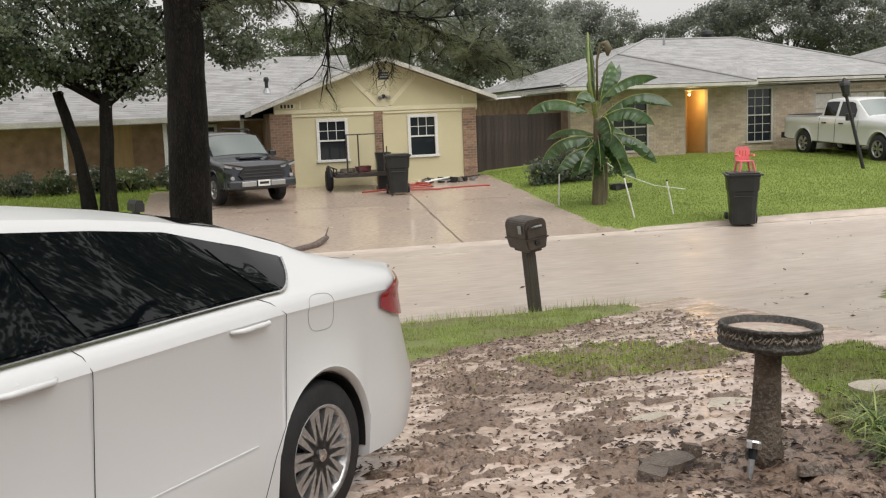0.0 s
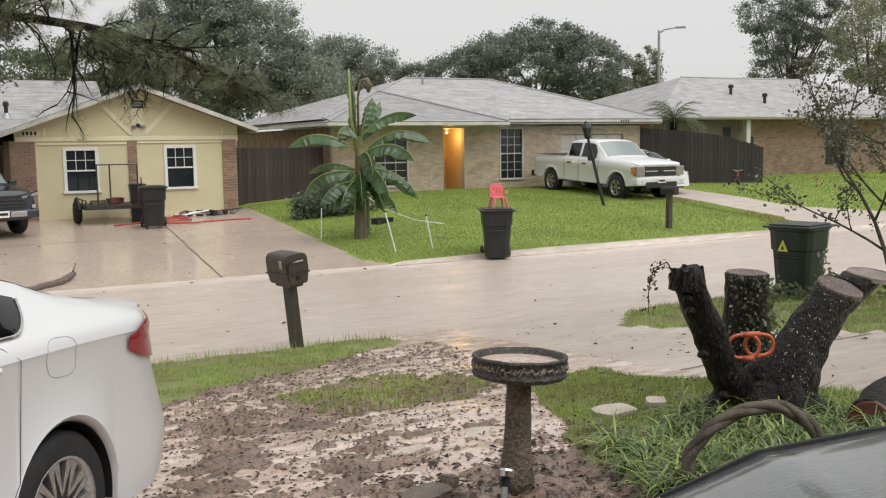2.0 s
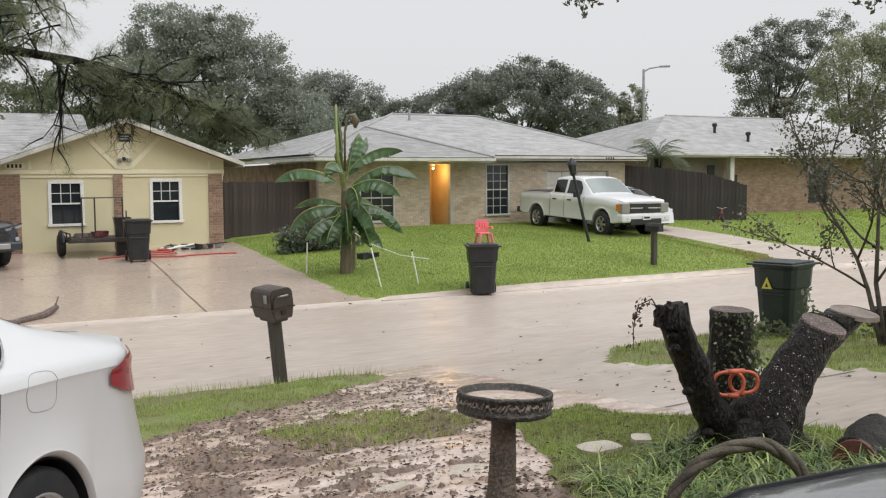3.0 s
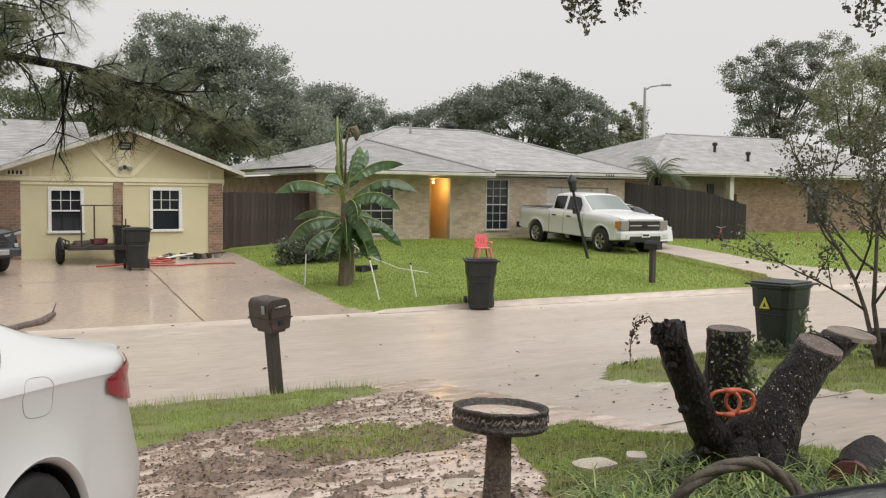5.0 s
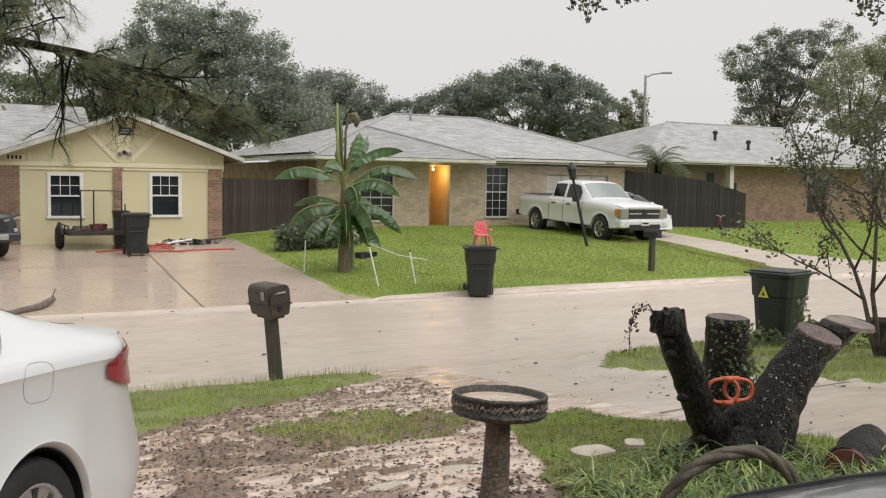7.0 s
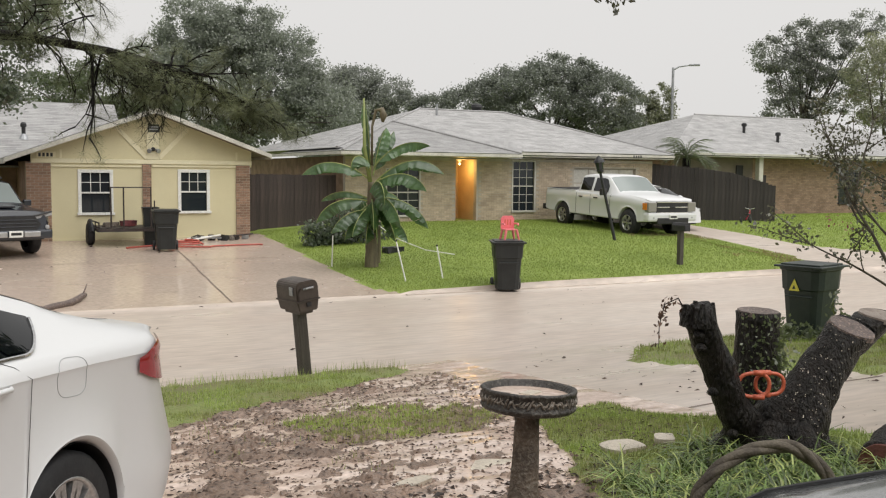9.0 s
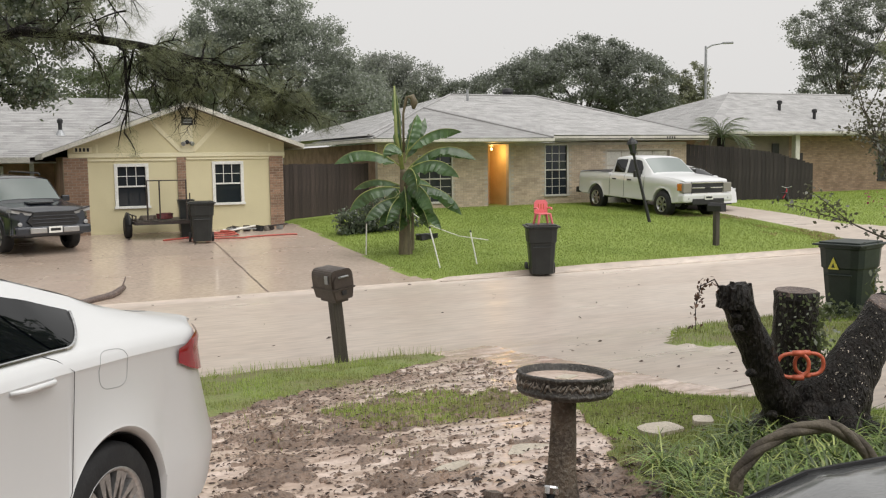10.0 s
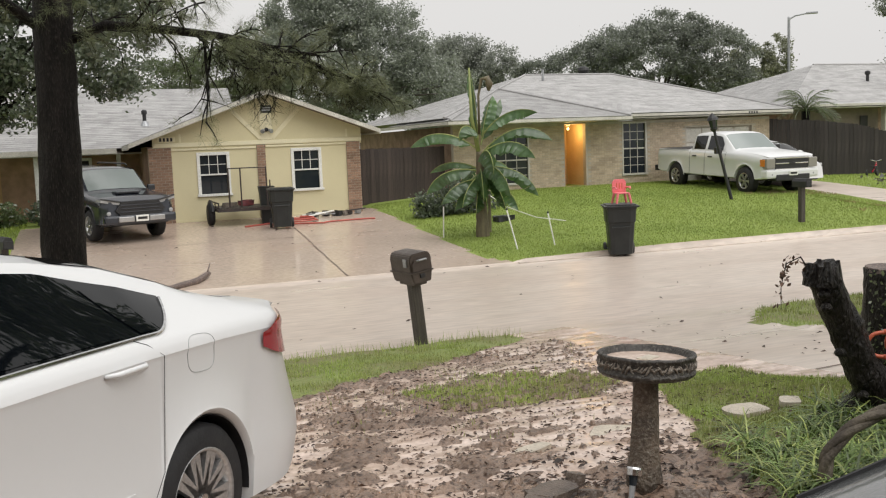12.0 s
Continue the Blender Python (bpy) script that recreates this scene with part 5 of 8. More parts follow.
# ---- mailbox on its post ----
def mailbox(m):
    b = thing("mailbox", m, "dark brown plastic mailbox on a leaning wooden post", "mailbox")
    part("post", box(B(), -0.075, -0.075, -0.25, 0.075, 0.075, 0.84, 0.01), M_POSTW, b, "wet dark wooden post")
    bm = B()
    prism(bm, [(-0.15, 0.84), (0.15, 0.84), (0.185, 0.97), (0.19, 1.14), (0.165, 1.19), (0.12, 1.21), (-0.12, 1.21), (-0.165, 1.19), (-0.19, 1.14), (-0.185, 0.97)], "x", -0.26, 0.26)
    bmesh.ops.bevel(bm, geom=list(bm.edges), offset=0.012, segments=2, affect="EDGES")
    body = part("body", bm, M_MAILBOX, b, "bronze plastic box with an arched top")
    part("mount", box(B(), -0.2, -0.11, 0.8, 0.2, 0.11, 0.87, 0.015), M_MAILBOX, b)
    bm = B()
    prism(bm, [(-0.17, 0.99), (0.17, 0.99), (0.17, 1.08), (0.12, 1.14), (-0.12, 1.14), (-0.17, 1.08)], "x", -0.285, -0.258)
    bmesh.ops.bevel(bm, geom=list(bm.edges), offset=0.008, segments=2, affect="EDGES")
    d = part("door", bm, M_MAILBOX, b, "arched front flap")
    part("door_handle", tube(B(), [(-0.285, -0.08, 1.12), (-0.315, -0.06, 1.13), (-0.315, 0.06, 1.13), (-0.285, 0.08, 1.12)], 0.012, 8), M_STEEL, d)
    part("rib", box(B(), -0.275, -0.2, 0.965, 0.275, 0.2, 0.985, 0.006), M_MAILBOX, b)
    part("latch", box(B(), -0.28, -0.04, 0.9, -0.255, 0.04, 0.95, 0.006), M_BLACK, b)
    part("flag", box(B(), -0.18, 0.19, 1.05, -0.1, 0.205, 1.15, 0.004), M_STEEL, b, "scuffed side flag")
    return b


mailbox(pose(3.72, 10.75, ground_z(3.72, 10.6) - 0.02, -6.5, -1, 105) @ Matrix.Diagonal((0.82, 0.82, 0.97, 1)))


def far_mailbox(m):
    b = thing("mailbox", m, "dark mailbox on a thin post at the lawn's edge", "mailbox")
    part("post", box(B(), -0.06, -0.06, -0.1, 0.06, 0.06, 0.85, 0.006), M_POSTW, b)
    bm = B()
    prism(bm, [(-0.09, 0.85), (0.09, 0.85), (0.09, 0.99), (0.05, 1.06), (-0.05, 1.06), (-0.09, 0.99)], "y", -0.24, 0.24)
    part("body", bm, M_BLACK, b)
    part("door", box(B(), -0.08, -0.255, 0.86, 0.08, -0.24, 1.0, 0.006), M_BLACK, b)
    return b


far_mailbox(pose(-1.39, 18.6, ground_z(-1.39, 18.6) - 0.02, 0, 4, 20))
far_mailbox(pose(16.35, 18.55, ground_z(16.35, 18.55), 0, 0, 0))


# ---- bird bath ----
M_PED = mat("stained_pedestal", (0.14, 0.105, 0.075), (0.06, 0.046, 0.035), 0.55, 7.0, 50.0, 0.9, c3=(0.16, 0.14, 0.11), dist=0.02)


def bird_bath(m):
    b = thing("bird_bath", m, "mossy cast-concrete bird bath with a carved rim, full of rain", "bird bath")
    prof = [(0.1, -0.1), (0.096, 0.0), (0.09, 0.06), (0.08, 0.14), (0.075, 0.3), (0.068, 0.5), (0.085, 0.545)]
    bm = lathe(B(), prof, 28)
    for v in bm.verts:
        n_ = noise.noise(v.co * 14) * 0.012 + noise.noise(v.co * 40) * 0.006
        v.co.x *= 1 + n_ * 8
        v.co.y *= 1 + n_ * 8
    part("pedestal", bm, M_PED, b, "tapering stained pedestal", True)
    bm = lathe(B(), [(0.1, 0.53), (0.18, 0.535), (0.24, 0.548), (0.26, 0.562), (0.263, 0.57), (0.261, 0.578), (0.257, 0.582), (0.257, 0.642), (0.262, 0.647), (0.264, 0.654), (0.261, 0.662), (0.25, 0.665), (0.236, 0.655), (0.225, 0.625), (0.12, 0.6), (0.0, 0.597)], 72)
    for v in bm.verts:
        v.co *= 1 + 0.006 * noise.noise(v.co * 11) + 0.004 * noise.noise(v.co * 37)
    bowl = part("bowl", bm, M_CONCD, b, "shallow bowl with a thick carved rim", True)
    rnd = random.Random(5)
    bm = B()
    for k in range(76):
        a = 2 * math.pi * k / 76 + rnd.uniform(-0.02, 0.02)
        tilt, L = rnd.choice((-1, 1)) * rnd.uniform(0.3, 1.1), rnd.uniform(0.05, 0.085)
        pts = [((0.256 + 0.004 * math.sin(math.pi * (t + 1) / 2)) * math.cos(a + t * L), (0.256 + 0.004 * math.sin(math.pi * (t + 1) / 2)) * math.sin(a + t * L), 0.612 + 0.024 * t * tilt + 0.006 * math.sin(3 * t + k)) for t in np.linspace(-1, 1, 7)]
        tube(bm, pts, [0.0015, 0.0045, 0.0065, 0.007, 0.0065, 0.0045, 0.0015], 6)
    part("carved_leaves", bm, M_CONC, bowl, "worn leaf relief round the rim", True)
    # pale water colour stands in for the sky mirrored in the bowl
    part("water", lathe(B(), [(0.0, 0.634), (0.2, 0.634), (0.223, 0.632)], 40), M_PUDDLE, b, "rain water, pale with painted sky reflection")
    part("stone", box(B(), -0.07, -0.05, 0.615, 0.07, 0.03, 0.642, 0.012), M_PAVER, b)
    return b


BATH = (2.58, 4.08)
bird_bath(pose(BATH[0], BATH[1], ground_z(*BATH) + 0.06, 0.5, 3.2, 30) @ Matrix.Diagonal((0.94, 0.94, 0.98, 1)))


def solar_light(m):
    s_ = thing("garden_light", m, "small steel solar garden light leaning at the bird bath's foot", "garden light")
    part("stake", lathe(B(), [(0.003, -0.08), (0.014, 0.0), (0.016, 0.06)], 10), M_STEEL, s_)
    part("lens", lathe(B(), [(0.018, 0.06), (0.024, 0.11)], 12), M_WINGLASS, s_)
    part("cap", lathe(B(), [(0.038, 0.11), (0.04, 0.14), (0.036, 0.15), (0.0, 0.152)], 16), M_CHROME, s_)


solar_light(pose(2.42, 3.95, 0.66, -12, 16, 0))


# ---- stump, cut limbs, rope ----
def rough_limb(bm, pts, radii, seg=18, amp=0.12, seed=0.0):
    """A knobbly bark-covered limb."""
    dense, rad = [], []
    for i in range(len(pts) - 1):
        for t in np.linspace(0, 1, 7)[: None if i == len(pts) - 2 else -1]:
            dense.append(Vector(pts[i]).lerp(Vector(pts[i + 1]), t))
            rad.append(radii[i] * (1 - t) + radii[i + 1] * t)
    n0 = len(bm.verts)
    tube(bm, dense, rad, seg)
    bm.verts.ensure_lookup_table()
    for k, v in enumerate(bm.verts[n0:]):
        c = dense[min(k // seg, len(dense) - 1)]
        d = v.co - c
        v.co = c + d * (1 + amp * noise.noise(v.co * 9 + Vector((seed, 0, 0))) + 0.5 * amp * noise.noise(v.co * 26))
    return bm


def sawn(bm, c, nrm):
    """Flattens what stands past the plane of a saw cut."""
    n_ = Vector(nrm).normalized()
    for v in bm.verts:
        d = (v.co - Vector(c)).dot(n_)
        if d > 0:
            v.co -= n_ * d
    return bm


def flecks(bm, count, size, rnd, facing):
    """Small quads lying on the faces of a mesh that look to one side."""
    bm.normal_update()
    fs = [f for f in bm.faces if f.normal.dot(facing) > 0.1]
    verts, faces = [], []
    for f in rnd.choices(fs, weights=[f.calc_area() for f in fs], k=count):
        n_ = f.normal
        u = n_.orthogonal().normalized()
        w = n_.cross(u)
        p = f.calc_center_median() + (u * rnd.gauss(0, 1) + w * rnd.gauss(0, 1)) * 0.01 + n_ * 0.006
        r = size * rnd.uniform(0.4, 1.3)
        i = len(verts)
        verts += [p + u * r, p + w * r * 0.8, p - u * r * 1.2, p - w * r * 0.7]
        faces.append((i, i + 1, i + 2, i + 3))
    return verts, faces


def cut_disc(c, nrm, r, seed):
    bm = B()
    z = Vector(nrm).normalized()
    x = z.orthogonal().normalized()
    y = z.cross(x)
    rim = []
    for k in range(22):
        a = 2 * math.pi * k / 22
        rim.append((x * math.cos(a) + y * math.sin(a)) * r * (1 + 0.1 * noise.noise(Vector((math.cos(a) * 2 + seed, math.sin(a) * 2, 0)))))
    lo = [bm.verts.new(Vector(c) + p - z * 0.02) for p in rim]
    hi = [bm.verts.new(Vector(c) + p * 0.96 + z * 0.012) for p in rim]
    mid = bm.verts.new(Vector(c) + z * 0.006)
    for k in range(22):
        q = (k + 1) % 22
        bm.faces.new((lo[k], lo[q], hi[q], hi[k]))
        bm.faces.new((hi[k], hi[q], mid))
    return bm


def small_leaves(pts, size, rnd, elong=1.6):
    verts, faces = [], []
    for p in pts:
        u = Vector((rnd.gauss(0, 1), rnd.gauss(0, 1), rnd.gauss(0, 1))).normalized()
        v = u.orthogonal().normalized()
        v.rotate(Matrix.Rotation(rnd.uniform(0, 6.28), 3, u))
        s_ = size * rnd.uniform(0.6, 1.3)
        w = u.cross(v) * s_ * 0.5
        v = v * s_ * elong * 0.5
        i = len(verts)
        c = Vector(p)
        verts += [c - v, c + w * 0.9, c + v, c - w * 0.9]
        faces.append((i, i + 1, i + 2, i + 3))
    return verts, faces


def tree_stump():
    s_ = thing("tree_stump", pose(0, 0, 0), "dark wet forked tree stump with sawn limbs in the bed", "stump")
    gz = ground_z(4.68, 4.4)
    bm = B()
    rough_limb(bm, [(4.66, 4.4, gz - 0.12), (4.68, 4.4, gz + 0.06), (4.72, 4.4, gz + 0.2), (4.8, 4.4, gz + 0.36)], [0.38, 0.27, 0.2, 0.15], 28, 0.3)
    for a, L in ((-2.4, 0.5), (-1.5, 0.42), (-0.6, 0.45), (0.5, 0.4), (2.7, 0.5), (1.6, 0.4)):
        d = Vector((math.cos(a), math.sin(a), 0))
        rough_limb(bm, [Vector((4.68, 4.4, gz + 0.22)) + d * 0.14, Vector((4.68, 4.4, gz + 0.08)) + d * 0.32, Vector((4.68, 4.4, gz - 0.08)) + d * (0.2 + L)], [0.12, 0.09, 0.05], 12, 0.3, a)
    part("butt", bm, M_STUMP, s_, "gnarled base with flaring roots", True)
    # the hollow limb
    bm = B()
    axis = [(4.58, 4.42, gz + 0.05), (4.42, 4.42, gz + 0.28), (4.27, 4.42, gz + 0.53), (4.145, 4.42, gz + 0.78), (4.02, 4.42, gz + 1.02)]
    rough_limb(bm, axis, [0.125, 0.112, 0.106, 0.1, 0.104], 18, 0.24, 3)
    limb = part("limb", bm, M_STUMP, s_, "charred hollow limb", True)
    rnd = random.Random(3)
    bm = B()
    tx, ty, tz = axis[-1]
    for k in range(22):
        a, rr = rnd.uniform(0, 6.28), rnd.uniform(0.05, 0.1)
        x, y = tx + rr * math.cos(a), ty + rr * math.sin(a)
        tube(bm, [(x, y, tz - 0.1), (x + rnd.uniform(-0.02, 0.02), y, tz + rnd.uniform(-0.02, 0.05))], [0.034, rnd.uniform(0.006, 0.02)], 5)
    part("torn_rim", bm, M_STUMP, limb, "torn charred rim")
    for z, dx in ((-0.14, -0.09), (-0.22, -0.1), (-0.5, -0.1), (-0.78, -0.03)):
        part("knob", lathe(B(), [(0.0, -0.03), (0.03, -0.02), (0.036, 0.0), (0.022, 0.022), (0.0, 0.028)], 8, pose(tx + dx - 0.38 * z, ty - 0.07, tz + z)), M_STUMP, limb, "", True)
    top = Vector((tx, ty, tz))
    creeper = [top + Vector(v) for v in ((-0.04, 0.03, -0.03), (-0.09, 0.06, 0.07), (-0.16, 0.1, 0.03), (-0.19, 0.11, -0.1), (-0.19, 0.11, -0.24))]
    part("creeper_stem", tube(B(), creeper, [0.006, 0.005, 0.004, 0.003, 0.002], 6), M_BARK, limb)
    hang = [creeper[k].lerp(creeper[k + 1], rnd.random()) + Vector((rnd.gauss(0, 0.02), rnd.gauss(0, 0.02), rnd.gauss(0, 0.02))) for k in (0, 1, 2, 2, 3, 3) for _ in range(11)]
    lv, lf = small_leaves(hang, 0.022, rnd)
    raw("creeper_leaves", lv, lf, M_TWIG).parent = limb
    # the thick sawn limb and the one that leaves its back
    bm = B()
    rough_limb(bm, [(4.74, 4.38, gz + 0.02), (4.87, 4.36, gz + 0.3), (5.05, 4.36, gz + 0.55), (5.2, 4.36, gz + 0.7), (5.46, 4.36, gz + 0.98)], [0.24, 0.19, 0.155, 0.142, 0.142], 24, 0.13, 7)
    cut = ((5.325, 4.355, gz + 0.83), (0.1, -0.38, 0.92))
    v, f = flecks(sawn(bm, *cut), 380, 0.0042, rnd, Vector((-0.4, -0.9, 0.1)))
    limb = part("limb", bm, M_STUMP, s_, "thick sawn limb flecked with pale lichen", True)
    part("cut_face", cut_disc(*cut, 0.158, 2), M_CUT, limb, "grey weathered saw cut")
    tagged(raw("lichen_flecks", v, f, M_PAVER), "pale lichen flecks", kind="stuff").parent = limb
    bm = B()
    rough_limb(bm, [(5.0, 4.5, gz + 0.34), (5.3, 4.52, gz + 0.58), (5.58, 4.52, gz + 0.74), (5.98, 4.52, gz + 1.02)], [0.15, 0.12, 0.115, 0.14], 18, 0.14, 11)
    cut = ((5.82, 4.5, gz + 0.86), (0.05, -0.18, 0.98))
    v, f = flecks(sawn(bm, *cut), 120, 0.004, rnd, Vector((-0.4, -0.9, 0.1)))
    limb = part("limb", bm, M_STUMP, s_, "sawn side limb", True)
    part("cut_face", cut_disc(*cut, 0.172, 5), M_PALECUT, limb, "pale weathered saw cut")
    tagged(raw("lichen_flecks", v, f, M_PAVER), "pale lichen flecks", kind="stuff").parent = limb
    return s_


M_PALECUT = mat("pale_weathered_cut", (0.3, 0.25, 0.21), (0.19, 0.155, 0.13), 0.45, 8.0, 60.0, 0.5, c3=(0.14, 0.1, 0.08))
tree_stump()


def back_stump():
    s_ = thing("tree_stump", pose(0, 0, 0), "short upright sawn stump with ivy behind the forked one", "stump")
    gz = ground_z(5.55, 5.05)
    bm = B()
    rough_limb(bm, [(5.4, 5.27, gz - 0.2), (5.4, 5.27, gz + 0.5), (5.41, 5.27, 1.42)], [0.19, 0.165, 0.16], 20, 0.1, 5)
    part("trunk", bm, M_STUMP, s_, "", True)
    part("cut_face", cut_disc((5.41, 5.27, 1.42), (0, -0.05, 1), 0.155, 9), M_CUT, s_)
    return s_


back_stump()


def ivy():
    rnd = random.Random(11)
    pts = []
    for _ in range(900):
        z = rnd.uniform(0.7, 1.42)
        a = rnd.uniform(-3.0, 0.6)
        if rnd.random() < 0.5 + 0.4 * (1.3 - z):
            r = 0.17 + rnd.uniform(0, 0.03)
            pts.append((5.4 + r * math.cos(a), 5.27 + r * math.sin(a), z))
    for _ in range(240):
        t = rnd.random()
        pts.append((5.5 + 0.12 * t + rnd.gauss(0, 0.03), 5.15 + rnd.gauss(0, 0.05), 1.05 + rnd.gauss(0, 0.13)))
    v, f = small_leaves(pts, 0.026, rnd)
    tagged(raw("ivy", v, f, M_LEAF2), "small green creeper leaves on the stumps", "creeper", kind="stuff")


ivy()


def bin_weeds():
    """Weeds round the foot of the green bin and a tall sprig before it."""
    rnd = random.Random(19)
    pts = []
    for k in range(9):
        x, y = 10.35 + 0.13 * k + rnd.gauss(0, 0.05), 9.55 - 0.11 * k + rnd.gauss(0, 0.05)
        h = rnd.uniform(0.15, 0.34)
        pts += [(x + rnd.gauss(0, 0.07), y + rnd.gauss(0, 0.07), ground_z(x, y) + h * rnd.random() ** 0.7) for _ in range(70)]
    v, f = small_leaves(pts, 0.05, rnd)
    tagged(raw("weeds", v, f, M_LEAF2), "leafy weeds round the foot of the green bin", "weeds", kind="stuff")
    x, y = 10.2, 8.6
    g = thing("sprig", pose(x, y, ground_z(x, y)), "tall thin weed sprig with drooping leaves", "plant")
    stem = [(0, 0, -0.03), (0.02, 0, 0.3), (-0.02, 0.02, 0.62), (0.06, 0, 0.74)]
    part("stem", tube(B(), stem, [0.012, 0.01, 0.007, 0.003], 6), M_LILY2, g)
    v, f = small_leaves([(rnd.gauss(0.02, 0.06), rnd.gauss(0, 0.05), rnd.uniform(0.2, 0.76)) for _ in range(60)], 0.05, rnd, 2.0)
    raw("leaves", v, f, M_LEAF2).parent = g


bin_weeds()


def orange_toy():
    t = thing("toy_rings", pose(0, 0, 0), "orange plastic linked rings hanging between the stump's limbs", "toy")
    right = Vector((0.87, -0.49, 0))
    for dx, rad, back in ((0.0, 0.096, 0.0), (0.135, 0.088, 0.05)):
        c = Vector((4.44, 4.34, 1.135)) + right * dx + Vector((0.0, back, 0))
        bm = B()
        pts = [c + right * rad * 1.0 * math.copysign(abs(math.cos(a)) ** 0.8, math.cos(a)) + Vector((0, 0, rad * 0.78 * math.copysign(abs(math.sin(a)) ** 0.8, math.sin(a)))) for a in np.linspace(0.0, 2 * math.pi, 30)]
        tube(bm, pts, 0.0125, 8, False)
        ring = part("ring", bm, M_ORANGE, t, "orange plastic ring", True)
        for sg in (-1, 1):
            knob = c + right * (0.03 if dx == 0 else -0.03) + Vector((0, 0, sg * rad * 0.8))
            part("knob", tube(B(), [knob - right * 0.035, knob + right * 0.035], 0.018, 8), M_ORANGE, ring, "", True)


orange_toy()


def rope_hoop():
    base = [(3.09, 3.4, 0.62), (3.11, 3.39, 0.8), (3.13, 3.39, 0.93), (3.22, 3.35, 1.05), (3.35, 3.29, 1.13), (3.5, 3.21, 1.155), (3.6, 3.15, 1.1), (3.68, 3.09, 0.99), (3.71, 3.06, 0.82), (3.72, 3.05, 0.6)]
    r = thing("rope_hoop", pose(0, 0, 0), "thick weathered twisted rope arched over the bed", "rope")
    dense = []
    P = [Vector(p) for p in base]
    for i in range(len(P) - 1):
        p0, p1, p2, p3 = P[max(i - 1, 0)], P[i], P[i + 1], P[min(i + 2, len(P) - 1)]
        for t in np.linspace(0, 1, 8)[:-1]:
            dense.append(0.5 * ((2 * p1) + (p2 - p0) * t + (2 * p0 - 5 * p1 + 4 * p2 - p3) * t * t + (3 * p1 - p0 - 3 * p2 + p3) * t ** 3))
    for k in range(3):
        pts = []
        for i, c in enumerate(dense):
            d = (dense[min(i + 1, len(dense) - 1)] - dense[max(i - 1, 0)]).normalized()
            sd = d.cross(Vector((0.6, 0.7, 0.1))).normalized()
            o = d.cross(sd)
            a = i * 0.28 + 2 * math.pi * k / 3
            pts.append(c + (sd * math.cos(a) + o * math.sin(a)) * 0.0145)
        part("strand", tube(B(), pts, 0.021, 8), M_ROPE, r, "", True)


rope_hoop()


def log(m, L, r, label):
    g = thing("log", m, label, "log")
    bm = B()
    rough_limb(bm, [(0, 0, 0), (0, L * 0.5, 0.0), (0, L, 0)], [r, r * 1.03, r * 0.97], 18, 0.12, 21)
    part("bark", bm, M_STUMP, g, "", True)
    part("cut_face", cut_disc((0, -0.005, 0), (0, -1, 0), r * 0.97, 4), M_REDCUT, g, "red-brown sawn end")
    return g


log(pose(4.72, 3.62, ground_z(4.72, 3.62) + 0.11, 0, 0, -62), 0.7, 0.13, "short sawn log with a red-brown cut end")


# ---- stones ----
def stone(m, w, d, h, seed, mt, label, name="stone", cat="stone", group=""):
    bm = B()
    box(bm, -w / 2, -d / 2, -h / 2, w / 2, d / 2, h / 2)
    bmesh.ops.subdivide_edges(bm, edges=bm.edges, cuts=4, use_grid_fill=True)
    for v in bm.verts:
        n_ = noise.noise_vector(v.co * 6 + Vector((seed, 0, 0)))
        k = 1 - 0.12 * (abs(v.co.x) / w * 2) ** 3 * (abs(v.co.y) / d * 2) ** 3
        v.co = Vector((v.co.x * k, v.co.y * k, v.co.z)) + Vector((n_.x * w * 0.09, n_.y * d * 0.09, n_.z * h * 0.22))
    ob = link(name, bm, mt, False)
    ob.matrix_world = m
    return tagged(ob, label, cat, group)


PAVERS = [(3.12, 5.25, 0.34, 0.26), (3.62, 5.15, 0.3, 0.24), (4.02, 5.1, 0.3, 0.22), (2.45, 5.1, 0.26, 0.1), (2.78, 5.2, 0.24, 0.1), (4.37, 5.08, 0.18, 0.14)]
for k, (x, y, w, d) in enumerate(PAVERS):
    stone(pose(x, y, ground_detail(x, y, kind_at(x, y)) + (0.022 if kind_at(x, y) == "bed" else 0.004), 0, 0, -30 + 17 * k), w, d, 0.035, k * 3.3, M_PAVER, "pale flat stepping stone sunk in wet grass", "stepping_stone", "paving stone", "stepping stones")
for k, (x, y, w, d, h) in enumerate(((2.12, 4.22, 0.3, 0.18, 0.06), (1.98, 4.1, 0.2, 0.14, 0.07), (2.34, 4.38, 0.1, 0.08, 0.08), (2.3, 4.16, 0.12, 0.1, 0.06), (2.62, 3.72, 0.16, 0.12, 0.05))):
    stone(pose(x, y, ground_detail(x, y, "mud") + h * 0.35, 6 * k, 4, 25 + 31 * k), w, d, h, 40 + k * 5.1, M_STONE, "rough wet slate-grey stone lying in the mud", group="loose stones")


# ---- grass, tufts and litter ----
def blades(name, spots, h, w, m, label, seed, lean=0.5):
    rnd = random.Random(seed)
    verts, faces = [], []
    for x, y, z in spots:
        a, b = rnd.uniform(0, 6.28), rnd.uniform(0, 6.28)
        hh = h * rnd.uniform(0.5, 1.3)
        l_ = lean * hh * rnd.random()
        dx, dy = math.cos(a) * w, math.sin(a) * w
        i = len(verts)
        verts += [(x - dx, y - dy, z - 0.01), (x + dx, y + dy, z - 0.01), (x + math.cos(b) * l_, y + math.sin(b) * l_, z + hh)]
        faces.append((i, i + 1, i + 2))
    return tagged(raw(name, verts, faces, m), label, "grass", kind="stuff")


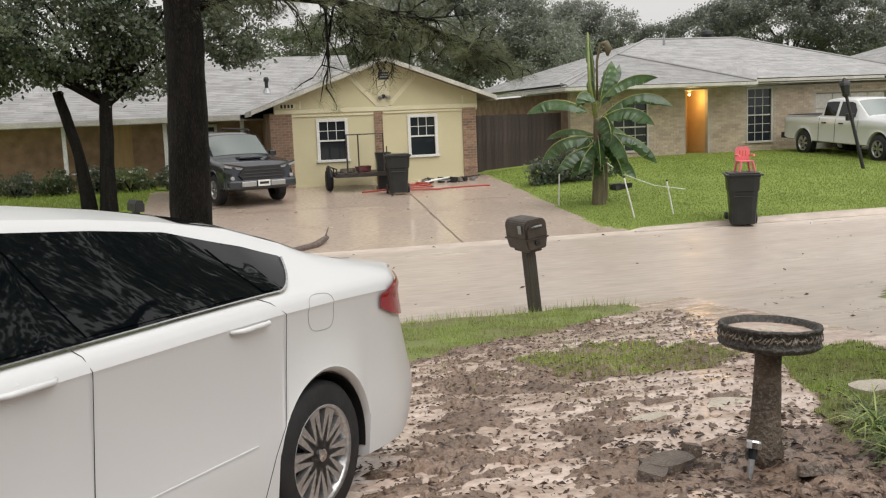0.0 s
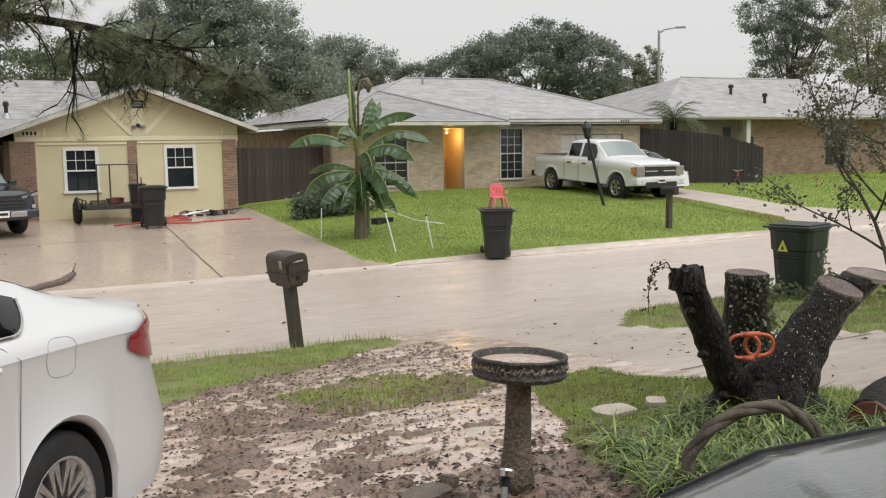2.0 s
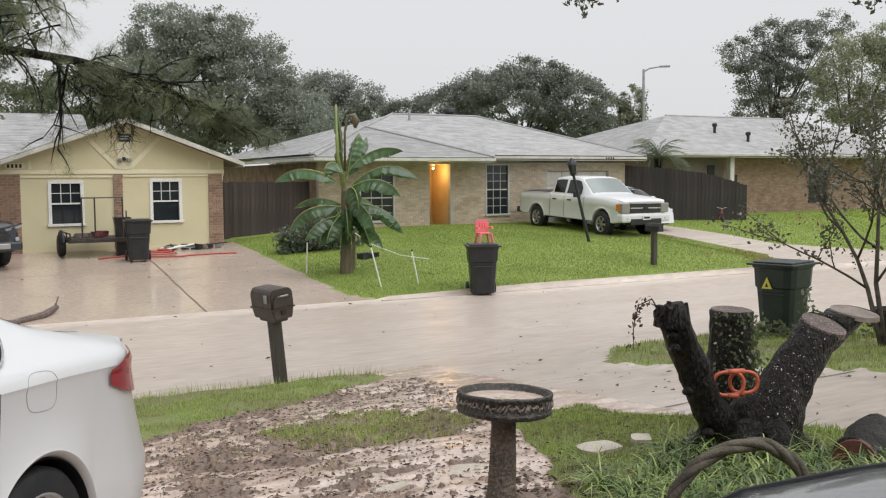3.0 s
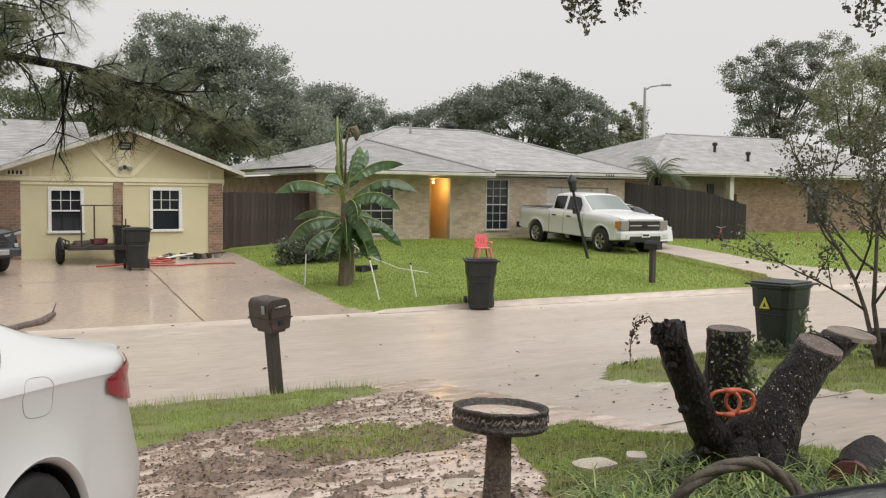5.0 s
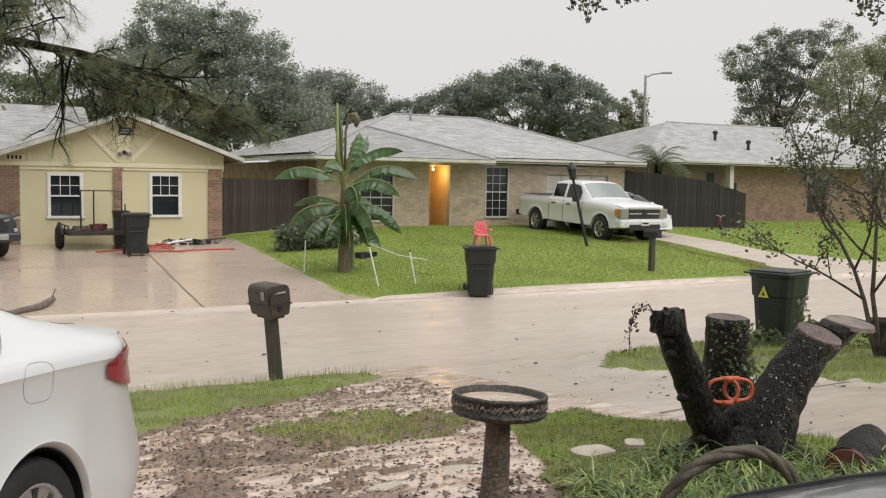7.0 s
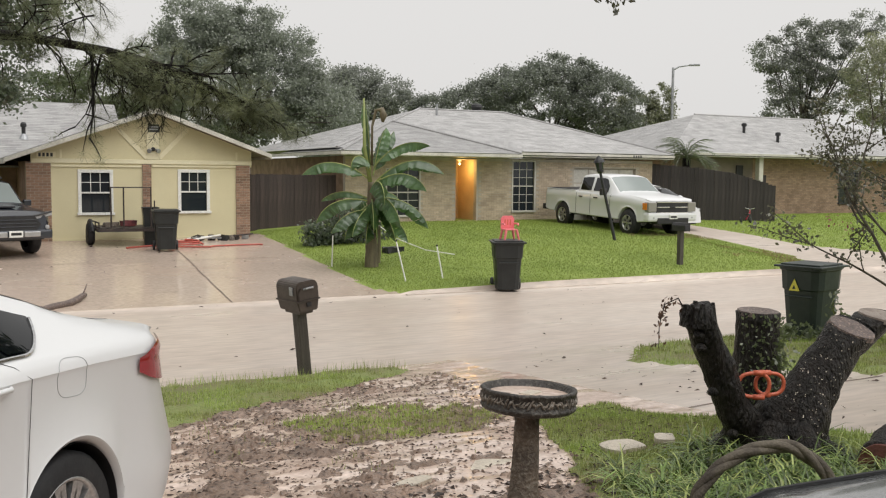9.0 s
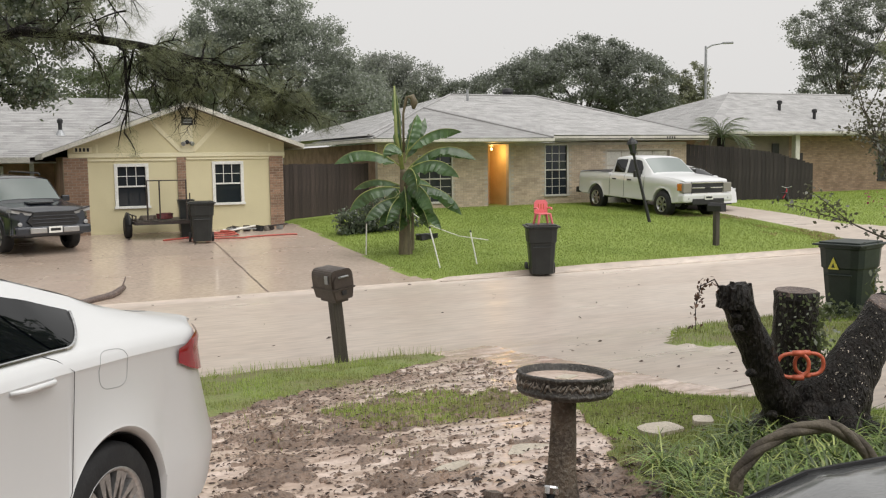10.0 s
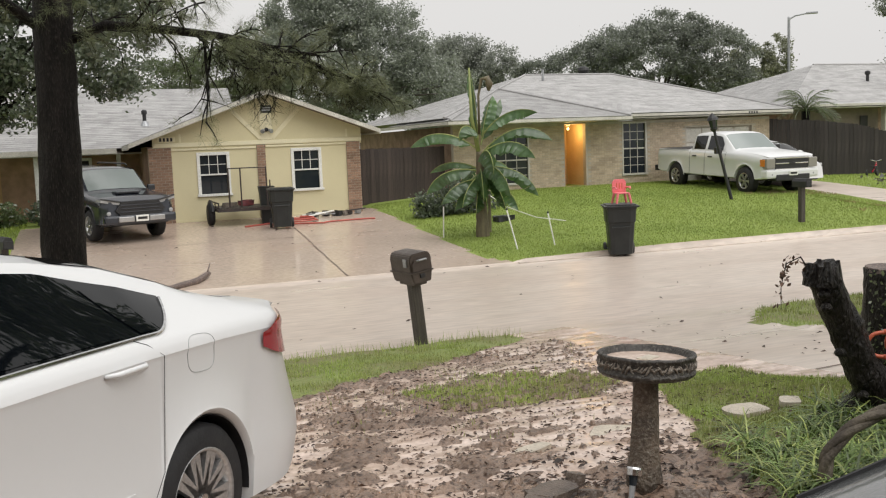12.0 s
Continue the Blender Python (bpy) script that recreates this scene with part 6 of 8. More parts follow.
def spots_in(kinds, x0, x1, y0, y1, n, seed, dense=None):
    rnd = random.Random(seed)
    out = []
    while n > 0:
        n -= 1
        x, y = rnd.uniform(x0, x1), rnd.uniform(y0, y1)
        k = kind_at(x, y)
        if k in kinds and (dense is None or rnd.random() < dense(x, y)):
            out.append((x, y, ground_detail(x, y, k) if y < 10.7 else ground_z(x, y)))
    return out


patchy = lambda x, y: smooth(rough_noise(x, y, 1.7) + 0.5 * rough_noise(x, y, 5), -0.45, 0.15)
blades("grass", spots_in(("verge",), -3, 5.2, 6.2, 10.8, 80000, 1, lambda x, y: patchy(x, y) * (1 - 0.75 * smooth(y + 0.2 * rough_noise(x, y, 3), 10.1, 10.5))), 0.036, 0.004, M_GRASS, "wet green grass on the verge", 1)
blades("grass", spots_in(("bed",), 2.6, 6.2, 2.6, 7.2, 75000, 2, lambda x, y: 0.25 + 0.7 * patchy(x, y)), 0.034, 0.0045, M_GRASS, "short wet grass round the stepping stones", 2)
blades("grass", spots_in(("island_lawn",), 7.0, 16, 2.5, 10.6, 80000, 3, lambda x, y: 0.35 + 0.6 * patchy(x, y)), 0.045, 0.006, M_GRASS, "weedy grass by the drive", 3)
blades("grass", spots_in(("lawn",), 7.5, 21.6, 17.5, 29.3, 150000, 4), 0.03, 0.01, M_GRASS2, "bright mown lawn grass", 4)
blades("grass", spots_in(("lawn",), 23.3, 40, 17.5, 31, 60000, 5), 0.045, 0.014, M_GRASS2, "bright lawn grass beyond the drive", 5)
blades("grass", spots_in(("lawn",), -8, -1.5, 18, 31, 16000, 6), 0.09, 0.015, M_GRASS2, "lawn grass under the oak", 6)
blades("grass", spots_in(("lawn",), 15.5, 21.4, 17.55, 24.5, 16000, 12, lambda x, y: smooth(rough_noise(x, y, 0.9) + 0.6 * rough_noise(x, y, 3.1) + 0.25 * (x - 19.3), 0.25, 0.7)), 0.05, 0.014, M_STRAW, "dead straw-coloured patches in the lawn", 12)
blades("grass", spots_in(("verge",), -1, 5.0, 10.15, 10.8, 900, 13), 0.11, 0.004, M_GRASS, "tall weeds along the verge's edge", 13)
blades("grass", spots_in(("mud",), 0.8, 5, 5.5, 9.5, 9000, 7, lambda x, y: 0.35 * smooth(rough_noise(x, y, 2.1), 0.1, 0.4)), 0.05, 0.004, M_GRASS, "sparse grass in the mud", 7)


def strap_tufts(name, centres, n, length, wid, mats, label, seed):
    """Arching strap leaves in tufts."""
    rnd = random.Random(seed)
    verts, faces, mi = [], [], []
    for (x, y, z, sc) in centres:
        for _ in range(n):
            a = rnd.uniform(0, 6.28)
            L = length * sc * rnd.uniform(0.6, 1.2)
            el = rnd.uniform(0.5, 1.35)
            w = wid * rnd.uniform(0.7, 1.3)
            px, py, pz = x + rnd.gauss(0, 0.03), y + rnd.gauss(0, 0.03), z
            d = Vector((math.cos(a), math.sin(a), 0))
            sd = Vector((-d.y, d.x, 0))
            p, i = Vector((px, py, pz)), len(verts)
            e = el
            for k in range(5):
                ww = w * (1, 1, 0.85, 0.55, 0.08)[k]
                verts += [p - sd * ww, p + sd * ww]
                p = p + (d * math.cos(e) + Vector((0, 0, math.sin(e)))) * L / 4
                e -= rnd.uniform(0.3, 0.7)
            m_ = 1 if rnd.random() < 0.2 else 0
            for k in range(4):
                faces.append((i + 2 * k, i + 2 * k + 1, i + 2 * k + 3, i + 2 * k + 2))
                mi.append(m_)
    ob = raw(name, verts, faces, mats)
    ob.data.polygons.foreach_set("material_index", mi)
    return tagged(ob, label, "plants", kind="stuff")


rnd = random.Random(8)
tufts = []
for _ in range(420):
    x, y = rnd.uniform(2.75, 5.2), rnd.uniform(2.2, 4.75)
    t = x * 0.86 + y * 0.5
    if y < 4.75 - 0.25 * rnd.random() and x > 2.85 + 0.0 * y and kind_at(x, y) in ("bed",) and (x - 2.58) ** 2 + (y - 4.08) ** 2 > 0.09:
        if not (y > 4.35 and x < 3.9 and rnd.random() < 0.8):
            tufts.append((x, y, ground_z(x, y), rnd.uniform(0.7, 1.15)))
variants = [strap_tufts("liriope_tuft", [(0, 0, 0, 1.0)], 38, 0.36, 0.0055, [M_LILY, M_LILY2], "", 90 + k) for k in range(6)]
for ob in variants:
    del ob["kind"], ob["category"]
for k, (x, y, z, sc) in enumerate(tufts[:230]):
    ob = variants[k] if k < 6 else new("liriope_tuft", variants[k % 6].data)
    ob.matrix_world = pose(x, y, z, 0, 0, rnd.uniform(0, 360)) @ Matrix.Diagonal((sc, sc, sc, 1))
    tagged(ob, "arching variegated green liriope tuft in the wet bed", "plant", "liriope tufts")
broad = [(2.75 + 0.5 * rnd.random() + 0.9 * k / 40, 3.3 - 0.4 * rnd.random(), 0.68, rnd.uniform(0.6, 1.1)) for k in range(40)]
strap_tufts("leafy_plants", broad, 9, 0.22, 0.024, [M_LEAF2, M_LILY], "broad bright green leaves at the bed's edge", 10)


def grass_island(x, y):
    """The share of grass on the thin patch in the middle of the mud."""
    d = ((x - 3.35) / 0.95) ** 2 + ((y - 7.2) / 0.85) ** 2
    return smooth(1.15 - d + 0.7 * rough_noise(x, y, 1.9) + 0.4 * rough_noise(x, y, 5), 0.0, 0.6)


def puddle_level(x, y):
    wet = smooth(x - 0.25 * (y - 4), 1.6, 3.2) * 0.026 + 0.014 * rough_noise(x, y, 0.9) + 0.012 * rough_noise(x * 0.6, y * 1.6, 3.5) + 0.008 * rough_noise(x * 0.7, y * 1.4, 11) + 0.002
    wet -= 0.05 * grass_island(x, y)
    return ground_z(x, y) + wet - 0.05 * smooth(1.0 - math.hypot(x - 2.9, y - 3.9), 0.0, 0.5)


def litter(name, n, region, kinds, size, m, label, seed):
    rnd = random.Random(seed)
    verts, faces = [], []
    x0, x1, y0, y1 = region
    while n > 0:
        n -= 1
        x, y = rnd.uniform(x0, x1), rnd.uniform(y0, y1)
        k = kind_at(x, y)
        if k not in kinds:
            continue
        z = (ground_detail(x, y, k) if y < 10.7 else ground_z(x, y)) + 0.008
        if k == "mud":
            z = max(z, puddle_level(x, y) + 0.002)
        s_, a = size * rnd.uniform(0.4, 1.4), rnd.uniform(0, 6.28)
        c, d = math.cos(a) * s_, math.sin(a) * s_
        e = rnd.uniform(0.1, 0.5)
        i = len(verts)
        verts += [(x - c, y - d, z), (x - d * e, y + c * e, z + s_ * rnd.uniform(0, 0.7)), (x + c, y + d, z + s_ * rnd.uniform(0, 0.5)), (x + d * e, y - c * e, z + s_ * rnd.uniform(-0.1, 0.4))]
        faces += [(i, i + 1, i + 2), (i, i + 2, i + 3)]
    return tagged(raw(name, verts, faces, m), label, "leaf litter", kind="stuff")


litter("leaf_litter", 11000, (0.6, 5.2, 3.0, 9.6), ("mud", "bed"), 0.018, M_TWIG, "dead brown leaves and twigs on the mud", 21)
litter("leaf_litter", 800, (2.0, 3.4, 3.2, 4.9), ("mud", "bed"), 0.026, M_TWIG, "dead leaves heaped round the bird bath", 22)
litter("leaf_litter", 260, (4.8, 10, 3.0, 10.6), ("own_driveway",), 0.03, M_TWIG, "scattered dead leaves on the wet drive", 23)
litter("leaf_litter", 120, (-1, 12, 11, 27), ("road", "driveway"), 0.04, M_TWIG, "few dead leaves washed over the street", 24)


def clods():
    rnd = random.Random(31)
    verts, faces = [], []
    cube = [(-1, -1, -1), (1, -1, -1), (1, 1, -1), (-1, 1, -1), (-0.7, -0.7, 1), (0.7, -0.7, 1), (0.7, 0.7, 1), (-0.7, 0.7, 1)]
    fs = [(0, 1, 5, 4), (1, 2, 6, 5), (2, 3, 7, 6), (3, 0, 4, 7), (4, 5, 6, 7)]
    for _ in range(4200):
        x, y = rnd.uniform(0.8, 5.0), rnd.uniform(3.2, 9.4)
        if kind_at(x, y) != "mud" or rough_noise(x, y, 1.1) + rnd.uniform(-0.3, 0.3) < -0.05:
            continue
        s_ = 0.008 + 0.026 * rnd.random() ** 3
        z = max(ground_detail(x, y, "mud"), puddle_level(x, y) - 0.004)
        a = rnd.uniform(0, 6.28)
        i = len(verts)
        for u, v, w in cube:
            u, v = u * rnd.uniform(0.6, 1.3), v * rnd.uniform(0.5, 1.1)
            verts.append((x + (u * math.cos(a) - v * math.sin(a)) * s_, y + (u * math.sin(a) + v * math.cos(a)) * s_, z + w * s_ * rnd.uniform(0.4, 0.9)))
        faces += [tuple(i + k for k in f) for f in fs]
    tagged(raw("mud_clods", verts, faces, M_MUD, True), "small clods of churned mud", "mud", kind="stuff")


clods()


def puddles():
    """Rain water standing in the hollows of the mud."""
    xs, ys = np.arange(0.4, 5.6, 0.045), np.arange(2.9, 10.6, 0.045)
    verts, faces = [], []
    for y in ys:
        for x in xs:
            x, y = float(x), float(y)
            wet = kind_at(x, y) in ("mud", "own_driveway")
            verts.append((x, y, puddle_level(x, y) if wet else ground_z(x, y) - 0.06))
    n = len(xs)
    for j in range(len(ys) - 1):
        for i in range(n - 1):
            f = (j * n + i, j * n + i + 1, (j + 1) * n + i + 1, (j + 1) * n + i)
            if any(verts[k][2] > ground_z(*verts[k][:2]) - 0.055 for k in f):
                faces.append(f)
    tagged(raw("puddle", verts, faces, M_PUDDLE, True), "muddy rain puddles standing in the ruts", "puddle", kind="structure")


puddles()
blades("grass", spots_in(("mud",), 2.0, 4.7, 6.0, 8.5, 26000, 8, lambda x, y: 0.9 * grass_island(x, y)), 0.04, 0.004, M_GRASS, "thin trodden grass on the mud", 8)


def kerb():
    bm = B()
    n = 4
    for k in range(n):
        x0, x1 = 8.2 + 12.0 * k / n, 8.2 + 12.0 * (k + 1) / n - 0.006
        box(bm, x0, 17.38, -0.02, x1, 17.5, 0.02, 0.012)
    tagged(link("kerb", bm, M_ROAD), "low wet concrete kerb along the lawn", "kerb", kind="structure")


kerb()


# ---- the joint across the neighbour's drive, the log at its edge, kerb line ----
def drive_joint(name, pts, r):
    bm = B()
    for (x0, y0), (x1, y1) in zip(pts, pts[1:]):
        n = 14
        prev = None
        for t in np.linspace(0, 1, n):
            x, y = x0 + (x1 - x0) * t + 0.02 * rough_noise(x0 + t * 9, y0, 2), y0 + (y1 - y0) * t
            p = Vector((x, y, ground_z(x, y) + 0.006))
            d = Vector((y1 - y0, x0 - x1, 0)).normalized() * r
            cur = (bm.verts.new(p - d), bm.verts.new(p + d))
            if prev:
                bm.faces.new((prev[0], prev[1], cur[1], cur[0]))
            prev = cur
    tagged(link(name, bm, M_CRACK), "dark filled joint in the concrete", "joint", kind="structure")


drive_joint("joint", [(5.3, 25.2), (4.65, 17.55)], 0.014)
drive_joint("joint", [(-1.4, 23.4), (8.1, 23.4)], 0.012)
drive_joint("joint", [(4.95, 6.2), (8.6, 6.5)], 0.012)
drive_joint("joint", [(5.3, 4.4), (9.0, 4.6)], 0.012)


def fallen_branch():
    bm = B()
    rough_limb(bm, [(1.3, 17.6, 0.06), (1.9, 18.1, 0.1), (2.2, 18.7, 0.16)], [0.06, 0.07, 0.05], 10, 0.2, 2)
    tube(bm, [(2.15, 18.6, 0.15), (2.25, 18.75, 0.36)], [0.02, 0.008], 6)
    tagged(link("fallen_branch", bm, M_CUT, True), "broken grey branch lying at the foot of the drive", "branch")


fallen_branch()


# ---- trees ----
def crown(blobs, clusters, per, spread, size, rnd, shell=0.75):
    """Leaf clumps spread over uneven blobs (x, y, z, rx, ry, rz)."""
    vol = [b[3] * b[5] for b in blobs]
    pts = []
    for b, v in zip(blobs, vol):
        for _ in range(max(3, int(clusters * v / sum(vol)))):
            d = Vector((rnd.gauss(0, 1), rnd.gauss(0, 1), rnd.gauss(0, 1))).normalized()
            r = rnd.uniform(shell, 1.0) ** 0.5 * (1 + 0.25 * noise.noise(d * 2.3 + Vector(b[:3])))
            c = Vector((b[0] + d.x * b[3] * r, b[1] + d.y * b[4] * r, b[2] + d.z * b[5] * r))
            s_ = spread * rnd.uniform(0.5, 1.4)
            for _ in range(int(per * rnd.uniform(0.5, 1.4))):
                pts.append(c + Vector((rnd.gauss(0, s_), rnd.gauss(0, s_), rnd.gauss(0, s_ * 0.65))))
    return small_leaves(pts, size, rnd)


def tree(base, trunks, blobs, clusters, per, spread, size, m, label, seed, bark=None, shell=0.75):
    rnd = random.Random(seed)
    t = thing("tree", pose(*base), label, "tree")
    o = Vector(base)
    for pts, radii in trunks:
        bm = B()
        rough_limb(bm, [Vector(p) - o for p in pts], radii, 12, 0.12, seed)
        part("trunk", bm, bark or M_BARK, t, "", True)
    top = Vector(trunks[0][0][-1]) - o
    for b in blobs:
        for _ in range(3):
            e = Vector(b[:3]) - o + Vector((rnd.uniform(-0.6, 0.6) * b[3], rnd.uniform(-0.6, 0.6) * b[4], rnd.uniform(-0.4, 0.6) * b[5]))
            mid = top.lerp(e, 0.5) + Vector((rnd.gauss(0, 0.3), rnd.gauss(0, 0.3), 0.25))
            part("limb", tube(B(), [top - Vector((0, 0, 0.3)), mid, e], [trunks[0][1][-1] * 0.4, trunks[0][1][-1] * 0.22, 0.02], 6), bark or M_BARK, t, "", True)
    blobs = [(*b[:3], *(0.88 * q for q in b[3:])) for b in blobs]
    v, f = crown(blobs, clusters, per, spread, size, rnd, shell)
    cr = raw("crown", [p - o for p in v], f, m)
    cr.parent = t
    return t


# behind the yellow house; the rain haze is in the leaf and bark colours
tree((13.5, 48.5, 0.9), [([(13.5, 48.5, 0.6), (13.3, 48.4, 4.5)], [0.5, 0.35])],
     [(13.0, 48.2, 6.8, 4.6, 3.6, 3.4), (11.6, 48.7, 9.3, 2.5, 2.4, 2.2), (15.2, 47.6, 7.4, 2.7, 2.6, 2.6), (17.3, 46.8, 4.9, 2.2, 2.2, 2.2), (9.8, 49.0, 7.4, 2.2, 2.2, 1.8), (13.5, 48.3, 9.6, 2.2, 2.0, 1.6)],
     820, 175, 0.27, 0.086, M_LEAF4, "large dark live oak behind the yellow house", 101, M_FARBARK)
tree((8.0, 59.5, 0.9), [([(8.0, 59.5, 0.5), (8.0, 59.5, 4.5)], [0.4, 0.28])],
     [(7.9, 59.2, 6.9, 3.2, 2.6, 2.3), (5.2, 60, 6.4, 2.5, 2.5, 2.0), (10.5, 58.5, 6.0, 2.5, 2.5, 2.2)], 300, 120, 0.27, 0.1, M_LEAF2, "pale green tree far behind the roofs", 102, M_FARBARK)
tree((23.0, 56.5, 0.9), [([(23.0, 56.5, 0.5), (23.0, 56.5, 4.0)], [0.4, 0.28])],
     [(22.6, 56.6, 6.4, 3.0, 2.8, 2.7), (24.8, 55.3, 6.6, 2.0, 2.0, 2.0), (20.6, 57.6, 5.6, 2.0, 2.0, 2.2), (23.3, 56.2, 8.0, 1.7, 1.6, 1.2)], 480, 150, 0.25, 0.09, M_LEAF3, "tree beyond the brick house, its leaves painted grey-green with haze", 103, M_FARBARK)
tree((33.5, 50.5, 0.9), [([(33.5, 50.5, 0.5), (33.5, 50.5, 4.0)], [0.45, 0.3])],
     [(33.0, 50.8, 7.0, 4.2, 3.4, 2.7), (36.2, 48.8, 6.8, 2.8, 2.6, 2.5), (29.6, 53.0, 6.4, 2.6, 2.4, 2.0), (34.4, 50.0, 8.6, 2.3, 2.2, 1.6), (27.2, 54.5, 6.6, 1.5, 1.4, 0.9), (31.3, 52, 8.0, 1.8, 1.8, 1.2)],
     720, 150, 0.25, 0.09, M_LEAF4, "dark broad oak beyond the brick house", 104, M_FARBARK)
tree((39.9, 49.1, 0.9), [([(39.9, 49.1, 0.5), (39.9, 49.1, 4.0)], [0.25, 0.18])],
     [(39.4, 49.4, 6.0, 1.9, 1.8, 2.0), (40.8, 48.6, 7.0, 1.0, 1.0, 1.5), (38.2, 50.2, 5.6, 1.2, 1.2, 1.5)], 230, 94, 0.19, 0.09, M_LEAF5, "bright feathery tree between two roofs", 105, M_FARBARK)
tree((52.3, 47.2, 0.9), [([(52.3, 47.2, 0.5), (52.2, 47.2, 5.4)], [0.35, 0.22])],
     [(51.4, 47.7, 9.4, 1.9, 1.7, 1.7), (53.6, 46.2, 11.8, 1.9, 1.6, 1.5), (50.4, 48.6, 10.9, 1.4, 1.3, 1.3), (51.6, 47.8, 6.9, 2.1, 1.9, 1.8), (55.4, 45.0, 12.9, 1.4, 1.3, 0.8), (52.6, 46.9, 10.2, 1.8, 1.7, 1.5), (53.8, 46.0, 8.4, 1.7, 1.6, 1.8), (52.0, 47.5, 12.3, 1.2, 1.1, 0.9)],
     400, 105, 0.24, 0.095, M_LEAF3, "tall airy tree behind the far house, its leaves painted grey-green with haze", 106, M_FARBARK)
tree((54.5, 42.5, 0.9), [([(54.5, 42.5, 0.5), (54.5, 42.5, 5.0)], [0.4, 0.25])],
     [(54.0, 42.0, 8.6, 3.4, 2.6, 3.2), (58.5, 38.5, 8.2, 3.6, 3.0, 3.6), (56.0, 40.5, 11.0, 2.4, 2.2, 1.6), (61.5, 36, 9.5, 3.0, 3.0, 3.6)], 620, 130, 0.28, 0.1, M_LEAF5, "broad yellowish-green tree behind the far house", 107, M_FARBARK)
# before the porch of the yellow house
tree((-2.45, 24.8, 0.3), [([(-2.4, 24.8, 0.2), (-2.35, 24.85, 1.6), (-2.25, 24.9, 3.3)], [0.24, 0.17, 0.15]), ([(-2.85, 25.1, 0.3), (-3.0, 25.1, 1.8), (-3.4, 25.2, 3.4)], [0.2, 0.14, 0.12])],
     [(-3.2, 25.2, 5.3, 2.6, 2.2, 1.9), (-0.9, 25.0, 5.8, 2.3, 2.0, 2.0), (0.9, 25.0, 4.9, 1.2, 1.2, 1.1), (-5.6, 25.2, 5.0, 2.2, 2.0, 1.8), (1.3, 25.0, 6.6, 1.5, 1.5, 1.3), (-2.0, 24.9, 7.6, 2.6, 2.2, 1.8), (-1.2, 24.8, 3.8, 1.1, 1.0, 0.7), (-4.6, 25.0, 3.9, 1.5, 1.3, 0.7), (0.2, 25.0, 7.6, 1.9, 1.8, 1.5)],
     800, 135, 0.21, 0.075, M_LEAF, "dark oak with two slim trunks before the porch", 108)


# ---- the pine and its long branch ----
def needle_tuft(verts, faces, p, d, n, L, rnd):
    for _ in range(n):
        v = (d * 0.7 + Vector((rnd.gauss(0, 0.6), rnd.gauss(0, 0.6), rnd.gauss(0.35, 0.5)))).normalized() * L * rnd.uniform(0.7, 1.2)
        s_ = v.orthogonal().normalized() * 0.0014
        i = len(verts)
        q = p + Vector((rnd.gauss(0, 0.02), rnd.gauss(0, 0.02), rnd.gauss(0, 0.02)))
        verts += [q - s_, q + s_, q + v + Vector((0, 0, -0.02))]
        faces.append((i, i + 1, i + 2))


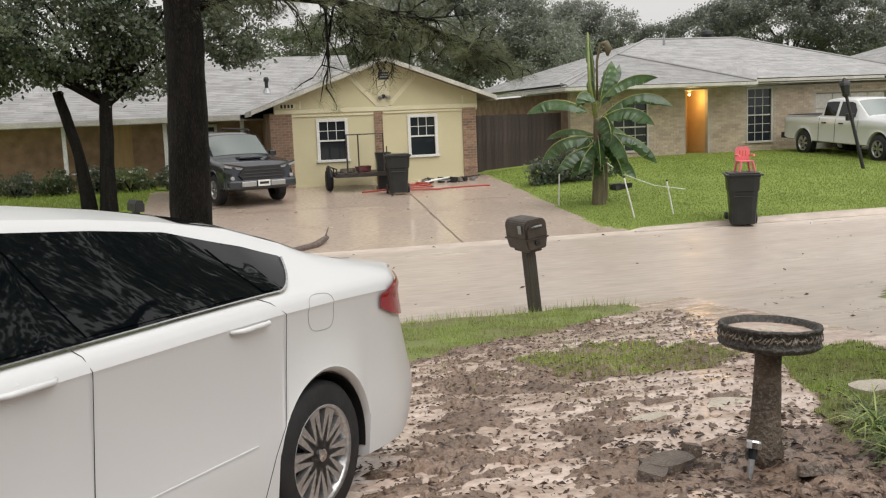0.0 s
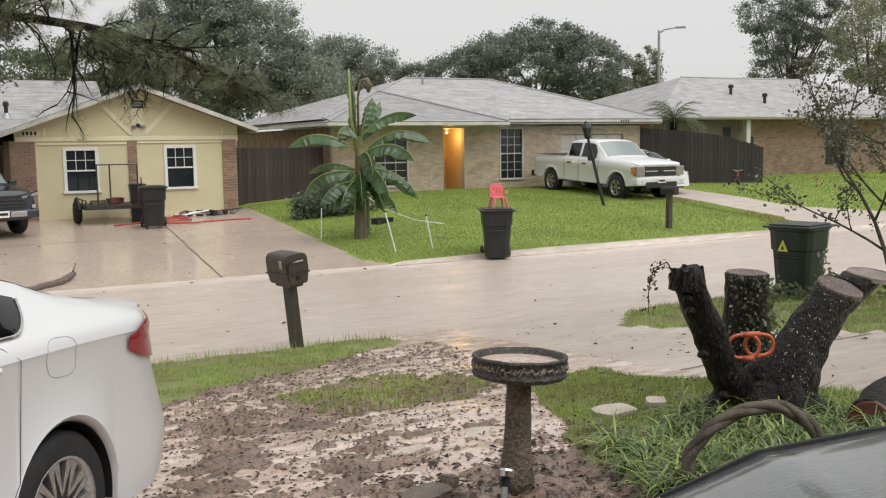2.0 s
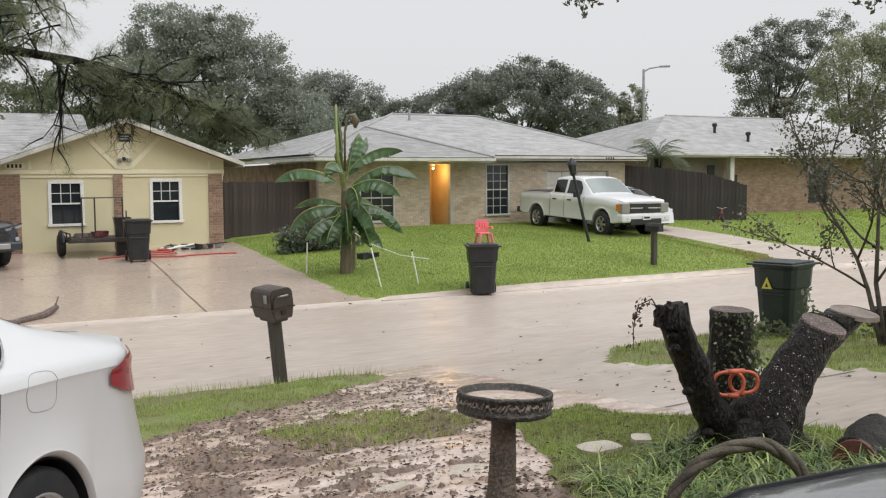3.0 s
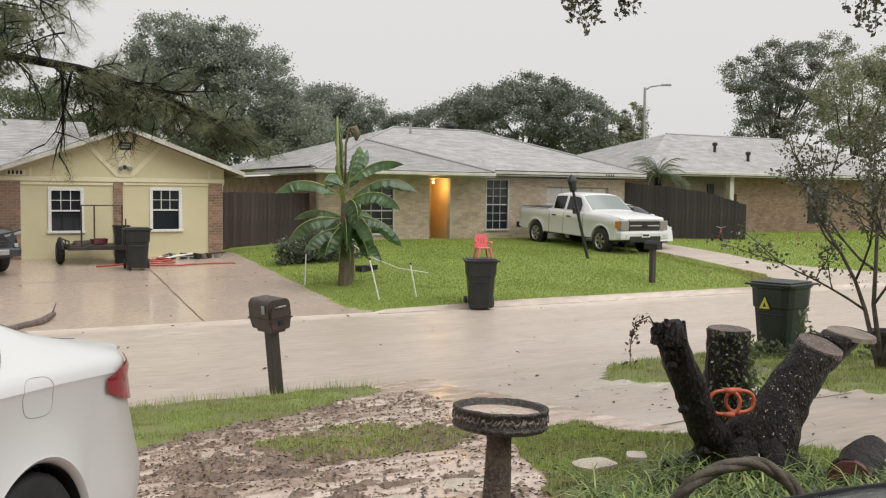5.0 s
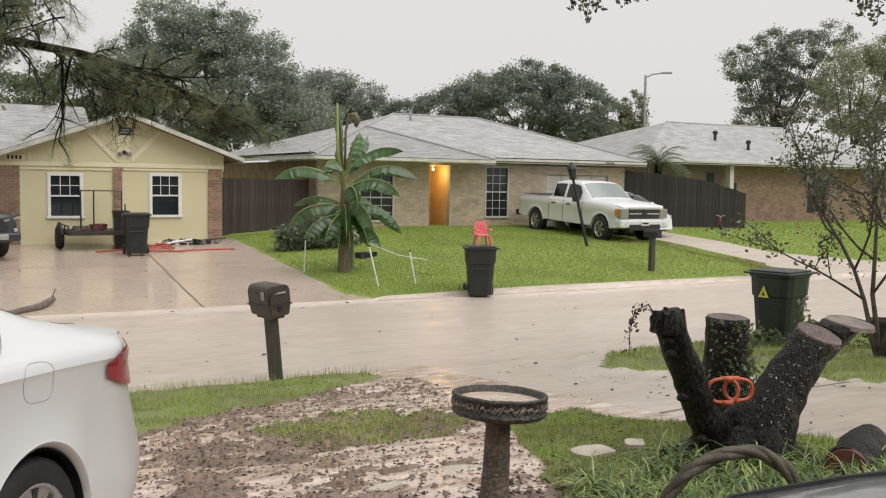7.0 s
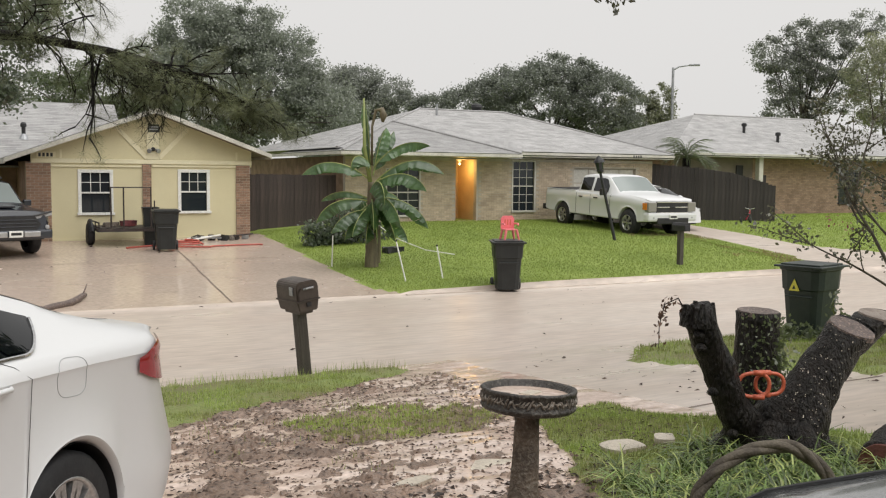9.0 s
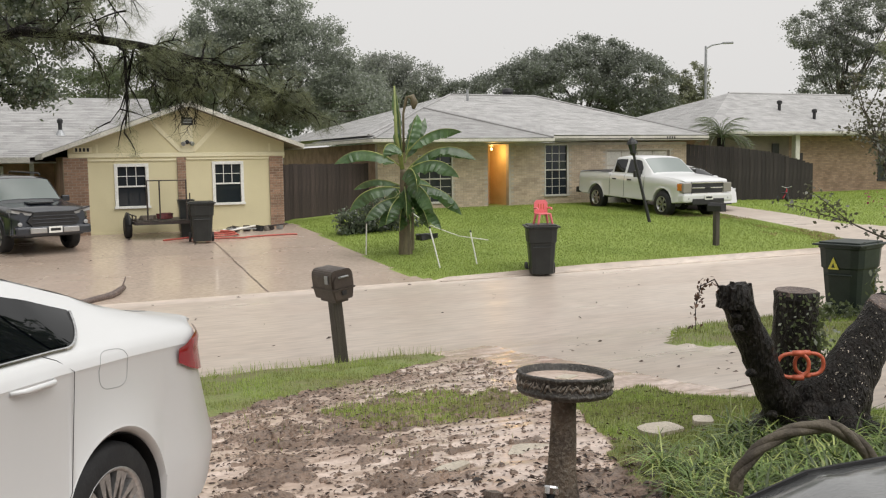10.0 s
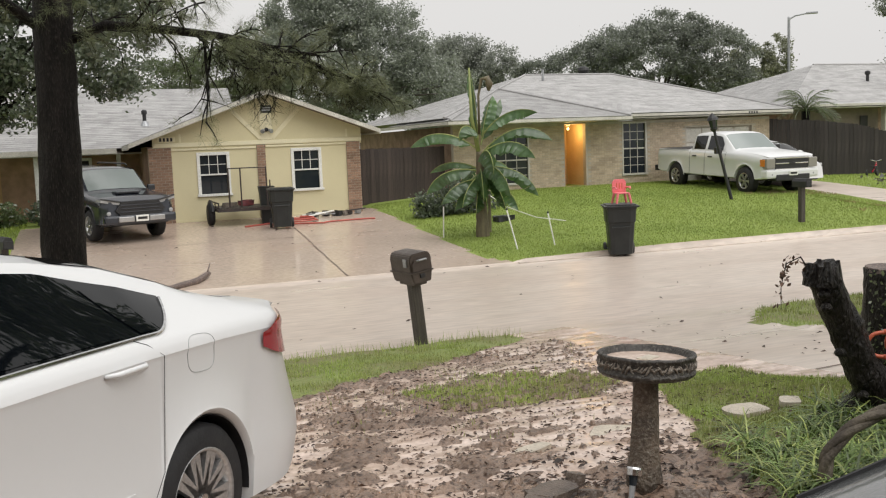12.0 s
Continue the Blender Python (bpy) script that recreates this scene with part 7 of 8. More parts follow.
def pine():
    t = thing("pine_tree", pose(0, 0, 0), "tall wet dark pine trunk with a drooping needled branch", "tree")
    bm = B()
    rough_limb(bm, [(-0.22, 10.05, 0.0), (-0.21, 10.1, 0.5), (-0.2, 10.2, 1.6), (-0.15, 10.3, 3.0), (-0.12, 10.4, 4.2), (-0.05, 10.5, 7.5)], [0.27, 0.225, 0.21, 0.195, 0.185, 0.15], 26, 0.1, 1)
    part("trunk", bm, M_BARK, t, "wet dark furrowed trunk", True)
    rnd = random.Random(77)
    verts, faces = [], []
    stems = B()

    def twig(p, d, L, r, depth):
        pts, q = [p], p
        e = d.normalized()
        n = 5
        for k in range(n):
            e = (e + Vector((rnd.gauss(0, 0.14), rnd.gauss(0, 0.14), rnd.gauss(-0.05, 0.12)))).normalized()
            q = q + e * L / n
            pts.append(q)
        tube(stems, pts, [r * (1 - 0.75 * k / n) for k in range(n + 1)], 6)
        for k in range(1, n + 1):
            if depth > 0:
                for _ in range(2 if depth > 1 else 1):
                    s_ = (e + Vector((rnd.gauss(0, 0.6), rnd.gauss(0, 0.6), rnd.gauss(-0.25, 0.5)))).normalized()
                    twig(pts[k], s_, L * rnd.uniform(0.3, 0.55), r * 0.6, depth - 1)
            elif k >= 2 and rnd.random() < 0.75:
                needle_tuft(verts, faces, pts[k], e, 16, 0.12, rnd)
        if depth == 0:
            needle_tuft(verts, faces, pts[-1], e, 22, 0.13, rnd)

    main = [(0.0, 10.35, 3.62), (0.35, 10.2, 3.75), (0.94, 9.99, 3.68), (1.4, 9.8, 3.6), (1.77, 9.65, 3.5), (2.1, 9.52, 3.38), (2.29, 9.44, 3.28), (2.6, 9.28, 3.08), (2.9, 9.12, 2.92)]
    P = [Vector(p) for p in main]
    part("branch", tube(B(), P, [0.055, 0.05, 0.044, 0.039, 0.034, 0.028, 0.022, 0.014, 0.007], 9), M_BARK, t, "long drooping branch", True)
    for i in range(1, len(P)):
        d = (P[i] - P[i - 1]).normalized()
        for k in range(6):
            p = P[i - 1].lerp(P[i], rnd.random())
            s_ = (d * 0.7 + Vector((rnd.gauss(0, 0.35), rnd.gauss(0, 0.55), rnd.gauss(0.0 if i > 2 else 0.2, 0.4)))).normalized()
            twig(p, s_, rnd.uniform(0.3, 0.65) * (1.0 if i < 6 else 0.6), 0.014, 1)
    twig(Vector((1.25, 9.88, 3.62)), Vector((0.1, 0, -1)), 0.95, 0.016, 1)
    twig(Vector((1.35, 9.82, 3.6)), Vector((-0.1, 0.05, -0.9)), 0.8, 0.014, 1)
    twig(Vector((1.95, 9.6, 3.4)), Vector((0.8, -0.2, -0.3)), 0.7, 0.013, 1)

    def bare(p, d, L, r, depth):
        pts, q, e = [p], p, d.normalized()
        for k in range(5):
            e = (e + Vector((rnd.gauss(0, 0.25), rnd.gauss(0, 0.2), rnd.gauss(-0.02, 0.16)))).normalized()
            q = q + e * L / 5
            pts.append(q)
            if depth:
                for _ in range(2):
                    bare(q, (e + Vector((rnd.gauss(0, 0.8), rnd.gauss(0, 0.5), rnd.gauss(-0.3, 0.4)))).normalized(), L * rnd.uniform(0.25, 0.5), r * 0.55, depth - 1)
        tube(stems, pts, [r * (1 - 0.14 * k) for k in range(6)], 5)
        if not depth and rnd.random() < 0.5:
            needle_tuft(verts, faces, pts[-1], e, 9, 0.06, rnd)

    for k in range(20):
        p = P[2].lerp(P[4], rnd.random()) if k < 9 else P[4].lerp(P[7], rnd.random())
        bare(p, Vector((rnd.gauss(0.35, 0.5), rnd.gauss(-0.1, 0.3), -rnd.uniform(0.3, 0.9))), rnd.uniform(0.35, 0.65) * (1.0 if k < 9 else 0.6), 0.009, 2)
    part("branch", tube(B(), [(-0.2, 10.35, 3.7), (-0.6, 10.2, 4.0), (-1.3, 9.9, 4.35), (-2.2, 9.7, 4.6)], [0.06, 0.05, 0.04, 0.02], 8), M_BARK, t, "", True)
    for _ in range(16):
        x = rnd.uniform(-2.2, 0.5)
        twig(Vector((x, 10.1 + rnd.gauss(0, 0.2), 4.2 + 0.2 * abs(x) * rnd.random())), Vector((rnd.gauss(0, 1), rnd.gauss(0, 0.6), rnd.gauss(0.1, 0.5))), rnd.uniform(0.4, 0.8), 0.013, 1)
    for _ in range(14):
        p = Vector((rnd.uniform(0.3, 1.4), 9.9 + rnd.gauss(0, 0.2), 3.85 + rnd.uniform(0, 0.5)))
        twig(p, Vector((rnd.gauss(0.3, 0.8), rnd.gauss(0, 0.6), rnd.gauss(0.1, 0.4))), rnd.uniform(0.3, 0.6), 0.01, 1)
    tagged(part("twig_spray", stems, M_BARK, t, "bare dark drooping twigs", True), kind="stuff")
    nd = raw("needles", verts, faces, M_NEEDLE)
    nd.parent = t


pine()


# ---- slim flowering tree by the drive ----
def crape_myrtle(base):
    t = thing("tree", pose(0, 0, 0), "slim multi-stemmed crape myrtle with sparse leaves", "tree")
    rnd = random.Random(55)
    tips = []
    o = Vector(base)
    right, back = Vector((0.66, -0.75, 0)), Vector((0.75, 0.66, 0))

    def grow(p, d, L, r, depth):
        pts, q, e = [p], p, d.normalized()
        for k in range(5):
            e = (e + Vector((rnd.gauss(0, 0.1), rnd.gauss(0, 0.1), rnd.gauss(0.01, 0.07)))).normalized()
            q = q + e * L / 5
            pts.append(q)
        part("stem", tube(B(), pts, [r * (1 - 0.1 * k) for k in range(6)], 7), M_ROPE, t, "", True)
        if depth == 0:
            tips.extend(pts[2:])
            return
        if depth <= 2:
            tips.extend(pts[3:])
        for k in (2, 3, 4, 5, 5):
            s_ = (e * 0.9 + right * rnd.gauss(-0.05, 0.5) + back * rnd.gauss(0, 0.45) + Vector((0, 0, rnd.gauss(0.05, 0.25)))).normalized()
            grow(pts[k], s_, L * rnd.uniform(0.45, 0.65), r * 0.5, depth - 1)

    for side, bk, up, L, r in ((-0.3, 0.1, 1.1, 2.1, 0.034), (-0.18, 0.2, 1.1, 2.2, 0.036), (0.12, -0.1, 1.1, 2.3, 0.04), (0.4, 0.2, 1.0, 2.2, 0.04), (0.8, 0.1, 0.9, 1.9, 0.042)):
        grow(o + Vector((0, 0, -0.05)), right * side + back * bk + Vector((0, 0, up)), L, r, 2)
    pts = []
    for p in tips:
        for _ in range(15):
            pts.append(p + Vector((rnd.gauss(0, 0.07), rnd.gauss(0, 0.07), rnd.gauss(0, 0.06))))
    v, f = small_leaves([p for p in pts if p[2] > base[2] + 0.75], 0.037, rnd)
    cr = raw("leaves", v, f, M_MYRTLE)
    cr.parent = t
    fl = [o + right * dx + Vector((rnd.gauss(0, 0.06), rnd.gauss(0, 0.06), dz + rnd.gauss(0, 0.05))) for dx, dz in ((-0.95, 1.55), (-0.75, 1.5)) for _ in range(14)]
    v, f = small_leaves(fl, 0.03, rnd)
    b = raw("blossom", v, f, M_FLOWER)
    b.parent = t


CM = (10.25, 7.5)
crape_myrtle((CM[0], CM[1], ground_z(*CM)))


def overhanging_oak():
    """An oak beside the viewer, whose hanging tips come into the top of the view."""
    t = thing("oak_tree", pose(0, 0, 0), "oak beside the garage with leafy tips hanging down", "tree")
    rnd = random.Random(61)
    bm = B()
    rough_limb(bm, [(8.2, 1.0, 0.6), (8.1, 1.1, 2.6), (7.9, 1.3, 5.2)], [0.3, 0.24, 0.2], 14, 0.12, 8)
    part("trunk", bm, M_BARK, t, "", True)
    pts = []
    for c, n, spread in (((4.36, 5.75, 3.55), 11, 0.12), ((6.25, 4.7, 3.66), 9, 0.11)):
        c = Vector(c)
        part("branch", tube(B(), [(8.0, 1.2, 4.6), (7.4, 2.6, 5.0), c + Vector((0.7, -0.6, 1.1)), c + Vector((0, 0, 0.85))], [0.09, 0.06, 0.03, 0.015], 8), M_BARK, t, "", True)
        for _ in range(n):
            p = c + Vector((rnd.gauss(0, spread), rnd.gauss(0, spread), 0.8 + rnd.gauss(0, 0.05)))
            q = p + Vector((rnd.gauss(0, 0.08), rnd.gauss(0, 0.08), -rnd.uniform(0.3, 0.8)))
            part("twig", tube(B(), [c + Vector((0, 0, 0.85)), p, p.lerp(q, 0.5) + Vector((0.02, 0, 0)), q], [0.008, 0.006, 0.004, 0.002], 5), M_BARK, t)
            for _ in range(110):
                pts.append(p.lerp(q, rnd.random()) + Vector((rnd.gauss(0, 0.03), rnd.gauss(0, 0.03), rnd.gauss(0, 0.02))))
    v, f = small_leaves(pts, 0.03, rnd)
    raw("leaves", v, f, M_MYRTLE).parent = t
    # the high crown, mirrored in the side glass of the saloon
    for e in ((6.0, 5.2, 7.6), (8.6, 8.0, 8.4), (4.6, 6.4, 8.2), (9.6, 3.6, 7.8)):
        part("limb", tube(B(), [(7.9, 1.3, 5.0), Vector((7.9, 1.3, 6.4)).lerp(Vector(e), 0.5), e], [0.14, 0.09, 0.03], 8), M_BARK, t, "", True)
    v, f = crown([(5.6, 5.6, 8.3, 2.2, 1.8, 1.0), (8.4, 8.2, 8.8, 2.0, 1.8, 1.1), (9.4, 4.0, 8.2, 2.2, 2.0, 1.1), (6.9, 7.6, 9.2, 1.4, 1.3, 0.9), (8.9, 10.4, 8.6, 1.3, 1.2, 0.9), (6.2, 9.2, 8.0, 1.6, 1.5, 1.0), (7.6, 5.4, 8.9, 2.2, 2.0, 0.9)], 260, 70, 0.3, 0.1, rnd, 0.3)
    raw("crown", v, f, M_LEAF).parent = t


overhanging_oak()

# trees on this side of the street, seen only in reflections
tree((-9.5, 6.5, 0.6), [([(-9.5, 6.5, 0.4), (-9.4, 6.5, 3.0)], [0.3, 0.22])], [(-9.3, 6.3, 4.6, 2.6, 2.4, 2.4), (-8.0, 4.2, 3.6, 1.8, 1.8, 2.0), (-10.8, 8.2, 4.4, 2.2, 2.2, 2.3)], 240, 50, 0.26, 0.13, M_LEAF, "dark oak at the side of the yard", 121)
tree((-6.5, -1.5, 0.7), [([(-6.5, -1.5, 0.5), (-6.4, -1.5, 3.0)], [0.26, 0.2])], [(-6.4, -1.4, 3.9, 2.2, 2.0, 2.2), (-7.8, 0.6, 3.3, 1.6, 1.6, 1.9)], 200, 50, 0.24, 0.12, M_LEAF, "dark oak beside the house corner", 122)


# ---- banana plant, stakes, shrub ----
def banana(base):
    t = thing("banana_plant", pose(*base), "tall banana plant with torn drooping leaves on the lawn", "plant")
    rnd = random.Random(91)
    bm = B()
    rough_limb(bm, [(0, 0, -0.1), (0, 0, 0.6), (0.0, 0.0, 1.5), (0.0, 0, 2.0)], [0.17, 0.135, 0.11, 0.09], 16, 0.08, 4)
    part("stem", bm, M_BSTEM, t, "fibrous pale brown stem", True)
    bm = B()
    rough_limb(bm, [(0.3, 0.5, -0.05), (0.33, 0.5, 0.5), (0.36, 0.5, 0.95)], [0.14, 0.12, 0.09], 12, 0.1, 9)
    part("stem", bm, M_BSTEM, t, "", True)
    right, away = Vector((0.88, -0.48, 0)), Vector((0.48, 0.88, 0))
    part("new_leaf", tube(B(), [right * -0.02 + Vector((0, 0, 1.9)), right * -0.17 + Vector((0, 0, 2.8)), right * -0.19 + Vector((0, 0, 3.95))], [0.06, 0.045, 0.022], 8), M_LILY2, t, "rolled upright new leaf", True)
    # sideways, away, foot height, elevation in degrees, length, width, droop in degrees, share of torn edge
    spec = [(-1, 0.15, 2.05, 38, 1.85, 0.5, 95, 0.5), (-0.55, -0.8, 2.3, 62, 1.05, 0.62, 190, 0.3), (1, 0.1, 2.35, 52, 1.55, 0.46, 85, 0.5), (1, -0.1, 1.95, 48, 1.95, 0.46, 110, 0.6),
            (0.9, -0.4, 1.95, 32, 1.6, 0.6, 105, 0.5), (-1, 0.3, 1.6, 24, 1.35, 0.3, 75, 0.4), (-1, -0.2, 1.55, 12, 1.5, 0.5, 95, 0.6), (-0.8, -0.6, 1.35, 0, 1.25, 0.5, 75, 0.6),
            (0.35, -0.9, 1.9, 25, 1.35, 0.6, 130, 0.5), (0.6, -0.8, 1.7, 0, 1.55, 0.58, 85, 0.6), (0.8, 0.3, 1.65, 0, 1.7, 0.5, 80, 0.6), (0.3, 0.4, 2.15, 78, 1.25, 0.5, 25, 0.2),
            (0.55, 0.5, 2.2, 70, 1.2, 0.44, 30, 0.2), (-0.25, 0.3, 2.2, 86, 1.75, 0.46, 12, 0.2), (-0.5, 0.8, 1.6, 10, 1.3, 0.5, 90, 0.5), (0.15, -1, 1.6, -15, 1.2, 0.56, 70, 0.6),
            (-0.7, -0.4, 1.5, -35, 1.1, 0.42, 50, 0.9), (0.3, -0.9, 1.5, -45, 1.1, 0.44, 40, 0.9), (0.8, -0.5, 1.6, -40, 1.2, 0.42, 45, 0.9), (-0.2, -1, 1.35, -50, 0.9, 0.4, 35, 0.9), (0.5, 0.6, 1.6, -30, 1.3, 0.44, 55, 0.8),
            (-0.4, -0.8, 1.45, -20, 1.1, 0.46, 60, 0.6), (0.9, -0.2, 1.5, -25, 1.3, 0.44, 60, 0.7), (0.6, 0.8, 1.7, 15, 1.3, 0.5, 95, 0.5)]
    for s_, aw, hz, el, L, W, dr, torn in spec:
        d = (right * s_ + away * aw).normalized()
        sd = d.cross(Vector((0, 0, 1)))
        p, e, N = Vector((0, 0, hz)) + d * 0.05, radians(el), 26
        mid, ups = [], []
        for k in range(N + 1):
            mid.append(p.copy())
            ups.append(d * -math.sin(e) + Vector((0, 0, math.cos(e))))
            p = p + (d * math.cos(e) + Vector((0, 0, math.sin(e)))) * L / N
            e -= radians(dr) / N * (0.4 + 1.2 * k / N)
        bm = B()
        for sgn in (-1, 1):
            fold = rnd.uniform(0.35, 0.75)
            prev = None
            for k in range(3, N + 1):
                u = k / N
                w = 0.5 * W * min(1.0, ((u - 0.1) / 0.16) ** 0.7) * (1 - max(0.0, (u - 0.72) / 0.28) ** 2.2)
                fold += rnd.gauss(0, 0.05)
                row = []
                for q, f in enumerate((0.0, 0.5, 1.0)):
                    ang = fold + 0.35 * f + 0.1 * math.sin(k * 2.1 + sgn)
                    row.append(mid[k] + (sd * sgn * math.cos(ang) - ups[k] * math.sin(ang)) * w * f + d * (-0.1 * w * f))
                cut = rnd.random() < torn * 0.45
                if prev:
                    a = [bm.verts.new(x) for x in prev]
                    end = [r_.lerp(q_, 0.22 * f) if cut else r_ for r_, q_, f in zip(row, prev, (0.0, 0.5, 1.0))]
                    b = [bm.verts.new(x) for x in end]
                    for q in range(2):
                        bm.faces.new((a[q], a[q + 1], b[q + 1], b[q]))
                    if cut:
                        fold += rnd.uniform(-0.12, 0.3)
                prev = row
        bmesh.ops.remove_doubles(bm, verts=bm.verts, dist=0.0005)
        lf = part("leaf", bm, M_BANANA, t, "", True)
        part("midrib", tube(B(), mid, [0.02 * (1 - 0.85 * k / N) for k in range(N + 1)], 6), M_LILY2, lf)
    # withered flower stalk at the top
    part("flower_stalk", tube(B(), [(0.0, 0, 2.4), (0.0, -0.02, 3.3), (0.08, -0.05, 3.68), (0.2, -0.1, 3.7), (0.24, -0.13, 3.55), (0.22, -0.12, 3.4)], [0.03, 0.03, 0.04, 0.07, 0.09, 0.03], 8), M_BSTEM, t, "withered hanging flower bud", True)
    return t


BAN = (8.85, 20.75)
banana((BAN[0], BAN[1], ground_z(*BAN)))


def stake(x, y, h, lx, ly):
    s_ = thing("stake", pose(x, y, ground_z(x, y)), "thin pale stake holding a guy string", "stake", "guy stakes")
    part("pole", tube(B(), [(0, 0, -0.05), (lx, ly, h)], 0.016, 7), M_WHITE, s_)
    part("cap", lathe(B(), [(0.02, 0), (0.025, 0.03), (0.0, 0.05)], 8, pose(lx, ly, h)), M_BLACK, s_)


stake(8.1, 21.4, 0.75, 0.03, 0)
stake(8.75, 18.6, 0.85, -0.15, 0.2)
stake(9.65, 18.6, 0.7, -0.1, 0.12)
cord = link("cord", tube(B(), [(9.6, 22.0, 1.15), (9.9, 21.6, 0.85), (10.4, 21.0, 0.6), (11.0, 20.6, 0.5)], 0.012, 6), M_WHITE)
tagged(cord, "pale guy cord stretched over the lawn", "cord")
stone(pose(10.15, 22.4, ground_z(10.15, 22.4) + 0.05, 0, 0, 12), 0.55, 0.35, 0.16, 3, M_BLACK, "flat black block lying on the lawn", "block", "block")


def shrub(c, r, n, m, label, seed, size=0.07):
    rnd = random.Random(seed)
    t = thing("shrub", pose(*c), label, "shrub")
    for k in range(5):
        a = k * 1.26
        part("stem", tube(B(), [(0, 0, -0.05), (r * 0.4 * math.cos(a), r * 0.4 * math.sin(a), r * 0.6)], [0.03, 0.01], 6), M_BARK, t)
    v, f = crown([(0, 0, r * 0.65, r, r * 0.8, r * 0.65), (r * 0.6, 0, r * 0.4, r * 0.6, r * 0.6, r * 0.45)], n, 40, 0.1, size, rnd, 0.4)
    lv = raw("foliage", v, f, m)
    lv.parent = t


shrub((10.0, 24.6, ground_z(10.0, 24.6)), 0.75, 70, M_LEAF, "dark dense shrub behind the banana plant", 71)
shrub((9.0, 24.8, ground_z(9.0, 24.8)), 0.5, 45, M_LEAF, "low dark shrub behind the banana plant", 72)
for k, x in enumerate((-5.4, -4.4, -3.2, -2.2, -0.9)):
    shrub((x, 29.9, 0.6), 0.55, 40, M_LEAF2 if k % 2 else M_LEAF, "leafy shrub along the porch", 73 + k)


def palm(base, h):
    t = thing("palm_tree", pose(*base), "small fan of pale palm fronds behind the fence", "tree")
    rnd = random.Random(17)
    bm = B()
    rough_limb(bm, [(0, 0, -0.1), (0, 0, h * 0.5), (0, 0, h)], [0.2, 0.17, 0.16], 12, 0.1)
    part("trunk", bm, M_BARK, t, "", True)
    for k in range(46):
        a, e = rnd.uniform(0, 6.28), rnd.uniform(0.0, 1.5)
        d = Vector((math.cos(a), math.sin(a), 0))
        sd = Vector((-d.y, d.x, 0))
        p = Vector((0, 0, h))
        bm = B()
        mid = []
        for q in range(9):
            mid.append(p.copy())
            p = p + (d * math.cos(e) + Vector((0, 0, math.sin(e)))) * 0.16
            e -= 0.2
        tube(bm, mid, 0.012, 5)
        for q in range(2, 9):
            for sgn in (-1, 1):
                for w in (0.0, 0.08):
                    b = mid[q] + d * w
                    tip = b + (sd * sgn * 0.8 + d * 0.5 + Vector((0, 0, -0.25))).normalized() * 0.4
                    bm.faces.new([bm.verts.new(x) for x in (b - d * 0.015, b + d * 0.015, tip)])
        part("frond", bm, M_LEAF2, t)


palm((26.2, 29.5, 0.7), 2.5)


# ---- lamp posts ----
def lamp_post():
    p = thing("lamp_post", pose(17.25, 22.35, ground_z(17.25, 22.35)), "leaning black garden lamp post beside the truck", "lamp post")
    top = Vector((-0.42, 0.25, 2.0))
    part("pole", tube(B(), [(0, 0, -0.1), top], [0.05, 0.04], 12), M_BLACK, p)
    m = Matrix.Translation(top) @ pose(0, 0, 0, 1, -9, 0)
    l_ = part("lantern", lathe(B(), [(0.05, 0.0), (0.09, 0.04), (0.13, 0.26), (0.15, 0.28)], 8, m), M_WINGLASS, p, "glass lantern")
    part("lantern_cap", lathe(B(), [(0.17, 0.27), (0.14, 0.33), (0.06, 0.41), (0.02, 0.46)], 8, m), M_BLACK, l_)
    part("collar", lathe(B(), [(0.06, -0.06), (0.1, 0.0), (0.1, 0.04)], 10, m), M_BLACK, p)


lamp_post()


def street_lamp():
    p = thing("street_lamp", pose(40.3, 46.8, 0.8), "tall grey steel street lamp with one arm", "street lamp")
    part("pole", tube(B(), [(0, 0, 0), (0, 0, 4), (0, 0, 8.4)], [0.12, 0.1, 0.075], 12), M_STEEL, p)
    part("arm", tube(B(), [(0, 0, 8.3), (0.3, -0.2, 8.5), (0.85, -0.65, 8.6)], [0.05, 0.045, 0.04], 8), M_STEEL, p)
    part("lamp_head", box(B(), -0.12, -0.3, -0.06, 0.12, 0.35, 0.06, 0.03, pose(1.05, -0.8, 8.6, 0, 0, 50)), M_STEEL, p)
    part("cap", lathe(B(), [(0.08, 8.4), (0.07, 8.46), (0.0, 8.48)], 10), M_STEEL, p)


street_lamp()


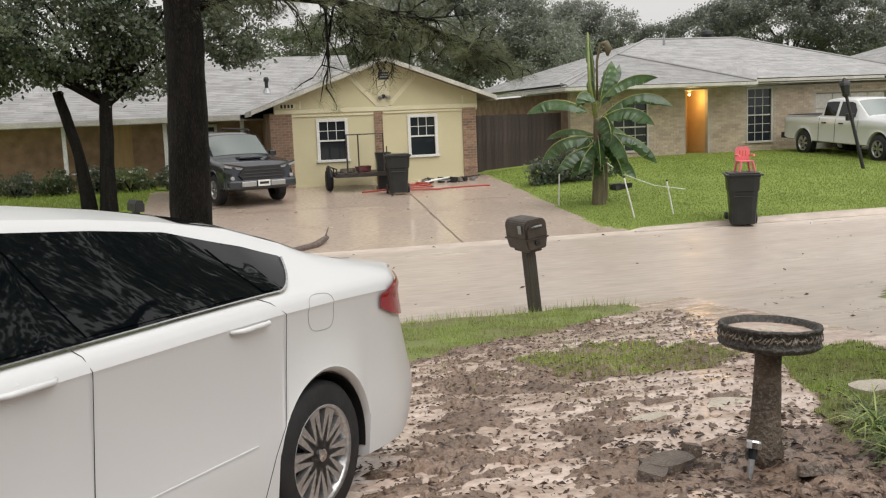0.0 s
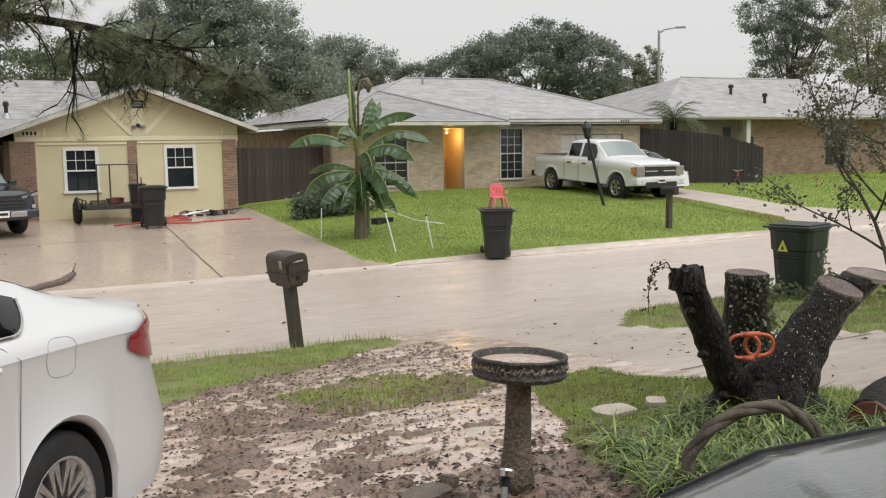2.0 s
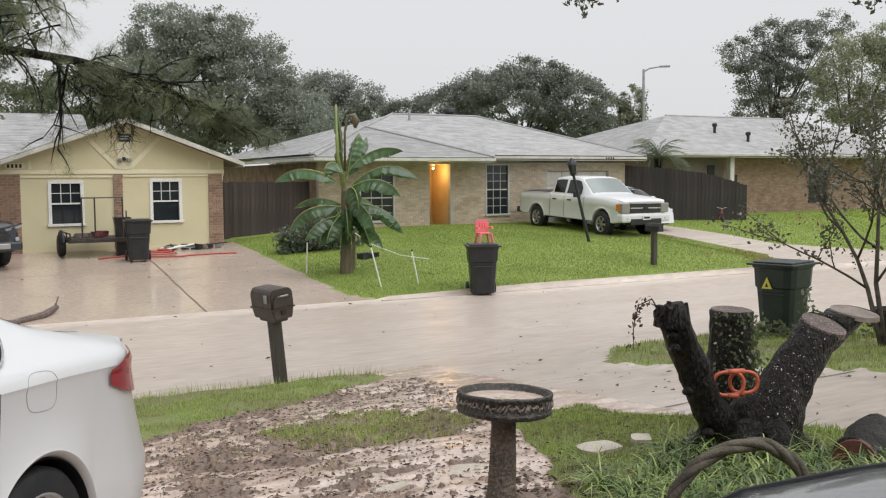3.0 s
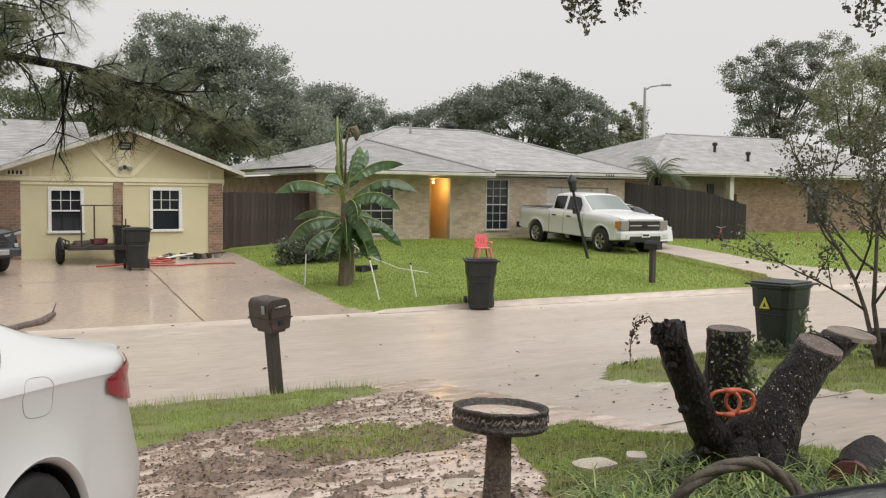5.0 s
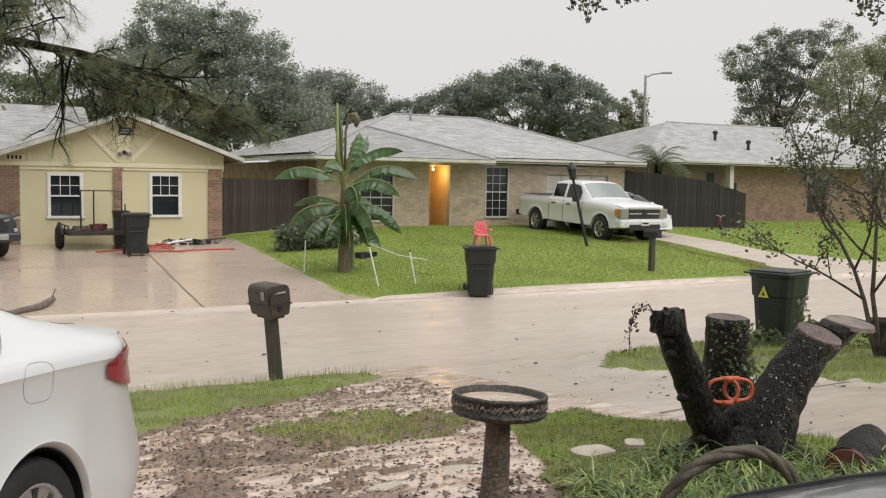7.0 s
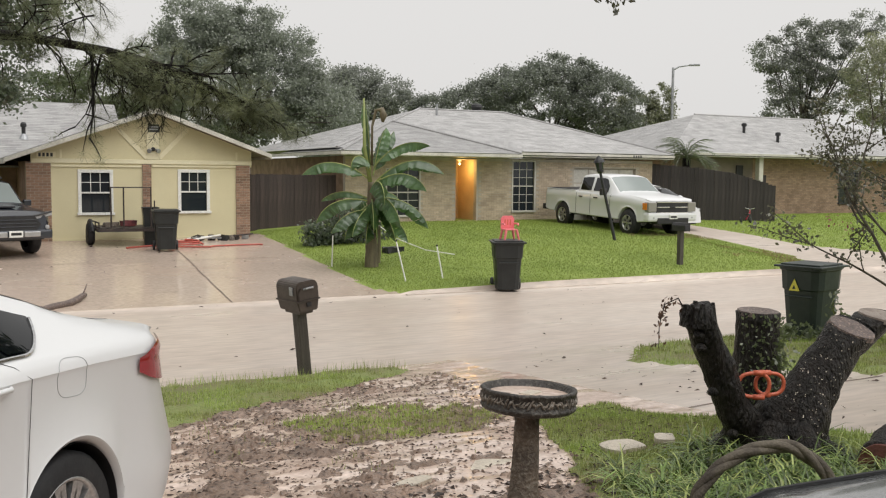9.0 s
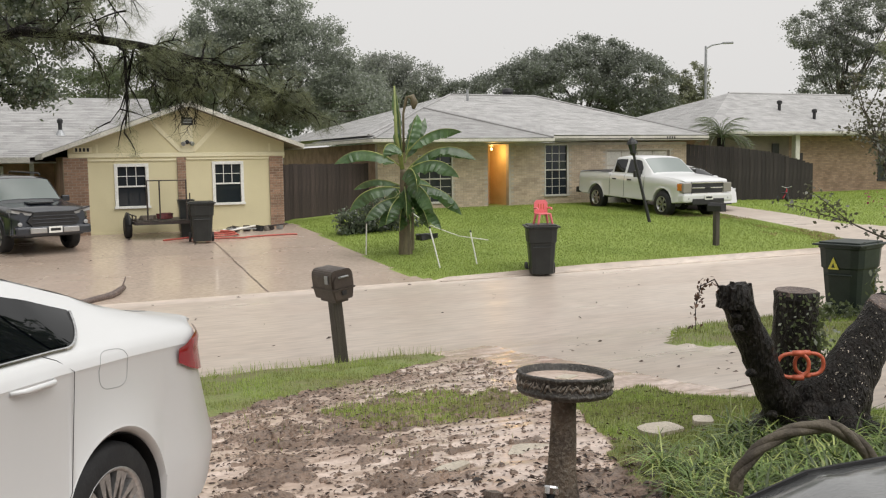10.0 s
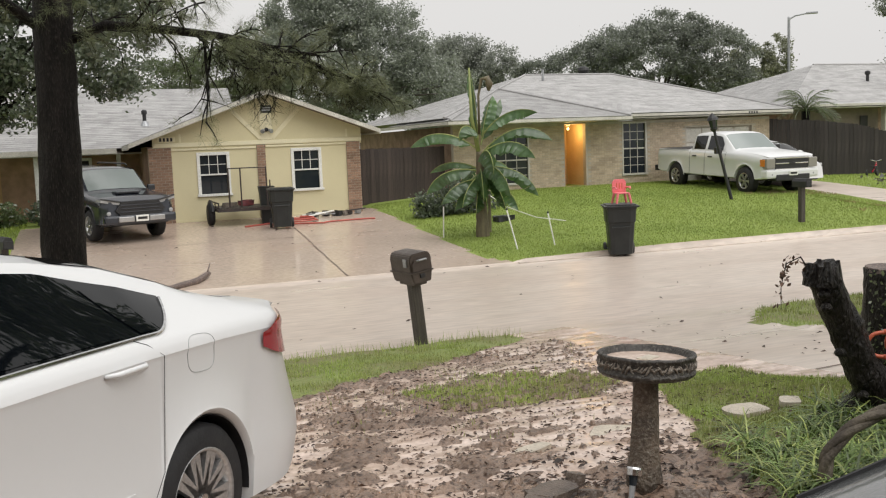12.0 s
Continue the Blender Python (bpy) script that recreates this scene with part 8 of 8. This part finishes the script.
# ---- trailer, pipes and hose before the yellow house ----
def trailer():
    gz = ground_z(4.2, 26.9)
    t = thing("utility_trailer", pose(4.2, 26.95, gz), "dark steel utility trailer with an upright ramp gate", "trailer")
    fr = B()
    for y in (-0.75, 0.75):
        box(fr, -0.72, y - 0.03, 0.38, 0.72, y + 0.03, 0.46)
    for x in (-0.72, 0.72):
        box(fr, x - 0.03, -0.75, 0.38, x + 0.03, 0.75, 0.46)
    part("bed_frame", fr, M_RUST, t)
    for k in range(7):
        part("deck_board", box(B(), -0.68 + k * 0.195, -0.7, 0.46, -0.5 + k * 0.195, 0.7, 0.49, 0.004), M_POSTW, t)
    for x in (-0.72, 0.72):
        part("side_rail", tube(B(), [(x, -0.72, 0.62), (x, 0.72, 0.62)], 0.02, 6), M_RUST, t)
        for y in (-0.7, 0, 0.7):
            part("upright", tube(B(), [(x, y, 0.42), (x, y, 0.62)], 0.018, 6), M_RUST, t)
        w = part("wheel", lathe(B(), [(0.1, -0.09), (0.26, -0.09), (0.3, -0.05), (0.3, 0.05), (0.26, 0.09), (0.1, 0.09)], 24, pose(x * 1.18, 0.0, 0.3, 0, 90)), M_TYRE, t, "", True)
        part("rim", lathe(B(), [(0.02, 0.06), (0.12, 0.09), (0.15, 0.07)], 16, pose(x * 1.18, 0.0, 0.3, 0, 90 if x > 0 else -90)), M_STEEL, w)
        part("mudguard", tube(B(), [(x * 1.18, 0.36 * math.cos(a), 0.3 + 0.36 * math.sin(a)) for a in np.linspace(0.2, 2.94, 10)], 0.05, 6), M_BLACK, t)
    g = part("ramp_gate", tube(B(), [(-0.42, -0.75, 0.5), (-0.42, -0.75, 1.55), (0.6, -0.75, 1.55), (0.6, -0.75, 0.5)], 0.024, 6), M_RUST, t, "upright tubular ramp gate")
    for x in (-0.1,):
        part("gate_bar", tube(B(), [(x, -0.75, 0.5), (x, -0.75, 1.55)], 0.02, 6), M_RUST, g)
    for x, zt in ((0.7, 1.2),):
        part("upright", tube(B(), [(x, -0.7, 0.5), (x, -0.7, zt)], 0.018, 6), M_RUST, t)
    part("drawbar", tube(B(), [(0.0, 0.7, 0.4), (0.0, 1.0, 0.4)], 0.04, 6), M_RUST, t)
    stone(pose(4.3, 26.75, gz + 0.58, 0, 0, 20), 0.42, 0.3, 0.14, 8, M_GEAR, "dark red bundle of gear lying on the trailer", "gear_bundle", "bundle")
    stone(pose(3.85, 26.7, gz + 0.55, 0, 0, 50), 0.45, 0.3, 0.12, 18, M_CONC, "grey bundle of gear lying on the trailer", "gear_bundle", "bundle")
    tote = thing("tote", pose(4.85, 26.6, ground_z(4.85, 26.6)), "open black plastic tote standing behind the bin", "tub")
    bm = lathe(B(), [(0.22, 0.0), (0.26, 0.8), (0.3, 1.0), (0.32, 1.02), (0.29, 1.03), (0.26, 0.9)], 4, pose(0, 0, 0, 0, 0, 40))
    part("body", bm, M_BINBLACK, tote)


trailer()


def floor_pipes():
    rnd = random.Random(44)
    for k in range(5):
        a = Vector((6.0 + rnd.uniform(0, 0.6), 27.55 - 0.12 * k, 0.0))
        b = a + Vector((rnd.uniform(0.8, 1.5), rnd.uniform(-0.2, 0.15), 0))
        za, zb = ground_z(a.x, a.y) + 0.04, ground_z(b.x, b.y) + 0.04
        p = link("pipe", tube(B(), [(a.x, a.y, za + rnd.uniform(0, 0.08)), (b.x, b.y, zb + rnd.uniform(0.0, 0.2))], 0.022, 7), (M_STEEL, M_WHITE, M_RUST)[k % 3])
        tagged(p, "loose metal pipe lying by the wall", "pipe", "loose pipes")
    for k in range(9):
        x, y = 6.1 + 0.2 * k + rnd.uniform(-0.1, 0.1), 27.5 + rnd.uniform(-0.25, 0.1)
        stone(pose(x, y, ground_z(x, y) + 0.06, rnd.uniform(-20, 20), 0, rnd.uniform(0, 180)), rnd.uniform(0.15, 0.32), 0.15, rnd.uniform(0.1, 0.18), k * 7.7, (M_STEEL, M_BLACK, M_CONC, M_RUST)[k % 4], "scrap part lying against the yellow wall", "scrap", "scrap", "scrap pile")
    pts = []
    for i in range(90):
        t = i / 89
        pts.append((4.1 + 3.9 * t + 0.25 * math.sin(t * 17), 25.9 + 0.45 * math.sin(t * 9) * (1 - t), 0))
    hose = link("hose", tube(B(), [(x, y, ground_z(x, y) + 0.025) for x, y, _ in pts], 0.022, 7), M_HOSE)
    tagged(hose, "red garden hose trailing over the wet drive", "hose")
    pts = [(5.7 + 0.5 * math.cos(a) * (1 - 0.02 * a), 26.3 + 0.35 * math.sin(a) * (1 - 0.02 * a)) for a in np.linspace(0, 14, 70)]
    hose = link("hose", tube(B(), [(x, y, ground_z(x, y) + 0.03 + 0.0015 * k) for k, (x, y) in enumerate(pts)], 0.022, 7), M_HOSE)
    tagged(hose, "coil of red hose on the drive", "hose")


floor_pipes()


def tricycle(m):
    t = thing("tricycle", m, "small red and black child's tricycle by the fence", "tricycle")
    for x, y, r in ((0.3, 0, 0.16), (-0.25, 0.18, 0.11), (-0.25, -0.18, 0.11)):
        part("wheel", lathe(B(), [(r * 0.6, -0.02), (r, -0.02), (r, 0.02), (r * 0.6, 0.02)], 18, pose(x, y, r, 90)), M_BLACK, t)
    part("frame", tube(B(), [(-0.25, 0, 0.14), (0.0, 0, 0.24), (0.24, 0, 0.4)], 0.025, 8), M_RED, t)
    part("seat", box(B(), -0.18, -0.09, 0.3, 0.04, 0.09, 0.34, 0.015), M_BLACK, t)
    part("handlebar", tube(B(), [(0.24, -0.18, 0.55), (0.22, 0, 0.5), (0.24, 0.18, 0.55)], 0.014, 8), M_CHROME, t)
    part("fork", tube(B(), [(0.3, 0, 0.16), (0.23, 0, 0.5)], 0.018, 8), M_PINK, t)


tricycle(pose(26.7, 26.6, ground_z(26.7, 26.6), 0, 0, 30))


def plant_pot(m):
    t = thing("plant_pot", m, "dark round plant pot beside the crape myrtle", "pot")
    part("body", lathe(B(), [(0.14, 0), (0.2, 0.3), (0.24, 0.33), (0.24, 0.38), (0.21, 0.38), (0.19, 0.3)], 18), M_RUST, t)
    part("soil", lathe(B(), [(0.0, 0.34), (0.2, 0.33)], 18), M_SOIL, t)


plant_pot(pose(11.6, 8.4, ground_z(11.6, 8.4) + 0.02))


# ---- brick piers of the yellow house, brick by brick ----
def piers():
    bm = box(B(), -0.5, 0, -0.5, 0.5, 1, 0.5)
    full = bpy.data.meshes.new("brick")
    bm.to_mesh(full)
    bm.free()
    full.materials.append(M_BRICKR)
    rnd = random.Random(12)
    for x0, x1 in ((1.87, 2.5), (4.9, 5.15), (7.58, 8.0)):
        pier = part("brick_pier", box(B(), x0, YH_Y - 0.03, 0.3, x1, YH_Y - 0.002, 2.68), M_MORTAR, YH, "brown brick pier")
        z, r = 0.47, 0
        while z < 2.64:
            x = x0 - (0.1 if r % 2 else 0)
            while x < x1 - 0.02:
                a, b = max(x, x0), min(x + 0.2, x1)
                x += 0.21
                if b - a < 0.04:
                    continue
                ob = new("brick", full)
                ob.parent = pier
                ob.matrix_world = Matrix.Translation(((a + b) / 2, YH_Y - 0.045 - 0.008 * rnd.random(), z + 0.033)) @ Matrix.Diagonal((b - a - 0.008, 0.02, 0.064, 1))
            z += 0.076
            r += 1


piers()
